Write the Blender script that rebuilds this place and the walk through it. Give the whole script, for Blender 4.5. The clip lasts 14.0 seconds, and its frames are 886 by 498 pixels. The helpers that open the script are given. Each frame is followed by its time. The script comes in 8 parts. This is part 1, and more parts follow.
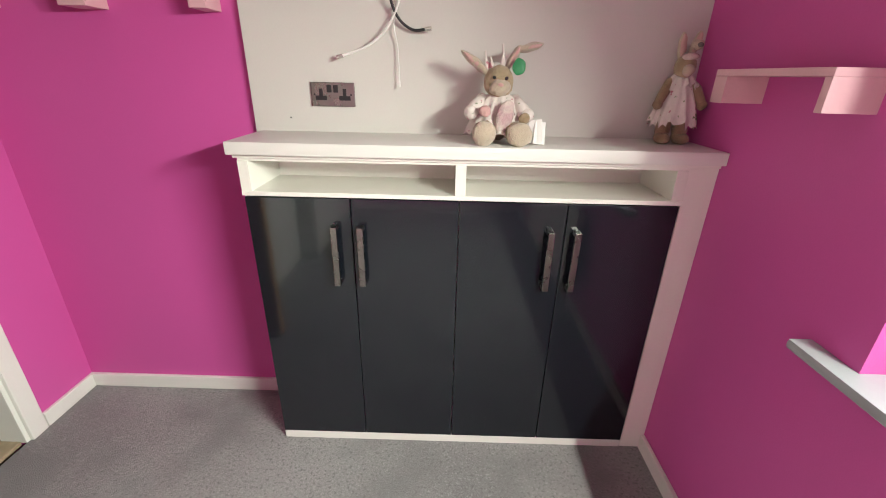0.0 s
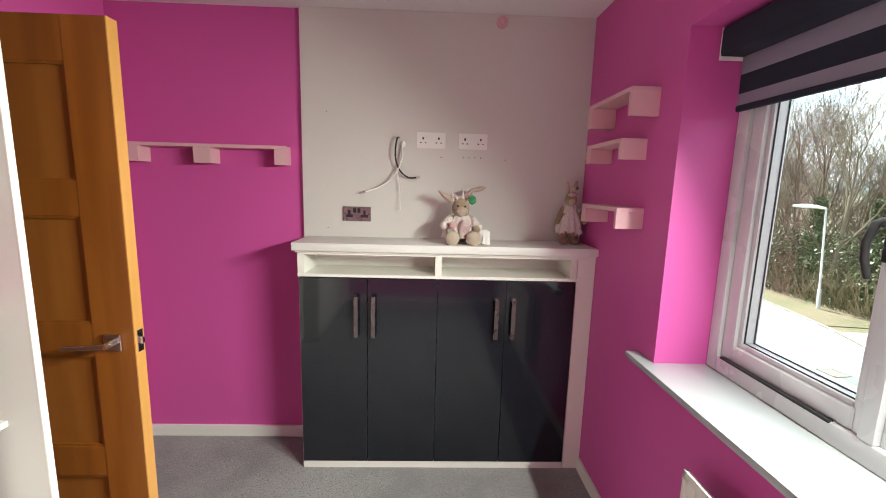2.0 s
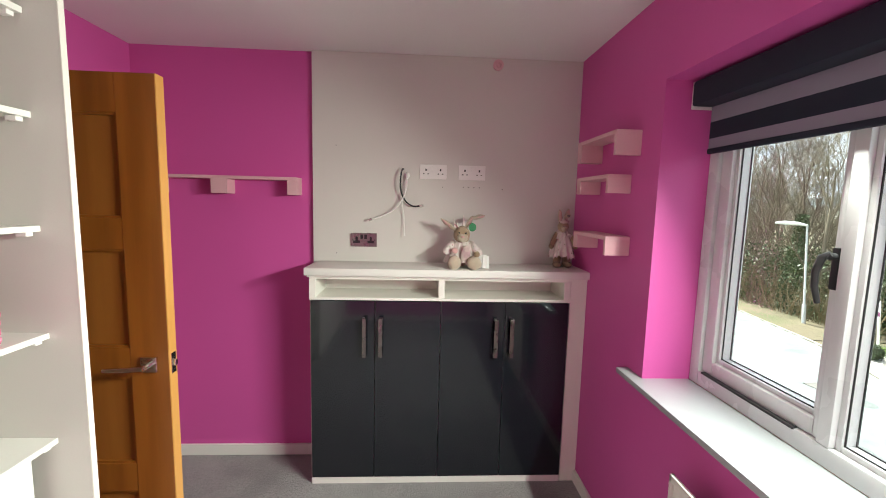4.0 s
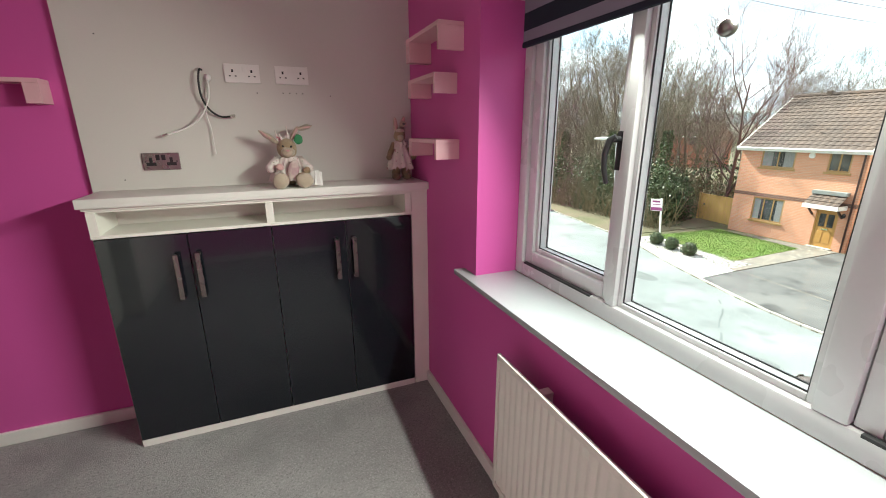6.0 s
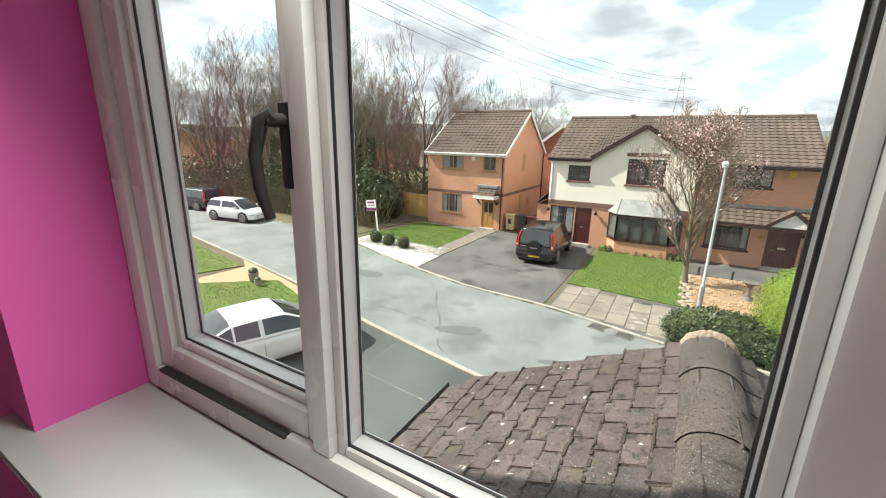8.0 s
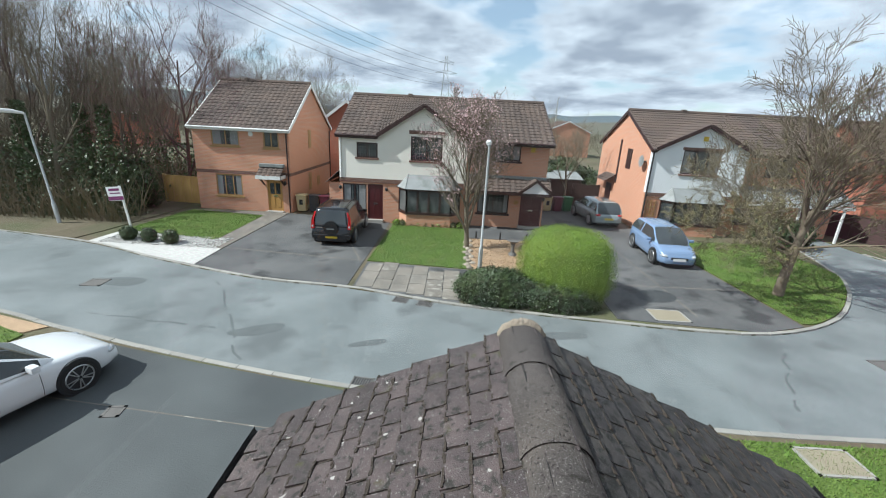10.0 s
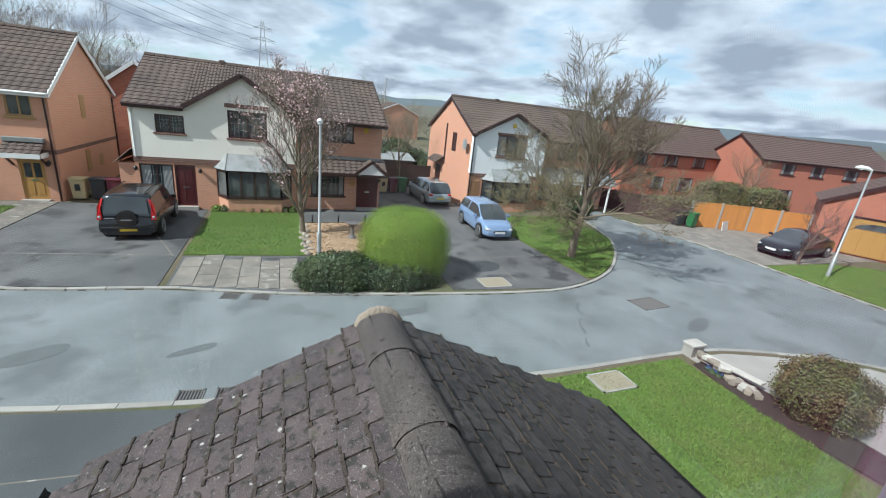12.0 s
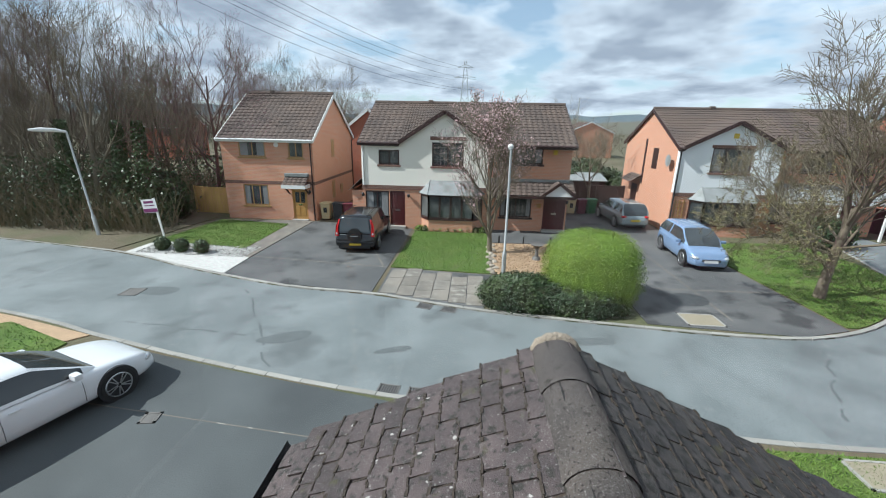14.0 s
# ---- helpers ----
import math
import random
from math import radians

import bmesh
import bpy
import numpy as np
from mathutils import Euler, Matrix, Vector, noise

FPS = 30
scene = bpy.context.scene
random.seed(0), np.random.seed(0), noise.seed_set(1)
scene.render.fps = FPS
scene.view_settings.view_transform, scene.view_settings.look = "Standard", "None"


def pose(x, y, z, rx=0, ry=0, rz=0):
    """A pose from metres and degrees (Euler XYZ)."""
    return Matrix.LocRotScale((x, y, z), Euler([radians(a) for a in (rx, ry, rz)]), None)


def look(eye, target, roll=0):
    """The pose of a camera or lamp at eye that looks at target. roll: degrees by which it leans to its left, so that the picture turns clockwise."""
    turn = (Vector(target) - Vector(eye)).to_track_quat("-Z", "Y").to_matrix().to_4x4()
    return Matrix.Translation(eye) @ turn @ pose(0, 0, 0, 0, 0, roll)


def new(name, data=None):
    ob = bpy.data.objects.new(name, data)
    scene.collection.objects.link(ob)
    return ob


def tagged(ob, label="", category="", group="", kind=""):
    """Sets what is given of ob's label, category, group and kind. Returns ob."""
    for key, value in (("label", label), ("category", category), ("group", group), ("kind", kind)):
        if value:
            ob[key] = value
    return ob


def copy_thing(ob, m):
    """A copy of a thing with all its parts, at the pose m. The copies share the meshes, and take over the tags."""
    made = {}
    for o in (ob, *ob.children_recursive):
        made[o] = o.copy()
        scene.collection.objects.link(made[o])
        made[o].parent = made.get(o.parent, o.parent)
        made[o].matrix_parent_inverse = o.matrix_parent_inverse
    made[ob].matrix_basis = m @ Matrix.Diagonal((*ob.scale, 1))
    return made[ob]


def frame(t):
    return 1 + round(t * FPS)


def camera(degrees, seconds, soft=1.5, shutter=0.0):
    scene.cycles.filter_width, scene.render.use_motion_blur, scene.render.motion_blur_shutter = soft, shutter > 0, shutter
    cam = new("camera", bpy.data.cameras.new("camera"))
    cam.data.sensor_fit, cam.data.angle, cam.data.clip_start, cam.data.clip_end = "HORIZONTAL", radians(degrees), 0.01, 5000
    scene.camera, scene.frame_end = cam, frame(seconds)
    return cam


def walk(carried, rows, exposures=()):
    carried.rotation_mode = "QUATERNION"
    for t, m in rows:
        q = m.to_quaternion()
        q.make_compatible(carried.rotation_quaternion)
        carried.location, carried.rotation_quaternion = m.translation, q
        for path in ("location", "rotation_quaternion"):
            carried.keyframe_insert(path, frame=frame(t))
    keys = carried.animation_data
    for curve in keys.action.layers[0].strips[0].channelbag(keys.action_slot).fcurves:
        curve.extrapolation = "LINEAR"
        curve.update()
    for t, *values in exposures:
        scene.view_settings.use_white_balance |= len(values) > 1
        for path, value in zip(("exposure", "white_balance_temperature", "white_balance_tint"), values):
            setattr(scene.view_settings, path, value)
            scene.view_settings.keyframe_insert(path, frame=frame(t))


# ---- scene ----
cam = camera(94.3, 14.0, soft=1.0)
METRES, EYE, TILT, LEAN, TURN = 2.38, 1.355, 0.0, 0.0, 0.6
ROWS = [
    (0.0, 0.0, 0.0, 0.0, 0.48, -22.98, -1.13),
    (0.5, 0.0287, -0.0584, 0.0013, 0.05, -20.46, -1.44),
    (1.0, 0.0484, -0.1484, 0.0089, 1.46, -17.59, -1.73),
    (1.5, 0.0384, -0.2171, 0.0201, -0.48, -12.99, -1.81),
    (2.0, -0.0073, -0.2992, 0.0387, -2.28, -8.81, -1.56),
    (4.5, -0.0369, -0.3561, 0.0628, -4.03, -6.41, -1.06),
    (5.0, -0.039, -0.35, 0.0524, -6.21, -10.2, -0.14),
    (5.5, -0.0254, -0.341, 0.0363, -12.66, -14.08, 0.26),
    (6.0, 0.0262, -0.3285, 0.0263, -22.79, -16.09, 0.19),
    (6.5, 0.0708, -0.3077, 0.0251, -30.48, -16.7, 0.16),
    (7.0, 0.1259, -0.2762, 0.0179, -38.88, -16.26, -0.37),
    (7.5, 0.1897, -0.2118, 0.0025, -49.01, -15.34, -0.69),
    (8.0, 0.2582, -0.1323, 0.0081, -60.28, -15.08, -1.06),
    (10.5, 0.4018, -0.057, 0.0388, -95.56, -18.46, -4.12),
    (11.0, 0.4084, -0.0432, 0.0421, -103.21, -19.26, -5.72),
    (11.5, 0.4126, -0.0406, 0.0421, -108.57, -18.99, -6.18),
    (12.0, 0.4121, -0.0419, 0.0421, -111.04, -18.27, -5.99),
    (12.5, 0.412, -0.042, 0.0419, -109.92, -17.79, -5.51),
    (13.0, 0.4128, -0.0418, 0.0414, -103.21, -17.72, -4.48),
    (13.5, 0.4117, -0.044, 0.0436, -93.73, -17.42, -2.79),
    (14.0, 0.4071, -0.0488, 0.0475, -86.03, -16.85, -1.04),
]
EXPOSURES = [(0.0, 2.4, 6500, -3), (2.0, 2.15, 6500, -3), (4.5, 2.05, 6500, -4), (5.4, 2.0, 6500, -4), (6.0, 1.7, 6500, -4), (7.0, 1.2, 6600, -3), (7.6, 0.95, 6700, 0), (8.2, 1.0, 7000, 2), (9.2, 0.6, 6500, 3), (10.3, 0.3, 5800, 2), (14.0, 0.3, 5800, 2)]
walk(cam, [(t, pose(0, 0, EYE, TILT, LEAN, TURN) @ pose(METRES * x, METRES * y, METRES * z, 90 + pitch, roll, yaw)) for t, x, y, z, yaw, pitch, roll in ROWS], EXPOSURES)

# ---- world and sun ----
G = -4.15  # the street's level; the room's floor is 0
SUN_UP, SUN_AZ = radians(45), radians(105)  # azimuth from +x, counted towards +y
world = bpy.data.worlds.new("sky")
scene.world = world
world.use_nodes = True
wn, wl = world.node_tree.nodes, world.node_tree.links
wn.clear()
sky = wn.new("ShaderNodeTexSky")
sky.sky_type, sky.sun_disc = "NISHITA", False
sky.sun_elevation, sky.sun_rotation = SUN_UP, radians(90) - SUN_AZ
sky.air_density, sky.dust_density = 1.0, 0.4
co = wn.new("ShaderNodeTexCoord")
sep = wn.new("ShaderNodeSeparateXYZ")
wl.new(co.outputs["Generated"], sep.inputs[0])


def wmath(op, a, b=None, c=None):
    n = wn.new("ShaderNodeMath")
    n.operation = op
    for k, v in enumerate((a, b, c)):
        if v is None:
            continue
        if isinstance(v, (int, float)):
            n.inputs[k].default_value = v
        else:
            wl.new(v, n.inputs[k])
    return n.outputs[0]


# a layer of broken cloud, seen in perspective: the way up divides the way along
flat = wmath("ADD", wmath("MAXIMUM", sep.outputs[2], 0.0), 0.2)
comb = wn.new("ShaderNodeCombineXYZ")
wl.new(wmath("DIVIDE", sep.outputs[0], flat), comb.inputs[0])
wl.new(wmath("DIVIDE", sep.outputs[1], flat), comb.inputs[1])


def wnoise(scale, detail, rough, off):
    m = wn.new("ShaderNodeMapping")
    m.inputs["Location"].default_value = off
    wl.new(comb.outputs[0], m.inputs[0])
    n = wn.new("ShaderNodeTexNoise")
    n.inputs["Scale"].default_value, n.inputs["Detail"].default_value, n.inputs["Roughness"].default_value = scale, detail, rough
    wl.new(m.outputs[0], n.inputs["Vector"])
    return n.outputs["Fac"]


def wramp(fac, stops):
    r = wn.new("ShaderNodeValToRGB")
    while len(r.color_ramp.elements) < len(stops):
        r.color_ramp.elements.new(0.5)
    for e, (p, c) in zip(r.color_ramp.elements, stops):
        e.position, e.color = p, (*c, 1)
    wl.new(fac, r.inputs[0])
    return r.outputs[0]


big = wnoise(1.8, 9, 0.5, (3.1, 1.7, 0))
cover = wramp(big, ((0.36, (0, 0, 0)), (0.48, (1, 1, 1))))
thick = wramp(wmath("ADD", wmath("MULTIPLY", big, 0.65), wmath("MULTIPLY", wnoise(2.4, 6, 0.6, (7, 2, 0)), 0.35)), ((0.40, (7.6, 8.0, 8.5)), (0.49, (5.6, 6.0, 6.6)), (0.60, (3.2, 3.55, 4.2))))
mixc = wn.new("ShaderNodeMix")
mixc.data_type = "RGBA"
wl.new(cover, mixc.inputs[0])
veil = wn.new("ShaderNodeMix")  # thin high haze whitens the blue
veil.data_type = "RGBA"
veil.inputs[0].default_value = 0.45
wl.new(sky.outputs[0], veil.inputs[6])
veil.inputs[7].default_value = (4.6, 5.5, 6.3, 1)
wl.new(veil.outputs[2], mixc.inputs[6])
wl.new(thick, mixc.inputs[7])
bg = wn.new("ShaderNodeBackground")
bg.inputs["Strength"].default_value = 0.105
wl.new(mixc.outputs[2], bg.inputs[0])
wo = wn.new("ShaderNodeOutputWorld")
wl.new(bg.outputs[0], wo.inputs[0])

sun = new("sun", bpy.data.lights.new("sun", "SUN"))
sun.data.energy, sun.data.angle, sun.data.color = 5.0, radians(0.7), (1.0, 0.96, 0.9)
sun_way = Vector((math.cos(SUN_AZ) * math.cos(SUN_UP), math.sin(SUN_AZ) * math.cos(SUN_UP), math.sin(SUN_UP)))
sun.matrix_world = look(sun_way * 60, (0, 0, 0))

# stands in for the sky's light, in the head of the window opening
head = new("window_light", bpy.data.lights.new("window_light", "AREA"))
head.data.shape, head.data.size, head.data.size_y = "RECTANGLE", 0.95, 0.035
head.data.spread = radians(140)
head.data.energy, head.data.color = 13.0, (1.0, 0.99, 0.93)
head.matrix_world = Matrix.Translation((0.972, -0.26, 1.682)) @ Matrix.Rotation(radians(90), 4, "Z") @ Matrix.Rotation(radians(54), 4, "X")

# ---- materials ----
def pmat(name, col, rough=0.6, metal=0.0, var=0.1, scale=3.0, fine=90.0, bump=0.08, dist=0.004, coat=0.0, spec=0.5, rand=0.0, tint=None, stretch=(1, 1, 1), sheen=0.0):
    """Plain surface: colour varied at two sizes, roughness wear and fine relief; tint: a second colour in the large stains; rand: tone per piece."""
    m = bpy.data.materials.new(name)
    m.use_nodes = True
    nt = m.node_tree
    N, L = nt.nodes, nt.links
    p = N["Principled BSDF"]
    tc = N.new("ShaderNodeTexCoord")
    mp = N.new("ShaderNodeMapping")
    mp.inputs["Scale"].default_value = stretch
    L.new(tc.outputs["Object"], mp.inputs[0])
    info = N.new("ShaderNodeObjectInfo")
    off = N.new("ShaderNodeVectorMath")
    off.operation = "MULTIPLY_ADD"
    L.new(info.outputs["Random"], off.inputs[0])
    off.inputs[1].default_value = (17, 9, 5)
    L.new(mp.outputs[0], off.inputs[2])
    src = off.outputs[0] if rand else mp.outputs[0]

    def nz(s, d):
        n = N.new("ShaderNodeTexNoise")
        n.inputs["Scale"].default_value, n.inputs["Detail"].default_value = s, d
        L.new(src, n.inputs["Vector"])
        return n.outputs["Fac"]

    def mth(op, a, b, c=0.0):
        n = N.new("ShaderNodeMath")
        n.operation = op
        for k, v in enumerate((a, b, c)):
            if isinstance(v, (int, float)):
                n.inputs[k].default_value = v
            else:
                L.new(v, n.inputs[k])
        return n.outputs[0]

    a, b = nz(scale, 4), nz(fine, 3)
    v = mth("MULTIPLY_ADD", a, 2.4 * var, 1 - 1.2 * var)
    v = mth("ADD", v, mth("MULTIPLY_ADD", b, 1.6 * var, -0.8 * var))
    if rand:
        v = mth("ADD", v, mth("MULTIPLY_ADD", info.outputs["Random"], 2 * rand, -rand))
    base = N.new("ShaderNodeMix")
    base.data_type = "RGBA"
    base.inputs[6].default_value = (*col, 1)
    base.inputs[7].default_value = (*(tint or col), 1)
    r = N.new("ShaderNodeMapRange")
    r.inputs[1].default_value, r.inputs[2].default_value = 0.42, 0.62
    L.new(nz(scale * 0.6 + 0.13, 5), r.inputs[0])
    L.new(r.outputs[0], base.inputs[0])
    sc = N.new("ShaderNodeVectorMath")
    sc.operation = "SCALE"
    L.new(base.outputs[2], sc.inputs[0])
    L.new(v, sc.inputs[3])
    L.new(sc.outputs[0], p.inputs["Base Color"])
    L.new(mth("MULTIPLY_ADD", a, 0.16, rough - 0.08), p.inputs["Roughness"])
    p.inputs["Metallic"].default_value, p.inputs["Coat Weight"].default_value = metal, coat
    p.inputs["Specular IOR Level"].default_value, p.inputs["Sheen Weight"].default_value = spec, sheen
    if bump:
        bp = N.new("ShaderNodeBump")
        bp.inputs["Strength"].default_value, bp.inputs["Distance"].default_value = min(1, bump * 4), dist
        L.new(mth("ADD", mth("MULTIPLY", a, 0.4), b), bp.inputs["Height"])
        L.new(bp.outputs[0], p.inputs["Normal"])
    return m


def brick_mat(name, col, col2, mortar, row=0.075, width=0.225, mort=0.010):
    """Brickwork too far off for single bricks: courses along the wall's own run."""
    m = pmat(name, col, 0.85, var=0.08, scale=0.7, fine=30)
    N, L = m.node_tree.nodes, m.node_tree.links
    p = N["Principled BSDF"]
    tc = N.new("ShaderNodeTexCoord")
    s = N.new("ShaderNodeSeparateXYZ")
    L.new(tc.outputs["Object"], s.inputs[0])
    add = N.new("ShaderNodeMath")
    L.new(s.outputs[0], add.inputs[0])
    L.new(s.outputs[1], add.inputs[1])
    c = N.new("ShaderNodeCombineXYZ")
    L.new(add.outputs[0], c.inputs[0])
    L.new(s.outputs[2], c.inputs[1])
    b = N.new("ShaderNodeTexBrick")
    b.inputs["Scale"].default_value = 1.0
    b.inputs["Brick Width"].default_value, b.inputs["Row Height"].default_value, b.inputs["Mortar Size"].default_value = width, row, mort
    b.inputs["Color1"].default_value, b.inputs["Color2"].default_value, b.inputs["Mortar"].default_value = (*col, 1), (*col2, 1), (*mortar, 1)
    L.new(c.outputs[0], b.inputs["Vector"])
    old = p.inputs["Base Color"].links[0].from_node
    L.new(b.outputs["Color"], old.inputs[0])
    return m


def glass_mat(name, tint=(1, 1, 1), gloss=1.0):
    """A clear pane: light goes straight through, and the surface mirrors by Fresnel."""
    m = bpy.data.materials.new(name)
    m.use_nodes = True
    N, L = m.node_tree.nodes, m.node_tree.links
    N.clear()
    t, g, mx, fr, o = N.new("ShaderNodeBsdfTransparent"), N.new("ShaderNodeBsdfGlossy"), N.new("ShaderNodeMixShader"), N.new("ShaderNodeLayerWeight"), N.new("ShaderNodeOutputMaterial")
    t.inputs[0].default_value = (*tint, 1)
    g.inputs["Roughness"].default_value = 0.0
    g.inputs[0].default_value = (gloss, gloss, gloss, 1)
    fr.inputs[0].default_value = 0.5
    pw, ad = N.new("ShaderNodeMath"), N.new("ShaderNodeMath")
    pw.operation, ad.operation = "POWER", "MULTIPLY_ADD"
    pw.inputs[1].default_value, ad.inputs[1].default_value, ad.inputs[2].default_value = 5.0, 0.55, 0.018
    L.new(fr.outputs["Facing"], pw.inputs[0])
    L.new(pw.outputs[0], ad.inputs[0])
    L.new(ad.outputs[0], mx.inputs[0])
    L.new(t.outputs[0], mx.inputs[1])
    L.new(g.outputs[0], mx.inputs[2])
    L.new(mx.outputs[0], o.inputs[0])
    return m


PINK = pmat("pink_emulsion", (0.61, 0.092, 0.36), 0.55, var=0.035, scale=1.6, fine=260, bump=0.03, dist=0.002)
GREYWALL = pmat("pale_grey_emulsion", (0.66, 0.635, 0.595), 0.6, var=0.03, scale=1.2, fine=220, bump=0.03, dist=0.002)
CEILW = pmat("white_ceiling_paint", (0.84, 0.82, 0.81), 0.85, var=0.03, scale=1.1, fine=160, bump=0.05)
WHITE = pmat("white_gloss_paint", (0.8, 0.78, 0.74), 0.35, var=0.03, scale=4, fine=120, bump=0.02)
CREAM = pmat("cream_board", (0.82, 0.79, 0.73), 0.4, var=0.03, scale=3, fine=90, bump=0.02)
WORKTOP = pmat("textured_white_laminate", (0.77, 0.75, 0.71), 0.42, var=0.04, scale=6, fine=300, bump=0.06, dist=0.002)
CHAR = pmat("charcoal_gloss_door", (0.010, 0.012, 0.017), 0.11, var=0.04, scale=1.5, fine=400, bump=0.008, dist=0.001, coat=0.3)
STEEL = pmat("brushed_dark_nickel", (0.24, 0.225, 0.21), 0.28, 1.0, var=0.08, scale=20, fine=300, bump=0.02, dist=0.001)
CHROME = pmat("satin_chrome", (0.68, 0.66, 0.62), 0.2, 1.0, var=0.05, scale=18, fine=300, bump=0.01, dist=0.001)
PVC = pmat("white_upvc", (0.62, 0.62, 0.63), 0.28, var=0.025, scale=3, fine=100, bump=0.01, dist=0.001)
GASKET = pmat("black_rubber_gasket", (0.02, 0.02, 0.022), 0.6, var=0.1)
BLACK = pmat("black_plastic", (0.018, 0.018, 0.02), 0.45, var=0.1, scale=20)
PLASTIC = pmat("white_moulded_plastic", (0.84, 0.82, 0.79), 0.35, var=0.02, scale=9, bump=0.01)
PINKWOOD = pmat("pale_pink_painted_mdf", (0.72, 0.43, 0.47), 0.5, var=0.04, scale=6, fine=150, bump=0.02)
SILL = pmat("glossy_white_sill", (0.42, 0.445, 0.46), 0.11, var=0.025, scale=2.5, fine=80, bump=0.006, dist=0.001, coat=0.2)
RADM = pmat("white_enamel", (0.78, 0.74, 0.69), 0.3, var=0.03, scale=5, bump=0.01)
BLIND_D = pmat("navy_blind_fabric", (0.014, 0.018, 0.034), 0.9, var=0.1, scale=8, fine=500, bump=0.1, dist=0.001)
BLIND_L = pmat("mauve_grey_sheer_fabric", (0.26, 0.23, 0.3), 0.9, var=0.07, scale=8, fine=500, bump=0.1, dist=0.001)
PANE = glass_mat("window_glass")
FUR = pmat("cream_plush", (0.5, 0.41, 0.31), 0.95, var=0.2, scale=25, fine=260, bump=0.25, dist=0.004, sheen=0.4)
FURPINK = pmat("pink_ear_lining", (0.6, 0.36, 0.34), 0.95, var=0.12, scale=30, fine=260, bump=0.2, sheen=0.3)
CLOTH = pmat("cream_knit", (0.66, 0.56, 0.5), 0.95, var=0.12, scale=40, fine=320, bump=0.3, dist=0.003, sheen=0.2)
CLOTHPINK = pmat("faded_pink_print_cloth", (0.5, 0.33, 0.34), 0.95, var=0.2, scale=35, fine=200, bump=0.2, tint=(0.62, 0.52, 0.47))
FURTAN = pmat("tan_plush", (0.3, 0.21, 0.12), 0.95, var=0.25, scale=25, fine=260, bump=0.3, dist=0.004, tint=(0.4, 0.3, 0.19), sheen=0.3)
LACE = pmat("pale_printed_cotton", (0.74, 0.66, 0.62), 0.95, var=0.1, scale=35, fine=300, bump=0.3, dist=0.002)
GREEN_TAG = pmat("green_paper_tag", (0.03, 0.22, 0.08), 0.5, var=0.1)
TOWEL = pmat("pink_terry", (0.78, 0.22, 0.36), 0.95, var=0.12, scale=30, fine=200, bump=0.4, dist=0.006, sheen=0.3)


def wood_mat(name, c1, c2, rough=0.38):
    m = pmat(name, c1, rough, var=0.07, scale=2.5, fine=60, bump=0.04, dist=0.001, tint=c2, stretch=(9, 9, 0.7))
    return m


OAK = wood_mat("honey_oak_veneer", (0.26, 0.086, 0.012), (0.2, 0.062, 0.008))
OAKPANEL = wood_mat("honey_oak_panel", (0.24, 0.08, 0.012), (0.28, 0.1, 0.017), 0.42)
OAKEDGE = wood_mat("pale_oak_lipping", (0.62, 0.31, 0.09), (0.55, 0.27, 0.07))
HALLFLOOR = wood_mat("pale_landing_laminate", (0.42, 0.33, 0.22), (0.36, 0.27, 0.18))


def carpet_mat():
    m = pmat("grey_pile_carpet", (0.29, 0.275, 0.275), 0.97, var=0.2, scale=2.2, fine=330, bump=0.3, dist=0.006, tint=(0.22, 0.205, 0.21), sheen=0.3)
    return m


CARPET = carpet_mat()

# outdoor surfaces
ASPHALT = pmat("worn_grey_asphalt", (0.155, 0.172, 0.172), 0.75, var=0.25, scale=0.6, fine=30, bump=0.2, dist=0.006, tint=(0.2, 0.217, 0.217))
TARMAC = pmat("dark_tarmac_drive", (0.085, 0.085, 0.085), 0.85, var=0.2, scale=0.6, fine=30, bump=0.2, dist=0.006, tint=(0.12, 0.118, 0.115))
# a darker tarmac tone for the front drive alone
DRIVEDARK = pmat("darker_drive_tarmac", (0.06, 0.065, 0.066), 0.7, var=0.25, scale=0.5, fine=30, bump=0.2, dist=0.006, tint=(0.085, 0.092, 0.092))
STAIN = pmat("oil_darkened_tarmac", (0.05, 0.053, 0.054), 0.65, var=0.25, scale=2, fine=30, bump=0.2)
PATCH = pmat("dark_tarmac_patch", (0.112, 0.122, 0.122), 0.85, var=0.2, scale=2, fine=30, bump=0.2)
KERB = pmat("pale_concrete_kerb", (0.3, 0.285, 0.255), 0.9, var=0.16, scale=2.5, fine=40, bump=0.15, rand=0.12)
SLAB = pmat("weathered_paving_slab", (0.21, 0.185, 0.155), 0.9, var=0.2, scale=1.7, fine=40, bump=0.15, rand=0.16, tint=(0.16, 0.145, 0.125))
GRASS = pmat("lawn_grass", (0.09, 0.15, 0.022), 0.95, var=0.35, scale=1.3, fine=22, bump=0.5, dist=0.03, tint=(0.1, 0.145, 0.026))
BLADE = pmat("grass_blade", (0.12, 0.21, 0.028), 0.8, var=0.25, scale=2.0, fine=6, bump=0.0, tint=(0.13, 0.19, 0.035))
EARTH = pmat("rough_earth_and_grass", (0.12, 0.098, 0.06), 0.97, var=0.3, scale=0.4, fine=6, bump=0.3, dist=0.05, tint=(0.085, 0.088, 0.04))
GRAVELW = pmat("white_gravel", (0.52, 0.5, 0.47), 0.95, var=0.3, scale=9, fine=40, bump=0.6, dist=0.02)
GRAVELB = pmat("buff_gravel", (0.42, 0.29, 0.18), 0.95, var=0.35, scale=9, fine=36, bump=0.6, dist=0.02)
BRICK = brick_mat("orange_brick", (0.60, 0.27, 0.16), (0.52, 0.225, 0.13), (0.5, 0.36, 0.27))
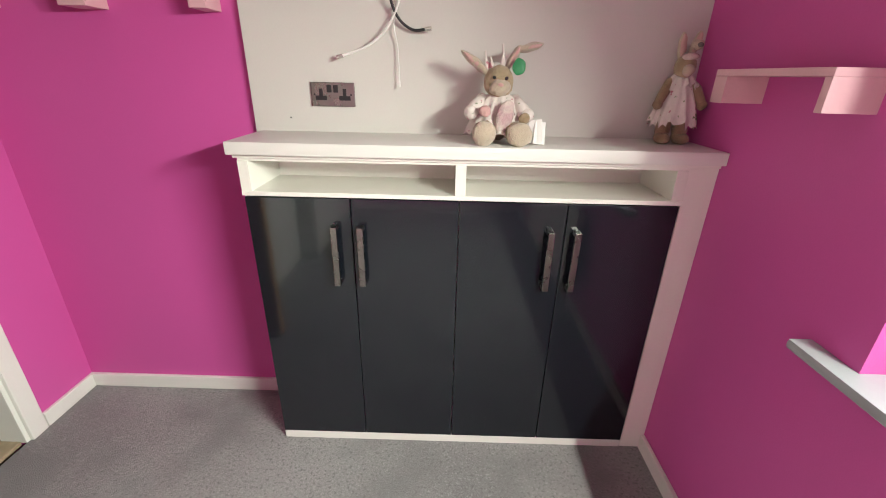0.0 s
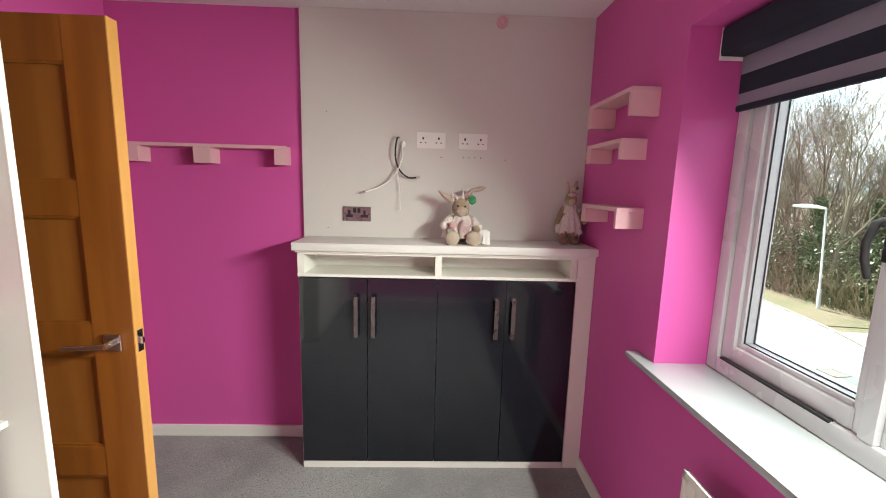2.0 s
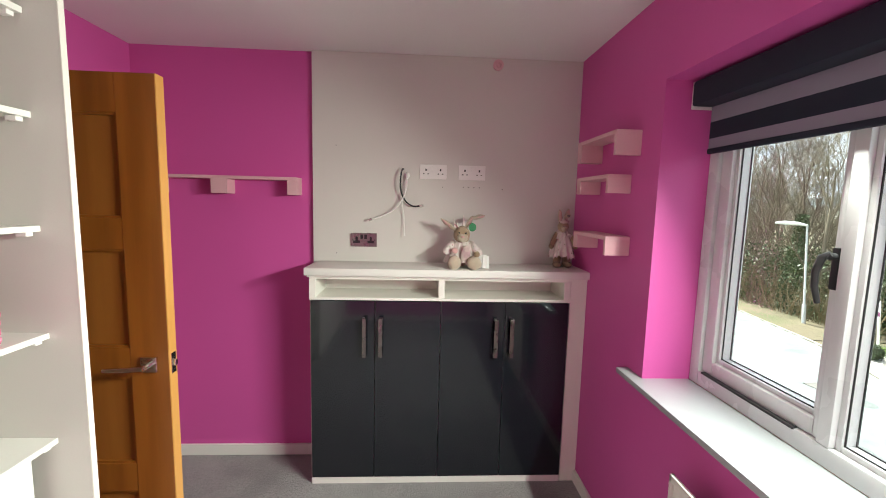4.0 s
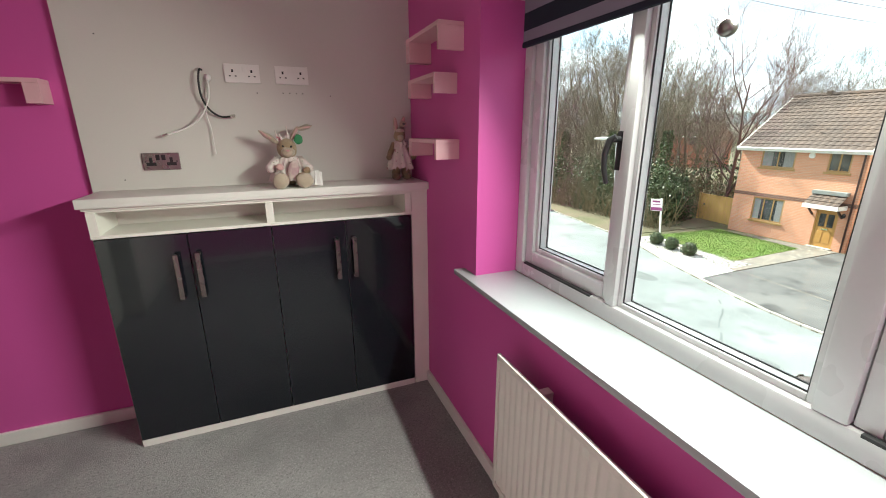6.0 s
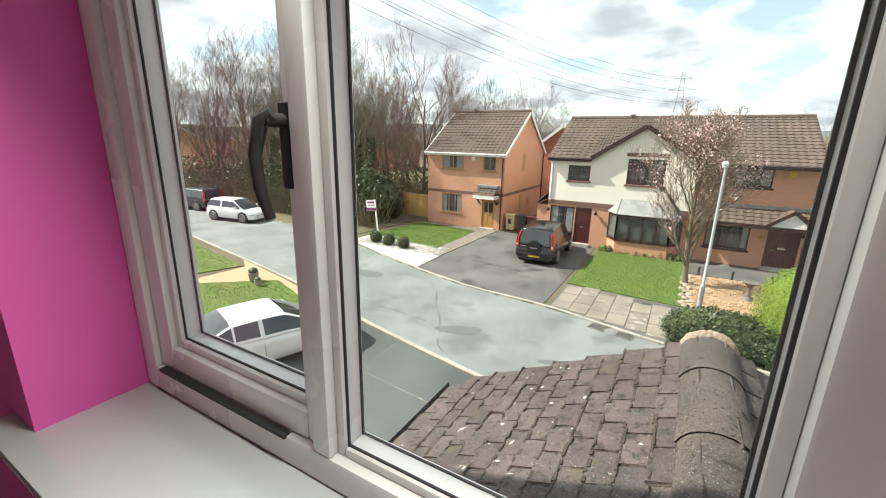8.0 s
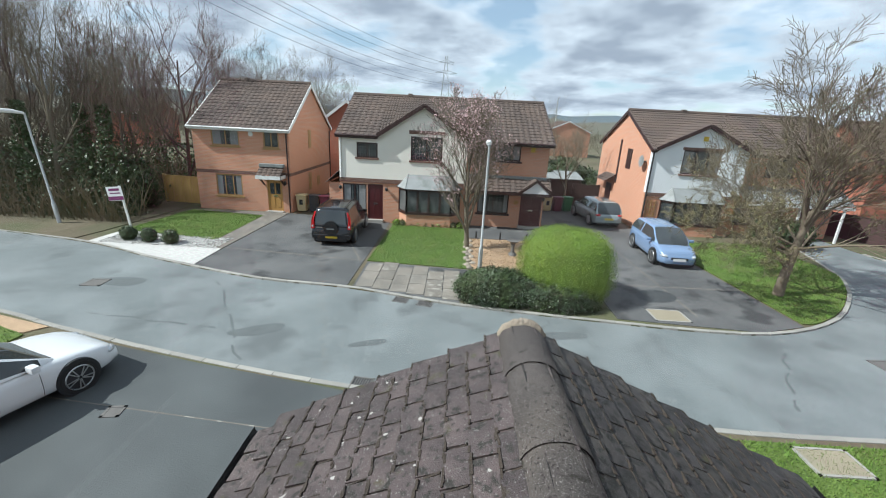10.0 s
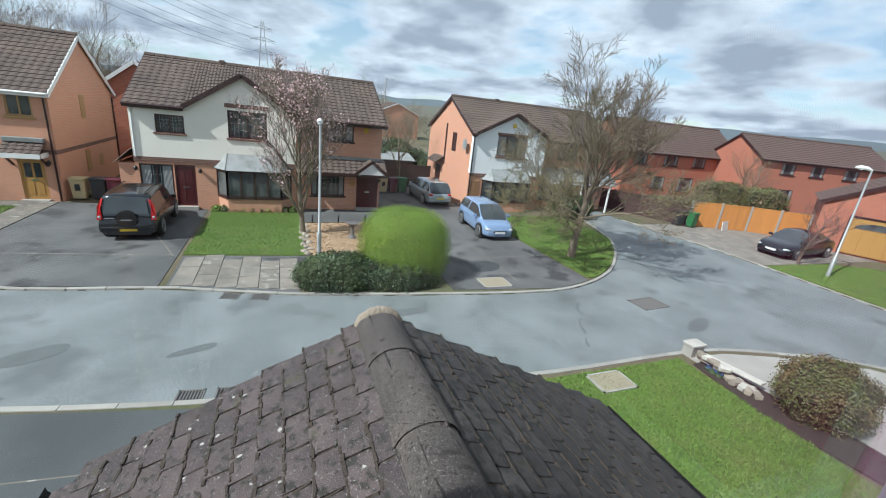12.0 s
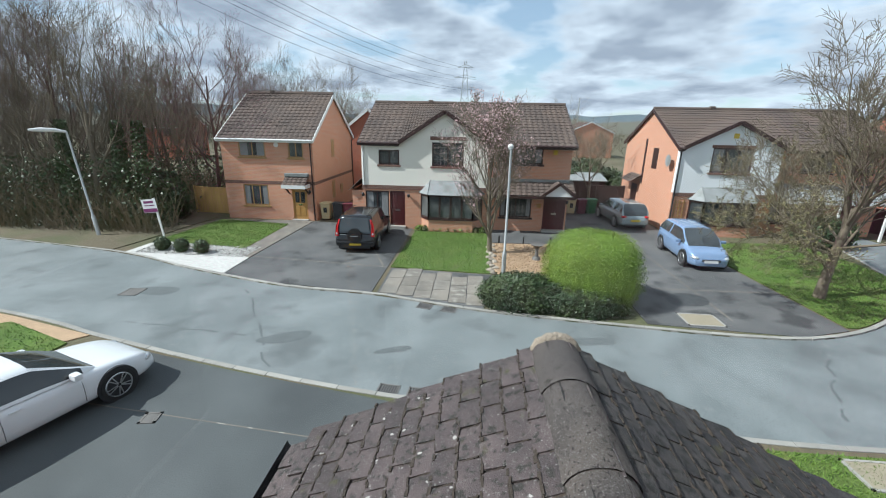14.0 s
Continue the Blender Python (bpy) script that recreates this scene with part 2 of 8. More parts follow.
BRICKR = brick_mat("red_brick", (0.43, 0.135, 0.08), (0.35, 0.10, 0.06), (0.36, 0.2, 0.14))
BRICKD = brick_mat("brown_brick_band", (0.15, 0.07, 0.05), (0.12, 0.06, 0.045), (0.22, 0.15, 0.12))
RENDERC = pmat("cream_render", (0.78, 0.74, 0.66), 0.9, var=0.06, scale=0.8, fine=30, bump=0.1)
RENDERW = pmat("white_render", (0.78, 0.79, 0.8), 0.9, var=0.05, scale=0.8, fine=30, bump=0.1)
ROOFT = pmat("brown_concrete_roof_tile", (0.085, 0.062, 0.052), 0.85, var=0.25, scale=0.9, fine=14, bump=0.2, dist=0.008, tint=(0.11, 0.078, 0.062))
ROOFR = pmat("red_brown_roof_tile", (0.095, 0.064, 0.053), 0.85, var=0.25, scale=0.9, fine=14, bump=0.2, dist=0.008)
LEAD = pmat("grey_lead", (0.26, 0.27, 0.27), 0.65, 0.0, var=0.2, scale=4, fine=30, bump=0.1, tint=(0.2, 0.21, 0.2))
TRIMB = pmat("dark_brown_trim", (0.035, 0.014, 0.012), 0.4, var=0.1, scale=6)
TRIMO = pmat("oak_coloured_frame", (0.33, 0.2, 0.075), 0.45, var=0.1, scale=6)
TRIMW = pmat("white_trim", (0.72, 0.71, 0.69), 0.45, var=0.06, scale=5)
DOORRED = pmat("mahogany_door", (0.075, 0.012, 0.014), 0.35, var=0.12, scale=5)
DOOROAK = pmat("oak_door", (0.4, 0.22, 0.065), 0.4, var=0.12, scale=5)
FARGLASS = pmat("dark_window_glass", (0.03, 0.036, 0.04), 0.05, var=0.3, scale=1.4, fine=4, bump=0.0, tint=(0.1, 0.11, 0.11))
CURTAIN = pmat("pale_curtain", (0.24, 0.24, 0.24), 0.9, var=0.2, scale=6, fine=30)
BARK = pmat("grey_brown_bark", (0.17, 0.14, 0.1), 0.95, var=0.25, scale=5, fine=60, bump=0.4, dist=0.01, tint=(0.16, 0.13, 0.085))
BARKR = pmat("red_brown_bark", (0.14, 0.095, 0.08), 0.95, var=0.25, scale=5, fine=60, bump=0.3)
BUD = pmat("yellow_green_buds", (0.19, 0.165, 0.065), 0.8, var=0.25, scale=3, fine=9, bump=0.0)
BLOSSOM = pmat("pale_pink_blossom", (0.6, 0.42, 0.42), 0.8, var=0.2, scale=3, fine=9, bump=0.0)
HEDGEM = pmat("bright_clipped_hedge_leaf", (0.15, 0.235, 0.02), 0.6, var=0.35, scale=1.5, fine=9, bump=0.0, tint=(0.17, 0.23, 0.02))
HEDGED = pmat("dark_evergreen_leaf", (0.03, 0.055, 0.018), 0.55, var=0.35, scale=2, fine=9, bump=0.0, tint=(0.05, 0.075, 0.02))
SHRUBM = pmat("olive_shrub_leaf", (0.11, 0.12, 0.035), 0.6, var=0.35, scale=3, fine=12, bump=0.0, tint=(0.14, 0.1, 0.04))
BRAMBLE = pmat("brown_bramble", (0.27, 0.21, 0.13), 0.9, var=0.3, scale=1, fine=9, bump=0.0, tint=(0.14, 0.12, 0.06))
IVY = pmat("ivy_leaf", (0.045, 0.07, 0.02), 0.5, var=0.35, scale=1, fine=9, bump=0.0)
POLE = pmat("galvanised_steel", (0.45, 0.46, 0.46), 0.5, 0.6, var=0.12, scale=3, fine=40, bump=0.05)
FENCEO = pmat("orange_larch_panel", (0.5, 0.215, 0.055), 0.8, var=0.14, scale=2, fine=40, bump=0.1, rand=0.06, stretch=(4, 4, 0.6))
FENCEY = pmat("yellow_pine_panel", (0.46, 0.29, 0.1), 0.8, var=0.14, scale=2, fine=40, bump=0.1, rand=0.06, stretch=(4, 4, 0.6))
FENCED = pmat("dark_brown_fence", (0.06, 0.035, 0.03), 0.85, var=0.2, scale=2, fine=40, bump=0.1, stretch=(4, 4, 0.6))
CONCRETE = pmat("bare_concrete", (0.33, 0.31, 0.28), 0.9, var=0.15, scale=2, fine=30, bump=0.15)
COVER = pmat("sandy_cover_slab", (0.28, 0.24, 0.17), 0.9, var=0.15, scale=2, fine=30, bump=0.1)
IRON = pmat("rusty_cast_iron", (0.15, 0.14, 0.13), 0.7, 0.2, var=0.25, scale=6, fine=50, bump=0.2)
TYRE = pmat("black_tyre_rubber", (0.018, 0.018, 0.018), 0.8, var=0.15, scale=8)
ALLOY = pmat("silver_alloy", (0.5, 0.5, 0.5), 0.3, 0.9, var=0.08, scale=8)
CARGLASS = pmat("tinted_car_glass", (0.045, 0.052, 0.056), 0.04, var=0.2, scale=2, bump=0.0, coat=0.5)
REDLAMP = pmat("red_lamp_lens", (0.42, 0.01, 0.012), 0.15, var=0.1, scale=8, bump=0.0, coat=0.5)
CLEARLAMP = pmat("clear_lamp_lens", (0.55, 0.57, 0.58), 0.1, 0.4, var=0.1, scale=8, bump=0.0, coat=0.5)
PLATEY = pmat("yellow_plate", (0.6, 0.42, 0.03), 0.4, var=0.05, scale=8)
PLATEW = pmat("white_plate", (0.7, 0.7, 0.7), 0.4, var=0.05, scale=8)
PURPLE = pmat("plum_print", (0.16, 0.025, 0.11), 0.5, var=0.1)
STONE = pmat("wall_stone", (0.28, 0.24, 0.19), 0.9, var=0.25, scale=4, fine=30, bump=0.3, rand=0.25)
RUBBLE = pmat("pale_broken_stone", (0.48, 0.45, 0.4), 0.9, var=0.2, scale=5, fine=40, bump=0.3, rand=0.12)
SOIL = pmat("dark_bare_soil", (0.045, 0.034, 0.026), 0.97, var=0.35, scale=6, fine=40, bump=0.5, dist=0.02)
BLUEFL = pmat("blue_petal", (0.06, 0.14, 0.5), 0.7, var=0.2, scale=20, bump=0.0)
MOSS = pmat("roof_moss", (0.055, 0.055, 0.012), 0.95, var=0.35, scale=20, fine=90, bump=0.5, dist=0.01)
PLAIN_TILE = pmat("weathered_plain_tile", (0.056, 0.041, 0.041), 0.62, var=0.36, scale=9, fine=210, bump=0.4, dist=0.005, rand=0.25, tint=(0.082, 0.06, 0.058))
# darker copy of the plain tile: the north slope's shade is in its colour
SHADE_TILE = pmat("shade_darkened_plain_tile", (0.033, 0.029, 0.03), 0.8, var=0.4, scale=8, fine=180, bump=0.5, dist=0.006, rand=0.3, tint=(0.052, 0.045, 0.04))
RIDGE = pmat("gritty_ridge_tile", (0.13, 0.112, 0.105), 0.85, var=0.3, scale=5, fine=170, bump=0.4, dist=0.004, tint=(0.2, 0.17, 0.15))
MORTAR = pmat("buff_mortar", (0.27, 0.225, 0.175), 0.95, var=0.2, scale=9, fine=60, bump=0.4, dist=0.01)
# the blue veil of distance is mixed into the hills' base colour
HILL = pmat("haze_tinted_far_hill", (0.085, 0.115, 0.135), 1.0, var=0.25, scale=0.006, fine=0.05, bump=0.0, tint=(0.11, 0.135, 0.14))
FARWOOD = pmat("far_brown_wood", (0.12, 0.105, 0.08), 1.0, var=0.3, scale=0.05, fine=0.8, bump=0.0, tint=(0.09, 0.1, 0.07))


def speckle(m, col, scale, lo, hi):
    """Lichen and grit: small pale spots over a material's colour."""
    N, L = m.node_tree.nodes, m.node_tree.links
    p = N["Principled BSDF"]
    old = p.inputs["Base Color"].links[0].from_socket
    tc, info, off, n, r, mx = N.new("ShaderNodeTexCoord"), N.new("ShaderNodeObjectInfo"), N.new("ShaderNodeVectorMath"), N.new("ShaderNodeTexNoise"), N.new("ShaderNodeMapRange"), N.new("ShaderNodeMix")
    off.operation = "MULTIPLY_ADD"
    off.inputs[1].default_value = (13, 7, 3)
    L.new(info.outputs["Random"], off.inputs[0])
    L.new(tc.outputs["Object"], off.inputs[2])
    n.inputs["Scale"].default_value, n.inputs["Detail"].default_value = scale, 2
    L.new(off.outputs[0], n.inputs["Vector"])
    r.inputs[1].default_value, r.inputs[2].default_value = lo, hi
    L.new(n.outputs["Fac"], r.inputs[0])
    mx.data_type = "RGBA"
    L.new(r.outputs[0], mx.inputs[0])
    L.new(old, mx.inputs[6])
    mx.inputs[7].default_value = (*col, 1)
    L.new(mx.outputs[2], p.inputs["Base Color"])


speckle(PLAIN_TILE, (0.024, 0.02, 0.016), 30, 0.54, 0.64)
speckle(PLAIN_TILE, (0.055, 0.05, 0.02), 11, 0.66, 0.74)
speckle(PLAIN_TILE, (0.3, 0.285, 0.27), 150, 0.645, 0.68)
speckle(PLAIN_TILE, (0.42, 0.4, 0.37), 18, 0.70, 0.73)
speckle(SHADE_TILE, (0.012, 0.011, 0.009), 26, 0.5, 0.62)
speckle(SHADE_TILE, (0.05, 0.045, 0.02), 10, 0.69, 0.76)
speckle(SHADE_TILE, (0.2, 0.19, 0.18), 150, 0.66, 0.69)
speckle(LACE, (0.5, 0.2, 0.24), 55, 0.66, 0.70)
speckle(LACE, (0.2, 0.24, 0.12), 60, 0.68, 0.72)
speckle(RIDGE, (0.5, 0.47, 0.44), 210, 0.62, 0.66)
speckle(RIDGE, (0.06, 0.05, 0.045), 90, 0.60, 0.66)
speckle(RIDGE, (0.06, 0.055, 0.045), 14, 0.62, 0.7)
speckle(ASPHALT, (0.2, 0.21, 0.205), 5, 0.56, 0.78)
speckle(ASPHALT, (0.09, 0.095, 0.095), 34, 0.57, 0.66)
speckle(ASPHALT, (0.115, 0.125, 0.125), 0.8, 0.56, 0.72)
speckle(TARMAC, (0.14, 0.14, 0.135), 7, 0.60, 0.78)
speckle(TARMAC, (0.05, 0.05, 0.05), 0.9, 0.56, 0.68)
speckle(SLAB, (0.32, 0.3, 0.26), 5, 0.58, 0.7)
speckle(CARPET, (0.38, 0.365, 0.365), 150, 0.56, 0.68)
speckle(CARPET, (0.16, 0.15, 0.152), 95, 0.54, 0.68)
speckle(CARPET, (0.19, 0.18, 0.183), 4, 0.50, 0.75)
speckle(GRASS, (0.14, 0.155, 0.04), 1.4, 0.52, 0.8)
speckle(GRASS, (0.045, 0.075, 0.014), 11, 0.54, 0.68)


def carpaint(name, col, metal=0.3):
    return pmat(name, col, 0.22, metal, var=0.03, scale=2, fine=400, bump=0.0, coat=0.45)


# ---- helpers for building ----
def box(bm, x0, x1, y0, y1, z0, z1, bevel=0.0, m=None):
    """A box, its edges rounded off by bevel, moved by m."""
    c = Matrix.Translation(((x0 + x1) / 2, (y0 + y1) / 2, (z0 + z1) / 2)) @ Matrix.Diagonal((abs(x1 - x0), abs(y1 - y0), abs(z1 - z0), 1))
    vs = bmesh.ops.create_cube(bm, size=1.0, matrix=(m @ c) if m else c)["verts"]
    if bevel:
        es = list({e for v in vs for e in v.link_edges})
        bmesh.ops.bevel(bm, geom=es, offset=bevel, segments=2, profile=0.6, affect="EDGES")
    return bm


def bm_box(*a, **k):
    return box(bmesh.new(), *a, **k)


def tube(bm, pts, radii, n=8, caps=True):
    """A tube through the points."""
    pts = [Vector(p) for p in pts]
    if isinstance(radii, (int, float)):
        radii = [radii] * len(pts)
    rings, prev = [], None
    for i, p in enumerate(pts):
        d = (pts[min(i + 1, len(pts) - 1)] - pts[max(i - 1, 0)]).normalized()
        if prev is None:
            prev = d.orthogonal().normalized()
        a = (prev - d * prev.dot(d)).normalized()
        prev = a
        b = d.cross(a)
        rings.append([bm.verts.new(p + radii[i] * (math.cos(2 * math.pi * k / n) * a + math.sin(2 * math.pi * k / n) * b)) for k in range(n)])
    for r, s in zip(rings, rings[1:]):
        for k in range(n):
            bm.faces.new((r[k], r[(k + 1) % n], s[(k + 1) % n], s[k]))
    if caps:
        bm.faces.new(rings[0][::-1])
        bm.faces.new(rings[-1])
    return bm


def ball(bm, c, r, sx=1, sy=1, sz=1, rot=None, u=14, v=10):
    m = Matrix.Translation(c) @ (rot or Matrix.Identity(4)) @ Matrix.Diagonal((r * sx, r * sy, r * sz, 1))
    bmesh.ops.create_uvsphere(bm, u_segments=u, v_segments=v, radius=1.0, matrix=m)
    return bm


def cyl(bm, c, r, h, axis="z", n=20, r2=None):
    rot = {"z": Matrix.Identity(4), "x": Matrix.Rotation(math.pi / 2, 4, "Y"), "y": Matrix.Rotation(math.pi / 2, 4, "X")}[axis]
    bmesh.ops.create_cone(bm, cap_ends=True, segments=n, radius1=r, radius2=r if r2 is None else r2, depth=h, matrix=Matrix.Translation(c) @ rot)
    return bm


def poly(bm, pts, z0, z1):
    """An upright prism over an outline in the plan."""
    lo = [bm.verts.new((x, y, z0)) for x, y in pts]
    hi = [bm.verts.new((x, y, z1)) for x, y in pts]
    bm.faces.new(hi)
    bm.faces.new(lo[::-1])
    n = len(pts)
    for k in range(n):
        bm.faces.new((lo[k], lo[(k + 1) % n], hi[(k + 1) % n], hi[k]))
    bmesh.ops.recalc_face_normals(bm, faces=bm.faces)
    return bm


def mesh_of(name, bm, material, smooth=None):
    me = bpy.data.meshes.new(name)
    bm.to_mesh(me)
    bm.free()
    for m in material if isinstance(material, (list, tuple)) else (material,):
        me.materials.append(m)
    if smooth is not None:
        me.shade_smooth()
        if smooth:
            me.set_sharp_from_angle(angle=radians(smooth))
    return me


def thing(name, at, label, category, group="", kind=""):
    e = new(name)
    e.empty_display_size = 0.1
    e.matrix_world = Matrix.Translation(at) if not isinstance(at, Matrix) else at
    return tagged(e, label, category, group, kind)


def under(ob, parent):
    ob.parent = parent
    w = parent.matrix_basis if parent.parent is None else Matrix.Identity(4)
    ob.matrix_parent_inverse = w.inverted()
    return ob


def part(name, bm, material, parent, label="", smooth=None):
    """One mesh under a thing or a part; modelled in the world's places."""
    ob = new(name, mesh_of(name, bm, material, smooth))
    under(ob, parent)
    if label:
        ob["label"] = label
    return ob


def solid(name, bm, material, label, category="", kind="structure", smooth=None, group=""):
    """A top-level object of one mesh."""
    ob = new(name, mesh_of(name, bm, material, smooth))
    return tagged(ob, label, category or name.split("_")[0], group, kind)

# ---- the room: setting ----
WX, LX, BY, RY, CH = 0.797, -1.62, 1.49, -1.85, 2.29  # window wall, left wall, end wall, rear wall, ceiling
WY0, WY1, WZ0, WZ1 = -1.0, 0.648, 0.842, 1.965  # window opening
OX = 1.10  # the house's outer face

solid("floor", bm_box(LX, WX, RY, BY, -0.2, 0), CARPET, "grey cut-pile fitted carpet with trodden patches", "floor")
solid("ceiling", bm_box(LX - 0.1, OX, RY - 0.1, BY + 0.1, CH, CH + 0.15), CEILW, "white painted plaster ceiling", "ceiling")
solid("wall_end", bm_box(LX - 0.1, WX, BY, BY + 0.1, -0.2, CH), PINK, "hot pink painted bedroom wall", "wall")
solid("wall_panel", bm_box(-0.672, WX, 1.462, BY, 0, CH, bevel=0.002), GREYWALL, "pale grey boarded chimney breast wall with small screw holes", "wall")
solid("wall_rear", bm_box(LX - 0.1, WX, RY - 0.1, RY, -0.2, CH), PINK, "hot pink painted bedroom wall", "wall")
DY0, DY1, DZ = 0.50, 1.17, 1.90  # doorway in the left wall
b = bm_box(LX - 0.1, LX, RY, DY0, -0.2, CH)
box(b, LX - 0.1, LX, DY1, BY, -0.2, CH)
box(b, LX - 0.1, LX, DY0, DY1, DZ, CH)
solid("wall_left", b, PINK, "hot pink painted wall with a doorway", "wall")
# window wall: pink inside, brick outside
b = bm_box(WX, OX - 0.1, RY - 0.1, WY0, -0.2, CH)
box(b, WX, OX - 0.1, WY1, BY + 0.1, -0.2, CH)
box(b, WX, OX - 0.1, WY0, WY1, -0.2, WZ0 - 0.02)
box(b, WX, OX - 0.1, WY0, WY1, WZ1, CH)
solid("wall_window", b, PINK, "hot pink painted window wall with a deep reveal", "wall")
# outer shell, out of view: added for the house's shadows and reflections
b = bm_box(OX - 0.1, OX, -3.2, WY0, G, CH + 0.3)
box(b, OX - 0.1, OX, WY1, 4.6, G, CH + 0.3)
box(b, OX - 0.1, OX, WY0, WY1, G, WZ0 - 0.02)
box(b, OX - 0.1, OX, WY0, WY1, WZ1, CH + 0.3)
box(b, -5.5, OX - 0.1, 4.5, 4.6, G, CH + 0.3)
box(b, -5.5, OX - 0.1, -3.2, -3.1, G, CH + 0.3)
box(b, -5.6, -5.5, -3.2, 4.6, G, CH + 0.3)
solid("wall_outer", b, BRICK, "unseen orange brick outer wall of the house", "wall")
# roof out of view; its overhang is set by where the shadow falls
b = bmesh.new()
rv = [b.verts.new(v) for v in ((OX + 0.08, -3.4, CH + 0.32), (OX + 0.08, 4.8, CH + 0.32), (-2.2, 4.8, CH + 2.0), (-2.2, -3.4, CH + 2.0), (-5.8, -3.4, CH + 0.25), (-5.8, 4.8, CH + 0.25))]
b.faces.new((rv[0], rv[1], rv[2], rv[3]))
b.faces.new((rv[3], rv[2], rv[5], rv[4]))
bmesh.ops.solidify(b, geom=b.faces[:], thickness=0.1)
solid("roof_main", b, ROOFT, "unseen brown concrete tiled roof over the house", "roof")

# skirting
b = bm_box(LX, -0.63, BY - 0.016, BY, 0, 0.066, bevel=0.004)
box(b, LX, LX + 0.016, DY1 + 0.065, BY - 0.016, 0, 0.066, bevel=0.004)
box(b, WX - 0.016, WX, RY, 1.22, 0, 0.066, bevel=0.004)
box(b, LX, WX - 0.016, RY, RY + 0.016, 0, 0.066, bevel=0.004)
solid("baseboard", b, WHITE, "white glossed wooden skirting board", "baseboard")

# doorway lining and architrave, landing beyond
b = bm_box(LX - 0.1, LX + 0.002, DY1 - 0.02, DY1, 0, DZ, bevel=0.002)
box(b, LX - 0.1, LX + 0.002, DY0, DY0 + 0.02, 0, DZ, bevel=0.002)
box(b, LX - 0.1, LX + 0.002, DY0, DY1, DZ - 0.02, DZ, bevel=0.002)
box(b, LX, LX + 0.018, DY1 - 0.006, DY1 + 0.06, 0, DZ + 0.055, bevel=0.005)
box(b, LX, LX + 0.018, DY0 - 0.055, DY0 + 0.006, 0, DZ + 0.055, bevel=0.005)
box(b, LX, LX + 0.018, DY0 + 0.006, DY1 - 0.006, DZ - 0.006, DZ + 0.055, bevel=0.005)
solid("trim_doorway", b, WHITE, "white glossed door lining and architrave", "trim")
solid("threshold", bm_box(LX - 0.1, LX - 0.02, DY0 + 0.02, DY1 - 0.02, -0.01, 0.008, bevel=0.003), HALLFLOOR, "pale wooden threshold strip", "trim")
b = bm_box(-2.75, LX - 0.1, 0.1, 1.75, -0.2, -0.004)
solid("floor_landing", b, HALLFLOOR, "pale laminate floor of the landing", "floor")
b = bm_box(-2.85, -2.75, 0.0, 1.85, -0.2, CH)
box(b, -2.75, LX - 0.1, 0.0, 0.1, -0.2, CH)
box(b, -2.75, LX - 0.1, 1.75, 1.85, -0.2, CH)
solid("wall_landing", b, GREYWALL, "pale grey landing walls", "wall")
solid("ceiling_landing", bm_box(-2.85, LX - 0.1, 0.0, 1.85, CH, CH + 0.1), CEILW, "white landing ceiling", "ceiling")

# ---- oak door, open into the room ----
d = thing("door", (LX + 0.02, 0.525, 0), "honey oak four-panel door standing open with satin lever handle", "door")
X0, X1, YF, YB = LX + 0.025, -0.896, 0.505, 0.545
rails = [(0.012, 0.15), (0.50, 0.60), (0.905, 1.005), (1.33, 1.43), (1.755, 1.875)]
b = bm_box(X0, X0 + 0.105, YF, YB, 0.012, 1.875, bevel=0.002)
part("stile", b, OAK, d)
part("stile", bm_box(X1 - 0.125, X1 - 0.004, YF, YB, 0.012, 1.875, bevel=0.002), OAK, d)
part("lipping", bm_box(X1 - 0.004, X1, YF, YB, 0.012, 1.875, bevel=0.001), OAKEDGE, d, "pale bare oak edge")
for z0, z1 in rails:
    part("rail", bm_box(X0 + 0.105, X1 - 0.125, YF + 0.001, YB - 0.001, z0, z1, bevel=0.0015), OAK, d)
for (a0, a1), (c0, c1) in zip(rails, rails[1:]):
    b = bm_box(X0 + 0.105, X1 - 0.125, YF + 0.012, YB - 0.012, a1, c0)
    part("panel", b, OAKPANEL, d, "recessed flat oak panel")
    b = bmesh.new()
    for y0, y1 in ((YF + 0.004, YF + 0.012), (YB - 0.012, YB - 0.004)):
        box(b, X0 + 0.105, X0 + 0.113, y0, y1, a1, c0)
        box(b, X1 - 0.133, X1 - 0.125, y0, y1, a1, c0)
        box(b, X0 + 0.113, X1 - 0.133, y0, y1, a1, a1 + 0.008)
        box(b, X0 + 0.113, X1 - 0.133, y0, y1, c0 - 0.008, c0)
    part("bead", b, OAK, d)
for y, s in ((YF, -1), (YB, 1)):
    h = part("lever_handle", bm_box(X1 - 0.088, X1 - 0.036, y, y + s * 0.010, 0.925, 0.977, bevel=0.003), CHROME, d, "satin chrome lever on a square rose")
    b = cyl(bmesh.new(), (X1 - 0.062, y + s * 0.026, 0.951), 0.010, 0.036, "y")
    tube(b, [(X1 - 0.055, y + s * 0.045, 0.953), (X1 - 0.10, y + s * 0.047, 0.949), (X1 - 0.18, y + s * 0.045, 0.945)], [0.010, 0.009, 0.007], 10)
    part("lever", b, CHROME, h, smooth=50)
lp = part("latch_plate", bm_box(X1, X1 + 0.002, 0.513, 0.537, 0.915, 0.985, bevel=0.0008), CHROME, d, "steel latch plate")
part("latch_bolt", bm_box(X1 + 0.002, X1 + 0.012, 0.519, 0.531, 0.94, 0.962, bevel=0.003), CHROME, lp)
for z in (0.22, 0.95, 1.68):
    part("hinge", cyl(bmesh.new(), (X0 - 0.004, YB + 0.004, z), 0.007, 0.09), CHROME, d)

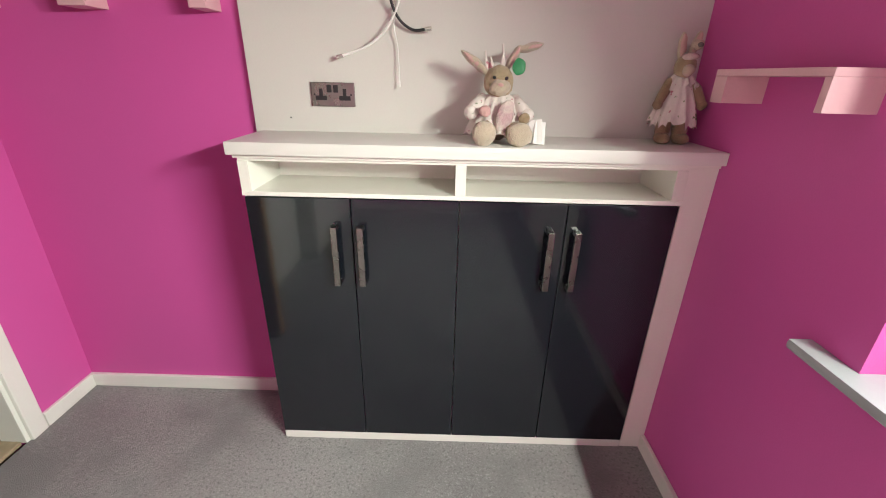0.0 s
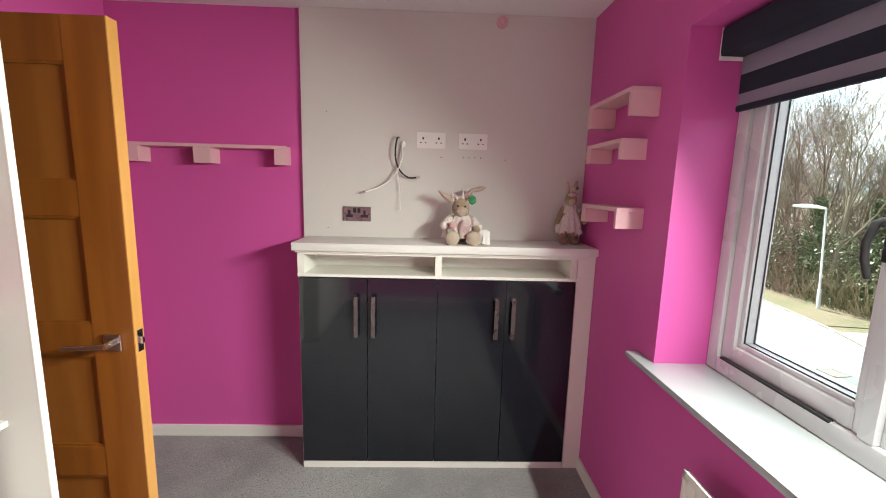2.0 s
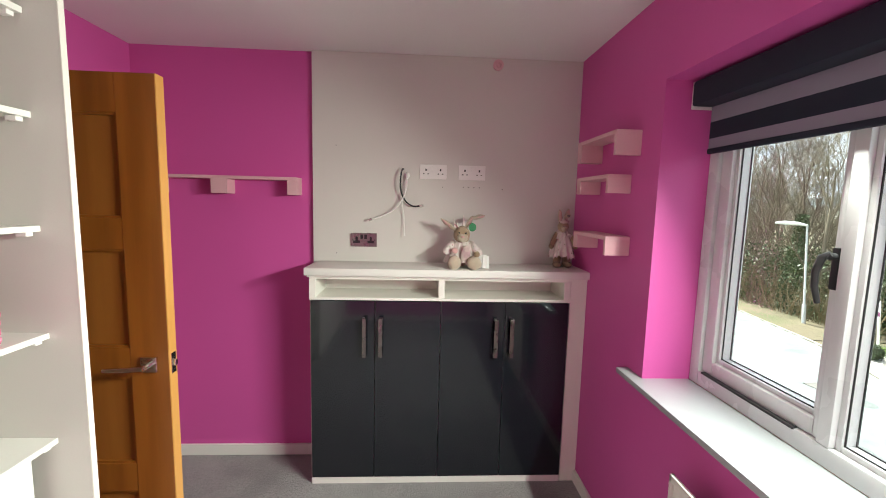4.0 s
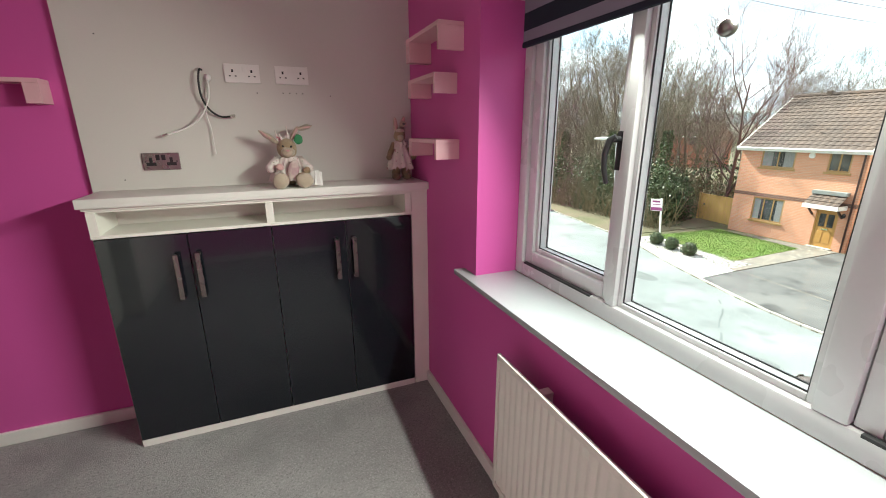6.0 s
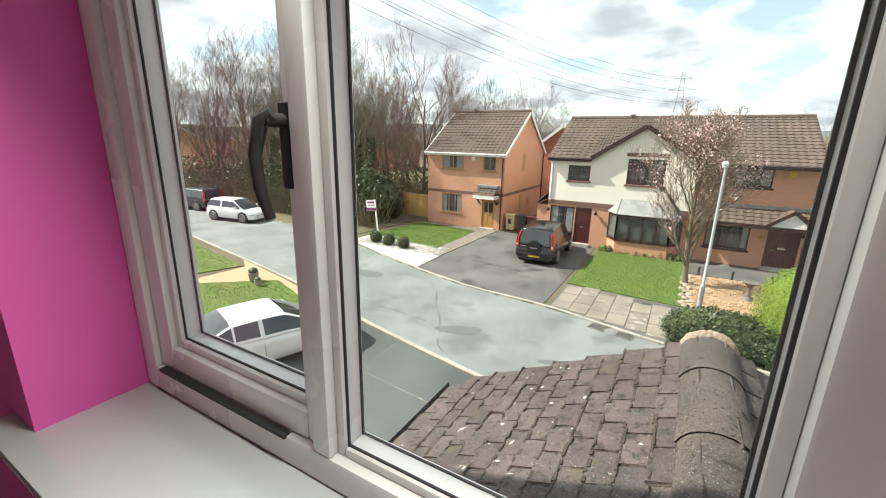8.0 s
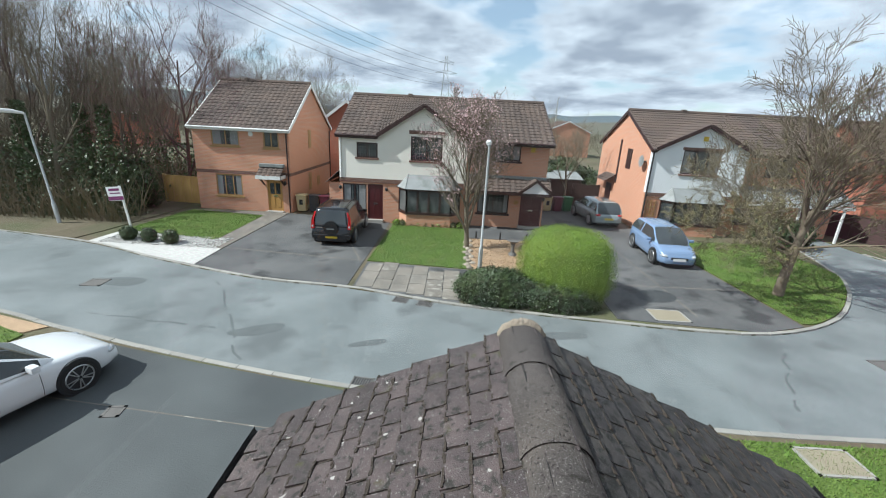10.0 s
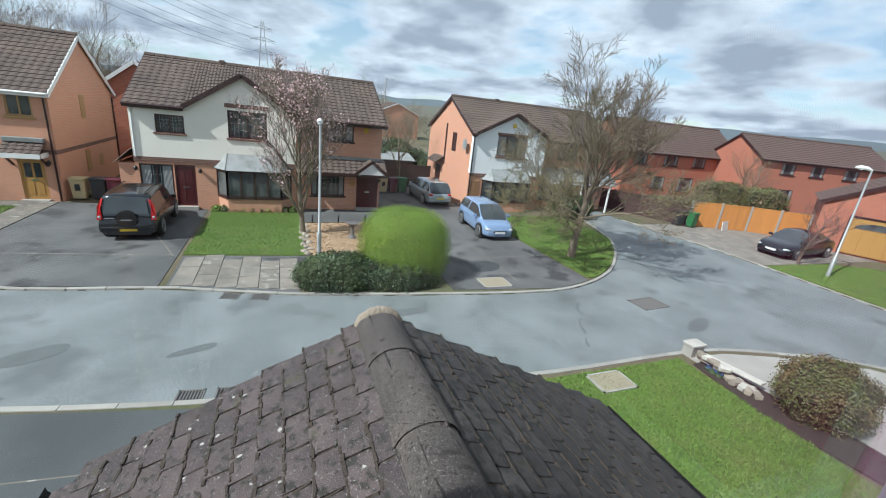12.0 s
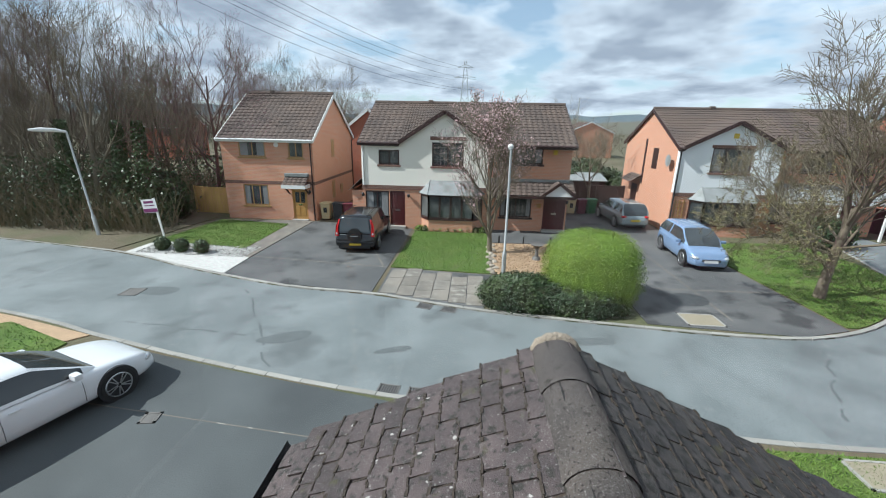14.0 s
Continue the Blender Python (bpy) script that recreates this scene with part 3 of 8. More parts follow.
# light switch on the left wall
sw = thing("light_switch", (LX, 1.32, 1.28), "pale light switch plate with dark rocker on pink wall", "switch")
part("plate", bm_box(LX, LX + 0.006, 1.277, 1.363, 1.237, 1.323, bevel=0.002), PLASTIC, sw)
part("rocker", bm_box(LX + 0.006, LX + 0.011, 1.309, 1.331, 1.263, 1.297, bevel=0.002), BLACK, sw)

# ---- built-in cupboard ----
FY = 1.215
cab = thing("cupboard", (0.07, 1.33, 0), "built-in cupboard with four glossy charcoal doors and open cream niches", "cupboard")
DX = [-0.628, -0.302, 0.035, 0.369, 0.705]
part("side_panel", bm_box(-0.634, -0.616, FY + 0.02, 1.46, 0.0, 1.128, bevel=0.001), CREAM, cab)
part("plinth", bm_box(-0.628, 0.705, FY + 0.004, 1.45, 0.0, 0.036, bevel=0.001), WHITE, cab, "white plinth strip")
part("filler", bm_box(0.709, WX - 0.001, FY + 0.006, 1.46, 0.0, 1.128, bevel=0.0015), CREAM, cab, "cream upright filler panel against the wall")
part("niche_floor", bm_box(-0.632, 0.709, FY - 0.002, 1.455, 1.002, 1.016, bevel=0.001), CREAM, cab)
part("niche_top", bm_box(-0.632, 0.709, FY + 0.004, 1.455, 1.108, 1.128, bevel=0.001), CREAM, cab)
part("niche_back", bm_box(-0.62, 0.709, 1.44, 1.46, 0.036, 1.128), CREAM, cab)
for x in (-0.616, 0.036, 0.69):
    part("divider", bm_box(x - 0.016, x + 0.016, FY, 1.44, 1.016, 1.108, bevel=0.001), CREAM, cab)
part("carcass", bm_box(-0.615, 0.70, FY + 0.022, 1.44, 0.04, 1.0), CREAM, cab)
part("edge_bead", bm_box(-0.642, WX - 0.003, FY - 0.004, FY + 0.006, 1.117, 1.128, bevel=0.002), CREAM, cab)
for i, hx in enumerate((-0.353, -0.271, 0.321, 0.403)):
    dr = part("cupboard_door", bm_box(DX[i] + 0.0015, DX[i + 1] - 0.0015, FY, FY + 0.019, 0.039, 0.998, bevel=0.0018), CHAR, cab)
    b = bmesh.new()
    z0, z1 = 0.712, 0.915
    box(b, hx - 0.010, hx + 0.010, FY - 0.034, FY - 0.024, z0, z1, bevel=0.002)
    box(b, hx - 0.010, hx + 0.010, FY - 0.026, FY, z0, z0 + 0.014, bevel=0.002)
    box(b, hx - 0.010, hx + 0.010, FY - 0.026, FY, z1 - 0.014, z1, bevel=0.002)
    part("handle", b, STEEL, dr, "brushed dark steel bow handle")
wt = solid("worktop", bm_box(-0.652, WX - 0.001, FY - 0.022, 1.461, 1.1285, 1.166, bevel=0.003), WORKTOP, "off-white laminate top with square front edge", "worktop", kind="", smooth=30)

# ---- sockets and cables on the grey wall ----
PY = 1.462


def socket(x0, x1, z0, z1, plate, insert, label):
    s = thing("double_socket", ((x0 + x1) / 2, PY, (z0 + z1) / 2), label, "socket", "wall sockets")
    part("faceplate", bm_box(x0, x1, PY - 0.008, PY, z0, z1, bevel=0.0025), plate, s)
    w, zc = x1 - x0, (z0 + z1) / 2
    for sgn in (-1, 1):
        cx = (x0 + x1) / 2 + sgn * w * 0.27
        b = bmesh.new()
        box(b, cx - 0.004, cx + 0.004, PY - 0.0095, PY - 0.007, zc + 0.004, zc + 0.016)
        box(b, cx - 0.016, cx - 0.008, PY - 0.0095, PY - 0.007, zc - 0.014, zc - 0.009)
        box(b, cx + 0.008, cx + 0.016, PY - 0.0095, PY - 0.007, zc - 0.014, zc - 0.009)
        if insert is BLACK:
            box(b, cx - 0.019, cx + 0.019, PY - 0.009, PY - 0.007, zc - 0.018, zc - 0.004)
            box(b, cx - 0.006, cx + 0.006, PY - 0.009, PY - 0.007, zc - 0.004, zc + 0.018)
        part("pin_holes", b, BLACK, s)
        k = (x0 + x1) / 2 + sgn * 0.011
        part("switch", bm_box(k - 0.008, k + 0.008, PY - 0.012, PY - 0.007, zc + 0.006, zc + 0.030, bevel=0.002), insert, s)
    for sx in (x0 + 0.012, x1 - 0.012):
        part("screw", cyl(bmesh.new(), (sx, PY - 0.0085, zc), 0.003, 0.002, "y", 10), insert, s)
    return s


socket(-0.466, -0.320, 1.249, 1.325, STEEL, BLACK, "brushed steel double socket with black inserts on grey wall")
socket(-0.088, 0.060, 1.632, 1.712, PLASTIC, PLASTIC, "white plastic double socket on grey wall")
socket(0.127, 0.276, 1.632, 1.712, PLASTIC, PLASTIC, "white plastic double socket with old screw holes below")
b = bmesh.new()
for x, z in ((0.04, 1.59), (0.155, 1.592), (0.185, 1.592), (0.215, 1.592), (0.245, 1.592), (0.375, 1.585), (-0.545, 1.21), (-0.545, 1.80)):
    cyl(b, (x, PY - 0.0006, z), 0.0028, 0.0012, "y", 8)
solid("screw_hole", b, BLACK, "row of small dark screw holes left in the wall", "hole", kind="stuff")


def cable(name, pts, r, material, label, plug=None):
    c = thing(name, pts[0], label, "cable", "loose wall cables")
    fine = []
    for i in range(len(pts) - 1):
        p0, p1, p2, p3 = [Vector(pts[min(max(k, 0), len(pts) - 1)]) for k in (i - 1, i, i + 1, i + 2)]
        for s in range(6):
            t = s / 6
            fine.append(0.5 * ((2 * p1) + (p2 - p0) * t + (2 * p0 - 5 * p1 + 4 * p2 - p3) * t * t + (3 * p1 - p0 - 3 * p2 + p3) * t ** 3))
    fine.append(Vector(pts[-1]))
    part("lead", tube(bmesh.new(), fine, r, 8), material, c, smooth=60)
    if plug:
        d = (fine[-1] - fine[-3]).normalized()
        part("plug", tube(bmesh.new(), [fine[-1], fine[-1] + d * 0.02], r * 1.6, 10), plug, c, "metal aerial plug")
    return c


cable("black_cable", [(-0.178, 1.462, 1.682), (-0.185, 1.43, 1.675), (-0.192, 1.42, 1.62), (-0.188, 1.425, 1.56), (-0.165, 1.435, 1.51), (-0.125, 1.44, 1.482), (-0.085, 1.435, 1.483)], 0.0045, BLACK, "black aerial cable drooping from a hole in the wall", CHROME)
cable("white_cable", [(-0.165, 1.462, 1.66), (-0.16, 1.44, 1.64), (-0.158, 1.435, 1.59), (-0.175, 1.43, 1.53), (-0.215, 1.43, 1.47), (-0.275, 1.435, 1.43), (-0.345, 1.43, 1.405)], 0.004, PLASTIC, "white cable curling out of the wall", CHROME)
cable("white_cable", [(-0.160, 1.462, 1.655), (-0.168, 1.445, 1.60), (-0.182, 1.442, 1.50), (-0.172, 1.445, 1.43), (-0.168, 1.44, 1.335)], 0.0018, PLASTIC, "thin white cable hanging down the wall", PLASTIC)
b = ball(bmesh.new(), (-0.155, 1.452, 1.648), 0.012, 1, 0.8, 1.4)
solid("cable_grommet", b, PLASTIC, "small white plastic cable outlet on the wall", "cable outlet", kind="", smooth=60)
hk = thing("ceiling_hook", (0.325, PY, 2.255), "small pink painted bracket high on the grey wall", "hook")
b = cyl(bmesh.new(), (0.325, PY - 0.008, 2.25), 0.028, 0.016, "y", 18)
part("base", b, PINKWOOD, hk, smooth=40)
part("boss", ball(bmesh.new(), (0.325, PY - 0.026, 2.246), 0.014), PINKWOOD, hk, smooth=60)

# ---- pale pink shelves ----
sh = thing("wall_shelf", (-1.13, BY, 1.56), "long pale pink wall shelf with three square blocks beneath", "shelf")
part("board", bm_box(-1.545, -0.738, 1.395, BY, 1.602, 1.618, bevel=0.0015), PINKWOOD, sh)
for x0, x1 in ((-1.545, -1.45), (-1.185, -1.10), (-0.79, -0.738)):
    part("block", bm_box(x0, x1, 1.397, BY, 1.525, 1.602, bevel=0.0015), PINKWOOD, sh)
for z0, z1, y0, y1, dep in ((1.712, 1.812, 0.785, 1.19, 0.105), (1.562, 1.64, 0.845, 1.19, 0.10), (1.302, 1.382, 0.82, 1.18, 0.105)):
    s = thing("small_shelf", (WX, (y0 + y1) / 2, z0), "short pale pink shelf with end blocks on the pink wall", "shelf", "stepped wall shelves")
    part("board", bm_box(WX - dep, WX, y0, y1, z1 - 0.016, z1, bevel=0.0015), PINKWOOD, s)
    part("block", bm_box(WX - dep, WX, y0, y0 + 0.018, z0, z1 - 0.016, bevel=0.0012), PINKWOOD, s)
    part("block", bm_box(WX - dep, WX, y1 - 0.05, y1, z0, z1 - 0.016, bevel=0.0012), PINKWOOD, s)

# ---- plush rabbits ----
def limb(bm, a, c, r0, r1, mat, n=10):
    f0 = len(bm.faces)
    a, c = Vector(a), Vector(c)
    tube(bm, [a, a.lerp(c, 0.3), a.lerp(c, 0.7), c], [r0 * 0.8, r0, r1, r1 * 0.8], n)
    ball(bm, c, r1, u=10, v=8)
    ball(bm, a, r0 * 0.8, u=10, v=8)
    bm.faces.ensure_lookup_table()
    for f in bm.faces[f0:]:
        f.material_index = mat


def blob(bm, c, r, s, mat, rot=None):
    f0 = len(bm.faces)
    ball(bm, c, r, *s, rot=rot, u=16, v=12)
    bm.faces.ensure_lookup_table()
    for f in bm.faces[f0:]:
        f.material_index = mat


def frill(bm, c, r0, r1, z0, z1, mat, waves=11, amp=0.006, sy=0.8):
    f0 = len(bm.faces)
    rings = []
    for k in range(5):
        t = k / 4
        rings.append([bm.verts.new((c[0] + (r0 + (r1 - r0) * t + amp * t * math.sin(waves * a)) * math.cos(a), c[1] + sy * (r0 + (r1 - r0) * t + amp * t * math.sin(waves * a)) * math.sin(a), c[2] + z0 + (z1 - z0) * t)) for a in [2 * math.pi * j / 40 for j in range(40)]])
    for r, s in zip(rings, rings[1:]):
        for j in range(40):
            bm.faces.new((r[j], r[(j + 1) % 40], s[(j + 1) % 40], s[j]))
    bm.faces.ensure_lookup_table()
    for f in bm.faces[f0:]:
        f.material_index = mat


def fuzz(ob, amount, seed):
    """Makes plush surfaces lumpy and tufted."""
    for v in ob.data.vertices:
        n = noise.noise_vector(v.co * 45 + Vector((seed, 0, 0)))
        v.co += n * amount


RX, RYY, RZ = 0.145, 1.335, 1.166


def hem(bm, c, r0, r1, z0, z1, mat, seed, sy=0.8):
    """A gathered skirt with a ragged, uneven hem."""
    f0, g = len(bm.faces), random.Random(seed)
    drop = [g.uniform(-0.014, 0.014) for k in range(56)]
    out = [0.007 * math.sin(k * 1.35) + g.uniform(-0.004, 0.004) for k in range(56)]
    rings = []
    for k in range(6):
        t = k / 5
        rings.append([])
        for j in range(56):
            a, r = 2 * math.pi * j / 56, r0 + (r1 - r0) * t ** 0.7 + out[j] * t
            rings[-1].append(bm.verts.new((c[0] + r * math.cos(a), c[1] + sy * r * math.sin(a), c[2] + z0 + (z1 - z0) * t + drop[j] * t * t)))
    for p, q in zip(rings, rings[1:]):
        for j in range(56):
            bm.faces.new((p[j], p[(j + 1) % 56], q[(j + 1) % 56], q[j]))
    bm.faces.ensure_lookup_table()
    for f in bm.faces[f0:]:
        f.material_index = mat


def ear(bm, a0, a1, width, lining, mat):
    """A broad flat ear from its root to its tip, with a paler lining in front."""
    rot = (a1 - a0).to_track_quat("Z", "Y").to_matrix().to_4x4()
    h = (a1 - a0).length / 2
    blob(bm, a0.lerp(a1, 0.5), 1.0, (width, 0.012, h * 1.15), mat, rot)
    blob(bm, a0.lerp(a1, 0.54) + Vector((0, -0.007, 0)), 1.0, (width * 0.72, 0.009, h * 0.95), lining, rot)


b = bmesh.new()
blob(b, (RX, RYY, RZ + 0.072), 0.058, (1.0, 0.85, 1.2), 0)
hem(b, (RX, RYY - 0.01, RZ), 0.036, 0.094, 0.135, 0.030, 2, 4)
hem(b, (RX, RYY - 0.012, RZ), 0.030, 0.066, 0.142, 0.092, 2, 9)
blob(b, (RX + 0.012, RYY - 0.078, RZ + 0.078), 1.0, (0.026, 0.012, 0.05), 3, Matrix.Rotation(0.25, 4, "Y"))
limb(b, (RX - 0.03, RYY - 0.04, RZ + 0.04), (RX - 0.046, RYY - 0.092, RZ + 0.036), 0.026, 0.032, 0)
limb(b, (RX + 0.03, RYY - 0.04, RZ + 0.04), (RX + 0.054, RYY - 0.09, RZ + 0.034), 0.026, 0.032, 0)
blob(b, (RX - 0.046, RYY - 0.108, RZ + 0.034), 0.036, (0.95, 0.7, 1.0), 6)
blob(b, (RX + 0.056, RYY - 0.106, RZ + 0.032), 0.036, (1.05, 0.7, 0.95), 6)
limb(b, (RX - 0.05, RYY - 0.01, RZ + 0.125), (RX - 0.082, RYY - 0.05, RZ + 0.088), 0.02, 0.022, 2)
limb(b, (RX + 0.05, RYY - 0.01, RZ + 0.125), (RX + 0.08, RYY - 0.05, RZ + 0.082), 0.02, 0.022, 2)
blob(b, (RX - 0.046, RYY - 0.085, RZ + 0.094), 0.016, (1.1, 0.8, 1.0), 1)
blob(b, (RX + 0.072, RYY - 0.07, RZ + 0.074), 0.016, (1.1, 0.8, 1.0), 0)
blob(b, (RX - 0.004, RYY - 0.018, RZ + 0.172), 0.046, (0.98, 0.92, 1.02), 0)
blob(b, (RX - 0.004, RYY - 0.052, RZ + 0.158), 0.027, (1.15, 0.85, 0.85), 6)
blob(b, (RX - 0.004, RYY - 0.075, RZ + 0.168), 0.006, (1.3, 0.8, 0.9), 1)
blob(b, (RX - 0.022, RYY - 0.056, RZ + 0.183), 0.005, (1, 1, 1), 5)
blob(b, (RX + 0.014, RYY - 0.056, RZ + 0.183), 0.005, (1, 1, 1), 5)
ear(b, Vector((RX - 0.028, RYY, RZ + 0.188)), Vector((RX - 0.112, RYY - 0.012, RZ + 0.252)), 0.026, 1, 6)
ear(b, Vector((RX + 0.016, RYY, RZ + 0.205)), Vector((RX + 0.052, RYY - 0.01, RZ + 0.268)), 0.024, 1, 6)
ear(b, Vector((RX + 0.040, RYY, RZ + 0.258)), Vector((RX + 0.112, RYY - 0.02, RZ + 0.274)), 0.025, 1, 6)
for dx, h in ((-0.04, 0.046), (0.004, 0.062), (-0.026, 0.03)):
    limb(b, (RX + dx, RYY - 0.01, RZ + 0.208), (RX + dx * 1.15, RYY - 0.012, RZ + 0.208 + h), 0.008, 0.003, 2, 6)
blob(b, (RX + 0.050, RYY - 0.040, RZ + 0.214), 0.022, (0.85, 0.18, 1.0), 4)
f0 = len(b.faces)
for dx, dz, rot in ((0.122, 0.036, 0.35), (0.108, 0.040, -0.2)):
    box(b, -0.020, 0.020, -0.001, 0.001, -0.034, 0.032, m=Matrix.Translation((RX + dx, RYY - 0.07, RZ + dz)) @ Matrix.Rotation(rot, 4, "Z") @ Matrix.Rotation(rot * 0.5, 4, "Y") @ Matrix.Rotation(-0.3, 4, "X"))
b.faces.ensure_lookup_table()
for f in b.faces[f0:]:
    f.material_index = 7
toy = solid("plush_rabbit", b, [FURTAN, FURPINK, LACE, CLOTHPINK, GREEN_TAG, BLACK, FUR, PLASTIC], "tan plush rabbit in a ragged pale dress sitting on the worktop", "soft toy", kind="", smooth=80)
fuzz(toy, 0.004, 1)

SX, SY = 0.703, 1.37
b = bmesh.new()
for s in (-1, 1):
    limb(b, (SX + s * 0.024, SY, RZ + 0.08), (SX + s * 0.028, SY - 0.004, RZ + 0.02), 0.021, 0.023, 0)
    blob(b, (SX + s * 0.030, SY - 0.016, RZ + 0.0175), 0.024, (0.95, 1.3, 0.72), 0)
    limb(b, (SX + s * 0.034, SY, RZ + 0.182), (SX + s * 0.068, SY - 0.02, RZ + 0.118), 0.016, 0.015, 0)
hem(b, (SX, SY, RZ), 0.026, 0.068, 0.185, 0.058, 1, 6, 0.85)
hem(b, (SX, SY, RZ), 0.024, 0.046, 0.205, 0.172, 1, 7, 0.85)
blob(b, (SX, SY, RZ + 0.175), 0.030, (1, 0.85, 1.1), 1)
blob(b, (SX - 0.004, SY - 0.01, RZ + 0.225), 0.034, (0.9, 0.95, 1.0), 0)
blob(b, (SX - 0.006, SY - 0.038, RZ + 0.216), 0.017, (1, 1, 0.9), 4)
blob(b, (SX - 0.004, SY - 0.03, RZ + 0.252), 0.016, (1.6, 0.7, 0.7), 2)
ear(b, Vector((SX - 0.018, SY, RZ + 0.245)), Vector((SX - 0.026, SY - 0.005, RZ + 0.312)), 0.013, 3, 4)
ear(b, Vector((SX + 0.008, SY, RZ + 0.250)), Vector((SX + 0.022, SY - 0.005, RZ + 0.318)), 0.014, 3, 4)
blob(b, (SX + 0.012, SY - 0.024, RZ + 0.284), 0.015, (1.2, 0.7, 0.9), 4)
blob(b, (SX + 0.014, SY - 0.036, RZ + 0.284), 0.007, (1.2, 0.7, 0.9), 5)
toy = solid("plush_rabbit", b, [FURTAN, LACE, CLOTHPINK, FURPINK, FUR, IRON], "small tan plush rabbit in a printed white dress, standing", "soft toy", kind="", smooth=80)
fuzz(toy, 0.003, 9)

# ---- radiator ----
r = thing("radiator", (0.74, -0.3, 0.15), "white enamelled panel radiator beneath the window sill", "radiator")
RF, RB, Y0, Y1, Z0, Z1 = 0.705, 0.765, -0.95, 0.298, 0.14, 0.692
b = bmesh.new()
n = int((Y1 - Y0) / 0.033)
prof = []
for k in range(n):
    y = Y0 + 0.01 + (Y1 - Y0 - 0.02) * k / n
    s = (Y1 - Y0 - 0.02) / n
    prof += [(y, 0.004), (y + s * 0.25, 0.0), (y + s * 0.6, 0.0), (y + s * 0.85, 0.004)]
prof.append((Y1 - 0.01, 0.004))
lo = [b.verts.new((RF + 0.004 + o, y, Z0 + 0.02)) for y, o in prof]
hi = [b.verts.new((RF + 0.004 + o, y, Z1 - 0.02)) for y, o in prof]
for k in range(len(prof) - 1):
    b.faces.new((lo[k], lo[k + 1], hi[k + 1], hi[k]))
box(b, RF, RF + 0.014, Y0, Y1, Z1 - 0.024, Z1, bevel=0.004)
box(b, RF, RF + 0.014, Y0, Y1, Z0, Z0 + 0.024, bevel=0.004)
box(b, RF, RF + 0.014, Y1 - 0.014, Y1, Z0, Z1, bevel=0.004)
box(b, RF, RF + 0.014, Y0, Y0 + 0.014, Z0, Z1, bevel=0.004)
box(b, RF + 0.009, RF + 0.014, Y0 + 0.01, Y1 - 0.01, Z0 + 0.01, Z1 - 0.01)
part("panel", b, RADM, r, smooth=30)
for y in (Y1 - 0.18, Y0 + 0.18):
    part("bracket", bm_box(RF + 0.014, WX, y - 0.015, y + 0.015, Z0 + 0.05, Z1 - 0.05, bevel=0.002), RADM, r)
b = cyl(bmesh.new(), (RF + 0.025, Y1 + 0.004, Z1 - 0.045), 0.012, 0.03, "y", 14)
part("bleed_valve", b, RADM, r, smooth=40)
b = cyl(bmesh.new(), (RF + 0.022, Y1 - 0.03, 0.07), 0.008, 0.14, "z", 12)
part("pipe", b, WHITE, r, smooth=40)

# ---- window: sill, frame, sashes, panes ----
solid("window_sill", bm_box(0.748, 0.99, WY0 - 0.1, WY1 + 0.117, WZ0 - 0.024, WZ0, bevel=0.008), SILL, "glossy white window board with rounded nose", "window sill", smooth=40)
# (the board's back runs between the reveals; its ears lie on the wall's face)
FX0, FX1 = 0.985, 1.06
w = thing("window_1", (FX0, -0.18, WZ0), "white upvc window with a fixed pane between two casements", "window", kind="structure")
for nm, a in (("window_frame", (WY1 - 0.048, WY1, WZ0, WZ1)), ("window_frame", (WY0, WY0 + 0.048, WZ0, WZ1)), ("window_frame", (WY0 + 0.048, WY1 - 0.048, WZ0, WZ0 + 0.055)), ("window_frame", (WY0 + 0.048, WY1 - 0.048, WZ1 - 0.06, WZ1)), ("mullion", (0.096, 0.133, WZ0 + 0.055, WZ1 - 0.06)), ("mullion", (-0.476, -0.418, WZ0 + 0.055, WZ1 - 0.06))):
    part(nm, bm_box(FX0, FX1, *a, bevel=0.006), PVC, w, smooth=40)


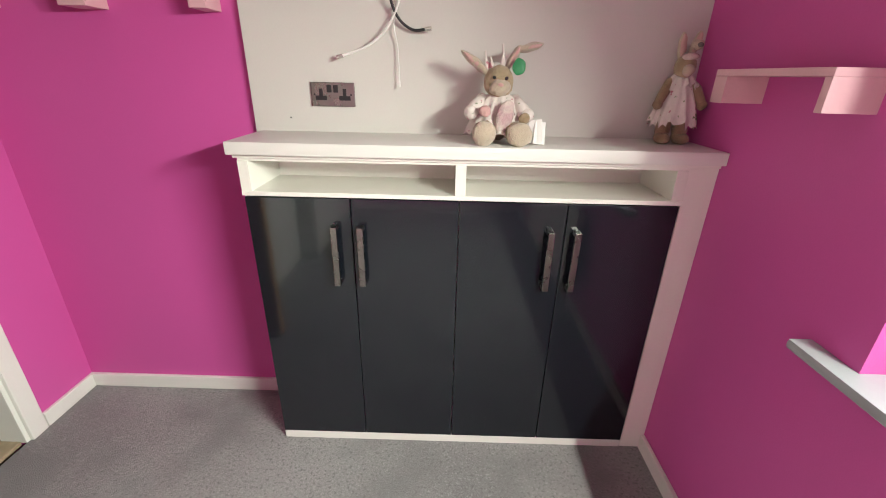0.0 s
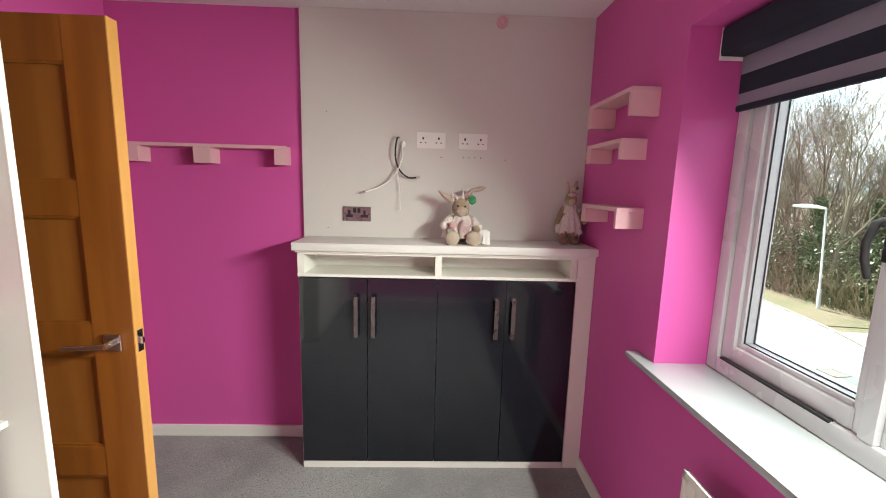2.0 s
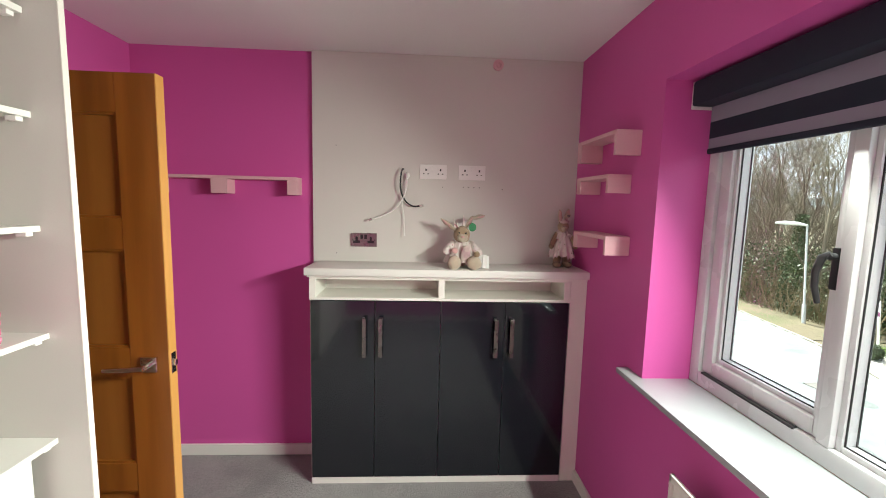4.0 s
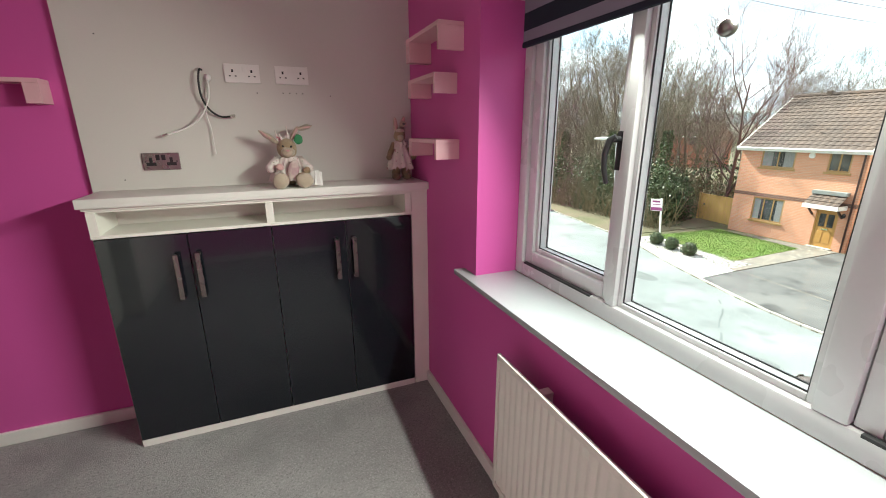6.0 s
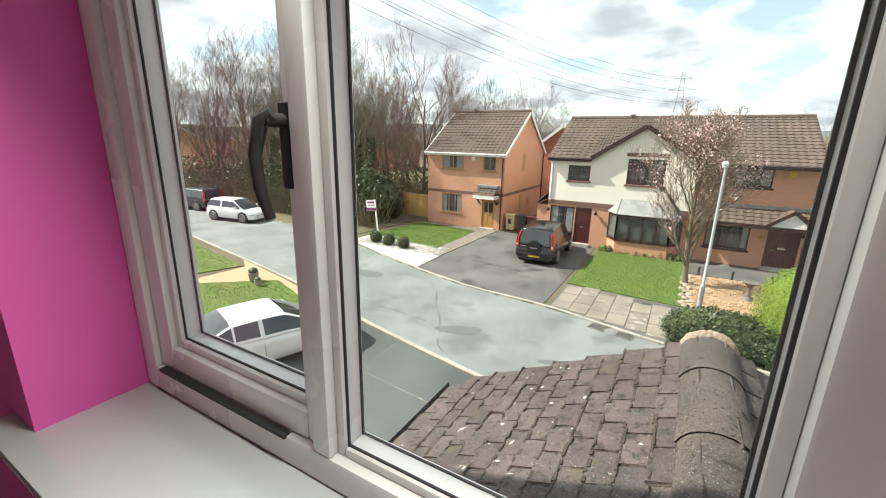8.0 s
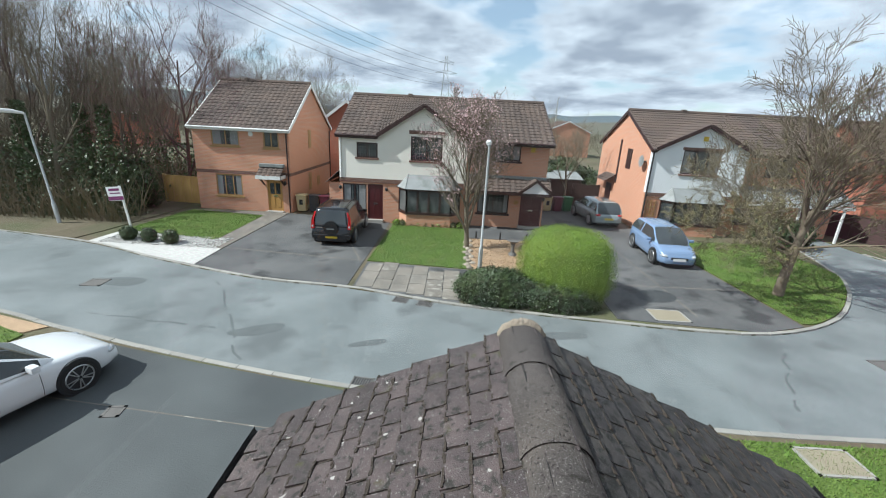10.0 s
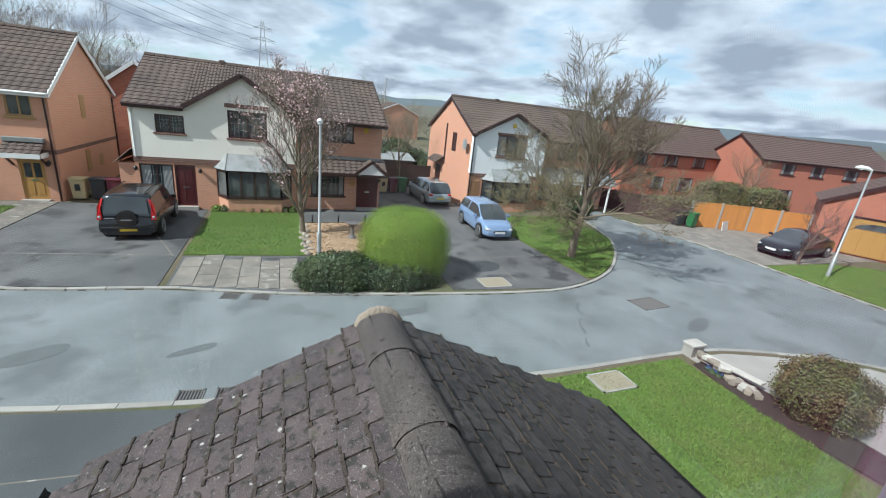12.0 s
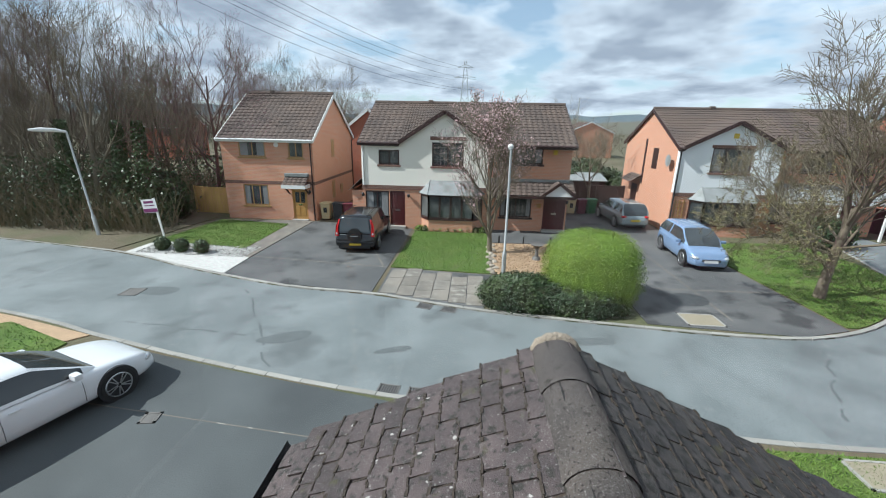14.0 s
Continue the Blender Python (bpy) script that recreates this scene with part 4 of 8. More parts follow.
def glazed(y0, y1, z0, z1, gx, bead):
    """Glazing bead with its black gasket, and the pane."""
    b = bmesh.new()
    for t0, x0, x1 in ((0.0, gx - bead, gx + bead),):
        box(b, x0, x1, y0, y0 + 0.016, z0, z1, bevel=0.004)
        box(b, x0, x1, y1 - 0.016, y1, z0, z1, bevel=0.004)
        box(b, x0, x1, y0 + 0.016, y1 - 0.016, z0, z0 + 0.016, bevel=0.004)
        box(b, x0, x1, y0 + 0.016, y1 - 0.016, z1 - 0.016, z1, bevel=0.004)
    part("glazing_bead", b, PVC, w, smooth=40)
    b = bmesh.new()
    for x in (gx - 0.016, gx + 0.016):
        box(b, x - 0.0015, x + 0.0015, y0 + 0.012, y0 + 0.0195, z0 + 0.012, z1 - 0.012)
        box(b, x - 0.0015, x + 0.0015, y1 - 0.0195, y1 - 0.012, z0 + 0.012, z1 - 0.012)
        box(b, x - 0.0015, x + 0.0015, y0 + 0.0195, y1 - 0.0195, z0 + 0.012, z0 + 0.0195)
        box(b, x - 0.0015, x + 0.0015, y0 + 0.0195, y1 - 0.0195, z1 - 0.0195, z1 - 0.012)
    part("gasket", b, GASKET, w)
    b = bmesh.new()
    for x in (gx - 0.012, gx + 0.012):
        b.faces.new([b.verts.new((x, y, z)) for y, z in ((y0 + 0.01, z0 + 0.01), (y1 - 0.01, z0 + 0.01), (y1 - 0.01, z1 - 0.01), (y0 + 0.01, z1 - 0.01))])
    p = part("pane", b, PANE, w, "clear double glazing")
    p.visible_shadow = False
    b = bm_box(gx - 0.008, gx + 0.008, y0 + 0.008, y0 + 0.014, z0 + 0.01, z1 - 0.01)
    box(b, gx - 0.008, gx + 0.008, y1 - 0.014, y1 - 0.008, z0 + 0.01, z1 - 0.01)
    box(b, gx - 0.008, gx + 0.008, y0 + 0.014, y1 - 0.014, z0 + 0.008, z0 + 0.014)
    part("spacer", b, ALLOY, w, "silver spacer bar between the panes")


glazed(-0.418, 0.096, WZ0 + 0.055, WZ1 - 0.06, 1.026, 0.024)
for y0, y1, hy, hmat, hl in ((0.135, 0.598, 0.145, BLACK, "black espagnolette handle"), (-0.95, -0.478, -0.4905, STEEL, "chrome espagnolette handle")):
    z0, z1 = WZ0 + 0.057, WZ1 - 0.062
    w0, w1 = (0.02, 0.05) if y0 > 0 else (0.05, 0.042)  # the lock stiles show narrower behind the mullions
    s = part("casement_sash", bm_box(FX0 + 0.012, FX1 + 0.008, y0, y0 + w0, z0, z1, bevel=0.006), PVC, w, smooth=40)
    s2 = part("casement_sash", bm_box(FX0 + 0.012, FX1 + 0.008, y1 - w1, y1, z0, z1, bevel=0.006), PVC, w, smooth=40)
    part("casement_sash", bm_box(FX0 + 0.012, FX1 + 0.008, y0 + w0, y1 - w1, z0, z0 + 0.05, bevel=0.006), PVC, w, smooth=40)
    part("casement_sash", bm_box(FX0 + 0.012, FX1 + 0.008, y0 + w0, y1 - w1, z1 - 0.05, z1, bevel=0.006), PVC, w, smooth=40)
    glazed(y0 + w0, y1 - w1, z0 + 0.05, z1 - 0.05, 1.036, 0.026)
    hx = FX0 + 0.012
    if hmat is BLACK:
        b = bm_box(hx - 0.010, hx, hy - 0.009, hy + 0.009, 1.305, 1.415, bevel=0.004)
        h = part("sash_handle", b, hmat, s, hl, smooth=40)
        b = cyl(bmesh.new(), (hx - 0.022, hy, 1.392), 0.009, 0.034, "x", 14)
        tube(b, [(hx - 0.030, hy - 0.008, 1.400), (hx - 0.038, hy + 0.006, 1.390), (hx - 0.044, hy + 0.014, 1.35), (hx - 0.042, hy + 0.014, 1.31), (hx - 0.034, hy + 0.008, 1.268)], [0.008, 0.010, 0.0085, 0.008, 0.007], 10)
        part("grip", b, hmat, h, smooth=50)
    else:
        # slim straight lever with a polished rim on a dark back plate
        b = bm_box(hx - 0.004, hx, hy - 0.0065, hy + 0.0065, 1.262, 1.412, bevel=0.003)
        h = part("sash_handle", b, BLACK, s2, hl, smooth=40)
        b = bmesh.new()
        rim = [(hy - 0.0045, 1.25), (hy - 0.005, 1.33), (hy - 0.0065, 1.375), (hy - 0.004, 1.388), (hy + 0.004, 1.388), (hy + 0.0065, 1.375), (hy + 0.005, 1.33), (hy + 0.0045, 1.25), (hy + 0.0025, 1.244), (hy - 0.0025, 1.244), (hy - 0.0045, 1.25)]
        tube(b, [(hx - 0.013, y, z) for y, z in rim], 0.0014, 6)
        part("grip_rim", b, CHROME, h, "polished chrome rim", smooth=60)
        b = bm_box(hx - 0.013, hx - 0.004, hy - 0.004, hy + 0.004, 1.248, 1.384, bevel=0.002)
        cyl(b, (hx - 0.0135, hy, 1.372), 0.0048, 0.004, "x", 16)
        part("grip", b, BLACK, h, "black lever inlay with a round lock", smooth=40)
    b = bmesh.new()
    box(b, FX0 - 0.004, FX0 + 0.010, y0 + 0.06, y1 - 0.02, WZ0 + 0.0515, WZ0 + 0.0585)
    part("gasket", b, GASKET, w)

# ---- striped roller blind ----
bl = thing("roller_blind", (0.93, -0.18, 1.71), "navy and mauve striped day-and-night roller blind, half raised", "blind")
by0, by1 = WY0 + 0.018, WY1 - 0.018
part("cassette", bm_box(0.885, 0.968, by0, by1, 1.868, 1.955, bevel=0.012), BLIND_D, bl, "navy fabric-wrapped cassette", smooth=40)
for z0, z1, mt in ((1.815, 1.872, BLIND_L), (1.757, 1.815, BLIND_D), (1.722, 1.757, BLIND_L)):
    part("stripe", bm_box(0.958, 0.9605, by0 + 0.012, by1 - 0.008, z0, z1), mt, bl)
part("bottom_bar", bm_box(0.952, 0.967, by0 + 0.012, by1 - 0.008, 1.702, 1.722, bevel=0.006), BLIND_D, bl, smooth=40)
for y in (by0 - 0.006, by1 + 0.001):
    part("end_bracket", bm_box(0.89, 0.975, y, y + 0.006, 1.86, 1.957, bevel=0.002), PLASTIC, bl)
pl = thing("blind_pull", (0.945, -0.15, 1.62), "dark ball pull hanging on a thin cord", "blind pull")
part("cord", tube(bmesh.new(), [(0.945, -0.15, 1.705), (0.945, -0.15, 1.625)], 0.0012, 6), GASKET, pl)
part("ball_pull", ball(bmesh.new(), (0.945, -0.15, 1.615), 0.019), STEEL, pl, smooth=60)

# ---- open wardrobe shelving ----
wd = thing("wardrobe", (-1.3, -0.05, 0), "white open wardrobe shelving with cream-edged side panel", "wardrobe")
part("side_panel", bm_box(LX, -1.004, 0.30, 0.318, 0, CH - 0.002), GREYWALL, wd)
part("edge_band", bm_box(-1.004, -1.0, 0.2995, 0.3185, 0, CH - 0.002, bevel=0.001), CREAM, wd, "cream edge band")
part("side_panel", bm_box(LX, -1.0, -0.518, -0.50, 0, CH - 0.002, bevel=0.001), GREYWALL, wd)
part("back_panel", bm_box(LX, LX + 0.012, -0.50, 0.30, 0, CH - 0.002), GREYWALL, wd)
for z in (1.966, 1.711, 1.417, 1.123, 0.818):
    part("shelf", bm_box(LX + 0.012, -1.086, -0.498, 0.299, z - 0.016, z, bevel=0.001), WHITE, wd)
    for y in (0.27, -0.47):
        part("shelf_support", bm_box(-1.125, -1.098, y, y + 0.02, z - 0.028, z - 0.016, bevel=0.002), PLASTIC, wd)
for k in range(3):
    z0 = 0.06 + 0.245 * k
    dr = part("drawer_front", bm_box(-1.146, -1.128, -0.46, 0.262, z0, z0 + 0.24, bevel=0.002), WHITE, wd)
part("drawer_carcass", bm_box(LX + 0.012, -1.147, -0.46, 0.262, 0, 0.795), CREAM, wd)
wd2 = thing("wardrobe", (-1.3, -1.2, 0), "tall white wardrobe with closed doors", "wardrobe")
part("carcass", bm_box(LX, -1.02, RY, -0.52, 0, CH - 0.002), WHITE, wd2)
for y0, y1 in ((RY + 0.005, -1.187), (-1.183, -0.523)):
    dd = part("wardrobe_door", bm_box(-1.019, -1.0, y0, y1, 0.05, CH - 0.03, bevel=0.002), WHITE, wd2)
    part("knob", ball(bmesh.new(), (-0.985, (-1.23 if y0 < -1.5 else -1.14), 1.05), 0.014), STEEL, dd, smooth=60)
for k in range(3):
    b = bmesh.new()
    for j in range(2):
        box(b, -1.40, -1.112, -0.10, 0.205, 1.124 + 0.045 * k + 0.021 * j, 1.124 + 0.045 * k + 0.021 * (j + 1) + 0.002, bevel=0.0095)
    t = solid("folded_towel", b, TOWEL, "folded bright pink towel stacked on a wardrobe shelf", "towel", kind="", smooth=50, group="towel stack")
    fuzz(t, 0.003, k)

# ---- outdoors: ground, road and plots ----
def catmull(pts, n=5):
    out = []
    for i in range(len(pts) - 1):
        p = [Vector(pts[min(max(k, 0), len(pts) - 1)]).to_2d() for k in (i - 1, i, i + 1, i + 2)]
        for s in range(n):
            t = s / n
            v = 0.5 * (2 * p[1] + (p[2] - p[0]) * t + (2 * p[0] - 5 * p[1] + 4 * p[2] - p[3]) * t * t + (3 * p[1] - p[0] - 3 * p[2] + p[3]) * t ** 3)
            out.append((v.x, v.y))
    out.append(tuple(pts[-1]))
    return out


def spread(pts, step):
    """Places every step metres along a line in the plan, with the way along it."""
    out, carry = [], 0.0
    for a, c in zip(pts, pts[1:]):
        a, c = Vector(a), Vector(c)
        d = (c - a).length
        s = carry
        while s < d:
            p = a.lerp(c, s / d)
            out.append((p.x, p.y, math.atan2(c.y - a.y, c.x - a.x)))
            s += step
        carry = s - d
    return out


b = bmesh.new()
bmesh.ops.create_grid(b, x_segments=8, y_segments=8, size=3000, matrix=Matrix.Translation((0, 0, G - 0.12)))
solid("ground", b, EARTH, "rough open ground reaching the horizon", "ground")

FAR_KERB = catmull([(19.5, 34), (18.4, 24), (17.0, 15.5), (15.4, 11), (14.1, 6.6), (13.7, 3.1), (12.85, -0.4), (12.25, -5), (12.0, -8), (12.1, -9.8), (12.6, -11.4), (13.5, -13), (14.8, -14.5), (16.5, -16), (18.6, -17.2), (24, -19)])
NEAR_KERB = catmull([(15.0, 34), (12.6, 22), (10.9, 13), (9.98, 9.6), (9.0, 5.5), (8.32, 1.6), (8.0, -2), (7.68, -6), (7.68, -9.5), (7.55, -11.6), (7.0, -13.4), (6.0, -15.6), (4, -17.6), (0, -19.2)])
RIGHT_KERB = catmull([(21.5, -21.6), (17, -22.3), (13.6, -22.5), (9, -22.4), (4, -22.7), (-4, -23.5)])
solid("road", poly(bmesh.new(), [(13.6, 36), (6, -8), (-6, -17), (-6, -26), (26, -26), (26, -15), (14, -4), (22, 36)], G - 0.1, G), ASPHALT, "worn patched grey asphalt road", "road")
solid("ground_far_side", poly(bmesh.new(), FAR_KERB + [(48, -19), (70, 34)], G - 0.1, G + 0.035), EARTH, "rough ground behind the far kerb", "ground")
solid("ground_near_side", poly(bmesh.new(), NEAR_KERB + [(-12, -19), (-12, 34)], G - 0.1, G + 0.035), EARTH, "rough ground behind the near kerb", "ground")
solid("ground_close", poly(bmesh.new(), RIGHT_KERB + [(-4, -70), (60, -70), (60, -21.6)], G - 0.1, G + 0.035), EARTH, "rough ground round the close", "ground")


def plot(name, pts, h, material, label, category):
    return solid(name, poly(bmesh.new(), pts, G - 0.05, G + h), material, label, category)


def inset(line, y0, y1, off=0.13):
    """The stretch of a kerb line between two y values, moved off to its land side."""
    return [(x + off, y) for x, y in line if min(y0, y1) <= y <= max(y0, y1)]


lawns = {
    "lawn_first": [(18.1, 10.2), (22.9, 10.3), (23.4, 14.6), (18.9, 14.9)],
    "lawn_second": [(16.5, 3.15), (16.2, -0.85), (22.6, -0.9), (22.7, 3.0)],
    "lawn_third": [(12.9, -11.3), (22.0, -10.9), (22.6, -16.9), (19.2, -16.9)] + [(x + 0.16, y + 0.05) for x, y in FAR_KERB if -17.0 < y < -11.6][::-1],
    "lawn_front": [(7.5, -4.6), (7.5, -9.9), (4.6, -9.95), (1.2, -9.9), (1.2, -2.4), (7.55, -2.6)],
    "lawn_left": [(9.6, 10.2), (10.5, 12.8), (8.2, 15.5), (3.0, 16), (3.0, 10.4)],
    "lawn_left_far": [(10.9, 15.6), (12.0, 21.5), (4, 23), (4, 18.0)],
    "lawn_close": [(8.0, -22.6), (13.2, -22.7), (13.0, -27.5), (12.0, -30), (7.0, -30)],
}
for nm, pts in lawns.items():
    plot(nm, pts, 0.075, GRASS, "short green lawn with mossy patches", "lawn")
plot("drive_first", [(14.3, 7.0), (13.85, 3.3), (23.0, 3.25), (23.9, 9.2), (16.8, 9.3), (14.98, 9.28)], 0.052, TARMAC, "dark tarmac double driveway with worn joints", "driveway")
plot("drive_third", [(12.5, -5.4), (12.16, -9.6), (12.7, -11.2), (22.0, -10.75), (33, -10.5), (33, -5.5)], 0.052, TARMAC, "dark tarmac driveway with a concrete edge", "driveway")
plot("drive_front", [(8.9, 5.4), (8.18, 1.5), (7.85, -2.5), (1.1, -2.3), (1.1, 9.4), (9.75, 9.3)], 0.052, DRIVEDARK, "dark tarmac driveway with joint lines", "driveway")
plot("drive_close", [(13.3, -22.7), (20.9, -21.9), (20.9, -26.2), (19.3, -30.2), (17.3, -34.0), (13.0, -34)], 0.052, SLAB, "pale block-paved driveway", "driveway")
plot("drive_neighbour", [(7.5, -10.3), (7.4, -11.6), (6.85, -13.3), (5.85, -15.4), (3.9, -17.3), (1.2, -17.8), (1.2, -10.4)], 0.06, CONCRETE, "pale grey concrete driveway", "driveway")
plot("path_first", [(16.9, 9.35), (23.9, 9.25), (23.9, 10.25), (23.4, 14.8), (22.9, 14.7), (22.9, 10.35), (17.3, 10.2)], 0.062, SLAB, "weathered flag path beside the lawn", "path")
plot("gravel_first", [(17.0, 15.0), (15.6, 11.2), (15.0, 9.3), (16.85, 9.35), (18.05, 10.2), (18.8, 14.9)], 0.06, GRAVELW, "white gravel strip beside the kerb", "gravel")
plot("gravel_bed", [(16.2, -1.0), (15.8, -4.2), (20.8, -4.4), (20.6, -1.0)], 0.06, GRAVELB, "buff gravel bed with a bird bath", "gravel")
plot("gravel_left", [(10.8, 13.0), (10.05, 10.0), (9.7, 10.3), (8.3, 15.6), (10.9, 15.4), (11.5, 16.4)], 0.065, GRAVELB, "buff gravel verge beside the kerb", "gravel")
plot("path_second", [(20.7, -1.0), (20.9, -5.3), (23.4, -5.3), (23.4, -1.0)], 0.06, TARMAC, "dark path before the porch", "path")
plot("verge_wood", [(18.5, 15.6), (17.2, 15.8), (18.4, 23.5), (19.6, 33), (24, 33), (24, 15.2)], 0.07, EARTH, "muddy verge with dead stems", "verge")

# joints, patches and covers
jt = bmesh.new()
for a, c, w in (((7.0, 2.55), (7.6, 8.8), 0.014), ((4.2, 2.6), (7.4, 2.3), 0.014), ((16.4, 3.4), (23.0, 6.2), 0.03), ((16.5, 3.3), (17.1, 9.2), 0.03), ((13.0, -8.1), (27, -8.0), 0.03), ((15.4, -5.6), (15.5, -11.0), 0.03)):
    a, c = Vector((*a, G + 0.054)), Vector((*c, G + 0.054))
    n = (c - a).cross(Vector((0, 0, 1))).normalized() * w
    jt.faces.new([jt.verts.new(v) for v in (a - n, c - n, c + n, a + n)])
solid("drive_joint", jt, SLAB, "pale joint strips across the driveways", "joint", kind="structure")
rng = random.Random(4)


def stain(bm, cx, cy, rx, ry, z, turn=0.0):
    vs = []
    for k in range(22):
        a = 2 * math.pi * k / 22
        r = 1 + 0.3 * noise.noise(Vector((cx * 3 + 0.9 * math.cos(a), cy * 3 + 0.9 * math.sin(a), 3)))
        x, y = rx * r * math.cos(a), ry * r * math.sin(a)
        vs.append(bm.verts.new((cx + x * math.cos(turn) - y * math.sin(turn), cy + x * math.sin(turn) + y * math.cos(turn), z)))
    bm.faces.new(vs)


pt = bmesh.new()
for cx, cy, rx, ry, a in ((10.6, 4.9, 0.28, 0.75, 0.4), (11.3, -3.4, 0.22, 0.8, 0.1), (13.2, 10.6, 0.35, 0.8, 0), (10.3, 1.8, 0.15, 0.5, 0.3), (9.0, -12.6, 0.25, 0.7, 0.5), (10.6, -12.2, 0.3, 0.55, 0.5)):
    stain(pt, cx, cy, rx, ry, G + 0.004, a)
for cx0, cy0, cx1, cy1 in ((9.2, 4.6, 13.6, 7.6), (10.6, 6.0, 11.0, 9.8), (10.0, -2.0, 12.2, -3.2), (8.6, -7.8, 11.5, -9.6)):
    prev = None
    for i in range(15):
        t = i / 14
        p = Vector((cx0 + (cx1 - cx0) * t + 0.12 * noise.noise(Vector((t * 6, cx0, 0))), cy0 + (cy1 - cy0) * t + 0.25 * noise.noise(Vector((t * 5, cy0, 4))), G + 0.005))
        if prev is not None and i % 5 != 3:
            nrm = (p - prev).cross(Vector((0, 0, 1))).normalized() * (0.02 + 0.03 * abs(noise.noise(Vector((t * 9, cx1, 1)))))
            pt.faces.new([pt.verts.new(v) for v in (prev - nrm, p - nrm, p + nrm, prev + nrm)])
        prev = p
solid("road_patch", pt, PATCH, "dark patched and stained spots in the asphalt", "patch", kind="structure")
pt = bmesh.new()
for cx, cy, rx, ry, a in ((19.6, 5.0, 1.2, 0.5, 0), (14.5, -7.5, 0.5, 0.8, 0.4)):
    stain(pt, cx, cy, rx, ry, G + 0.056, a)
solid("drive_stain", pt, STAIN, "dark oil and damp stains on the driveways", "stain", kind="structure")

slab_mesh = mesh_of("paving_slab", bm_box(-0.44, 0.44, -0.29, 0.29, -0.03, 0.0, bevel=0.01), SLAB)
pv = solid("pavement", poly(bmesh.new(), [(13.75, 3.1), (12.95, -0.55), (16.1, -0.9), (16.4, 3.12)], G - 0.05, G + 0.05), TARMAC, "weathered slab crossing with mossy joints", "pavement")
for i in range(4):
    for j in range(6):
        y = -0.27 + 0.6 * j
        x = 13.56 + 0.22 * (y + 0.55) + 0.9 * i - (0.3 if j % 2 and i else 0)
        if x > 16.1:
            continue
        s = new("slab", slab_mesh)
        s.parent = pv
        s.matrix_basis = pose(x, y, G + 0.065 + 0.006 * rng.random(), rng.uniform(-0.6, 0.6), rng.uniform(-0.6, 0.6), rng.uniform(-1, 1))

kerb_mesh = mesh_of("kerb_stone", bm_box(-0.445, 0.445, 0.0, 0.13, -0.1, 0.075, bevel=0.012), KERB)
for nm, line, sgn in (("kerb_far", FAR_KERB, 1), ("kerb_near", NEAR_KERB, -1), ("kerb_close", RIGHT_KERB, 1)):
    k0 = thing(nm, (*line[0], G), "pale worn concrete kerb stones along the road", "kerb", kind="structure")
    k0.matrix_world = Matrix.Identity(4)
    for x, y, a in spread(line, 0.9):
        s = new("kerb_stone", kerb_mesh)
        s.parent = k0
        s.matrix_basis = pose(x, y, G - 0.02 + 0.008 * rng.random(), 0, 0, math.degrees(a) + (180 if sgn < 0 else 0) + rng.uniform(-0.5, 0.5)) @ Matrix.Translation((0, 0 if sgn > 0 else -0.13, 0))


def drain(x, y, a):
    m = pose(x, y, G, 0, 0, a)
    d = thing("drain_grate", (x, y, G), "rusty cast iron road gully grate by the kerb", "drain", "road gullies")
    b = bmesh.new()
    for r in ((-0.24, 0.24, -0.2, -0.165), (-0.24, 0.24, 0.165, 0.2), (-0.24, -0.205, -0.2, 0.2), (0.205, 0.24, -0.2, 0.2)):
        box(b, *r, -0.02, 0.012, m=m)
    part("frame", b, IRON, d)
    part("pit", box(bmesh.new(), -0.205, 0.205, -0.165, 0.165, -0.02, 0.003, m=m), BLACK, d)
    for k in range(7):
        part("bar", box(bmesh.new(), -0.19 + 0.055 * k, -0.165 + 0.055 * k, -0.165, 0.165, 0.003, 0.01, m=m), IRON, d)


for x, y in ((8.62, 1.62), (8.56, 0.95)):
    drain(x, y, 84)
for x, y in ((13.05, 1.35), (12.88, 0.55)):
    drain(x, y, 76)


def cover(x, y, lx, ly, z, a, material, label):
    m = pose(x, y, G + z, 0, 0, a)
    c = thing("manhole_cover", (x, y, G + z), label, "manhole cover", "covers in the ground")
    b = bmesh.new()
    for r in ((-lx, lx, -ly, -ly + 0.05), (-lx, lx, ly - 0.05, ly), (-lx, -lx + 0.05, -ly, ly), (lx - 0.05, lx, -ly, ly)):
        box(b, *r, -0.03, 0.012, m=m)
    part("rim", b, CONCRETE if material is not IRON else IRON, c)
    part("lid", box(bmesh.new(), -lx + 0.055, lx - 0.055, -ly + 0.055, ly - 0.055, -0.03, 0.008, m=m), material, c)


cover(12.95, -7.15, 0.42, 0.55, 0.054, 0, COVER, "square sandy access cover in the driveway")
cover(7.05, -7.2, 0.34, 0.5, 0.096, 0, COVER, "square sandy access cover in the lawn")
cover(10.6, -12.1, 0.4, 0.6, 0.006, 5, IRON, "rusty square manhole cover in the road")
cover(13.0, 11.3, 0.3, 0.3, 0.006, 5, IRON, "round dark manhole cover in the road")
cover(7.2, 6.0, 0.16, 0.16, 0.056, 10, IRON, "small iron stop-tap cover in the driveway")

# ---- houses ----
def pierced(bm, x0, x1, ys, zs, holes):
    """A wall across y with holes (y0, y1, z0, z1)."""
    ya = sorted({*ys, *[v for h in holes for v in h[:2]]})
    za = sorted({*zs, *[v for h in holes for v in h[2:]]})
    for a, c in zip(ya, ya[1:]):
        for p, q in zip(za, za[1:]):
            if not any(h[0] <= (a + c) / 2 <= h[1] and h[2] <= (p + q) / 2 <= h[3] for h in holes):
                box(bm, x0, x1, a, c, p, q)
    return bm


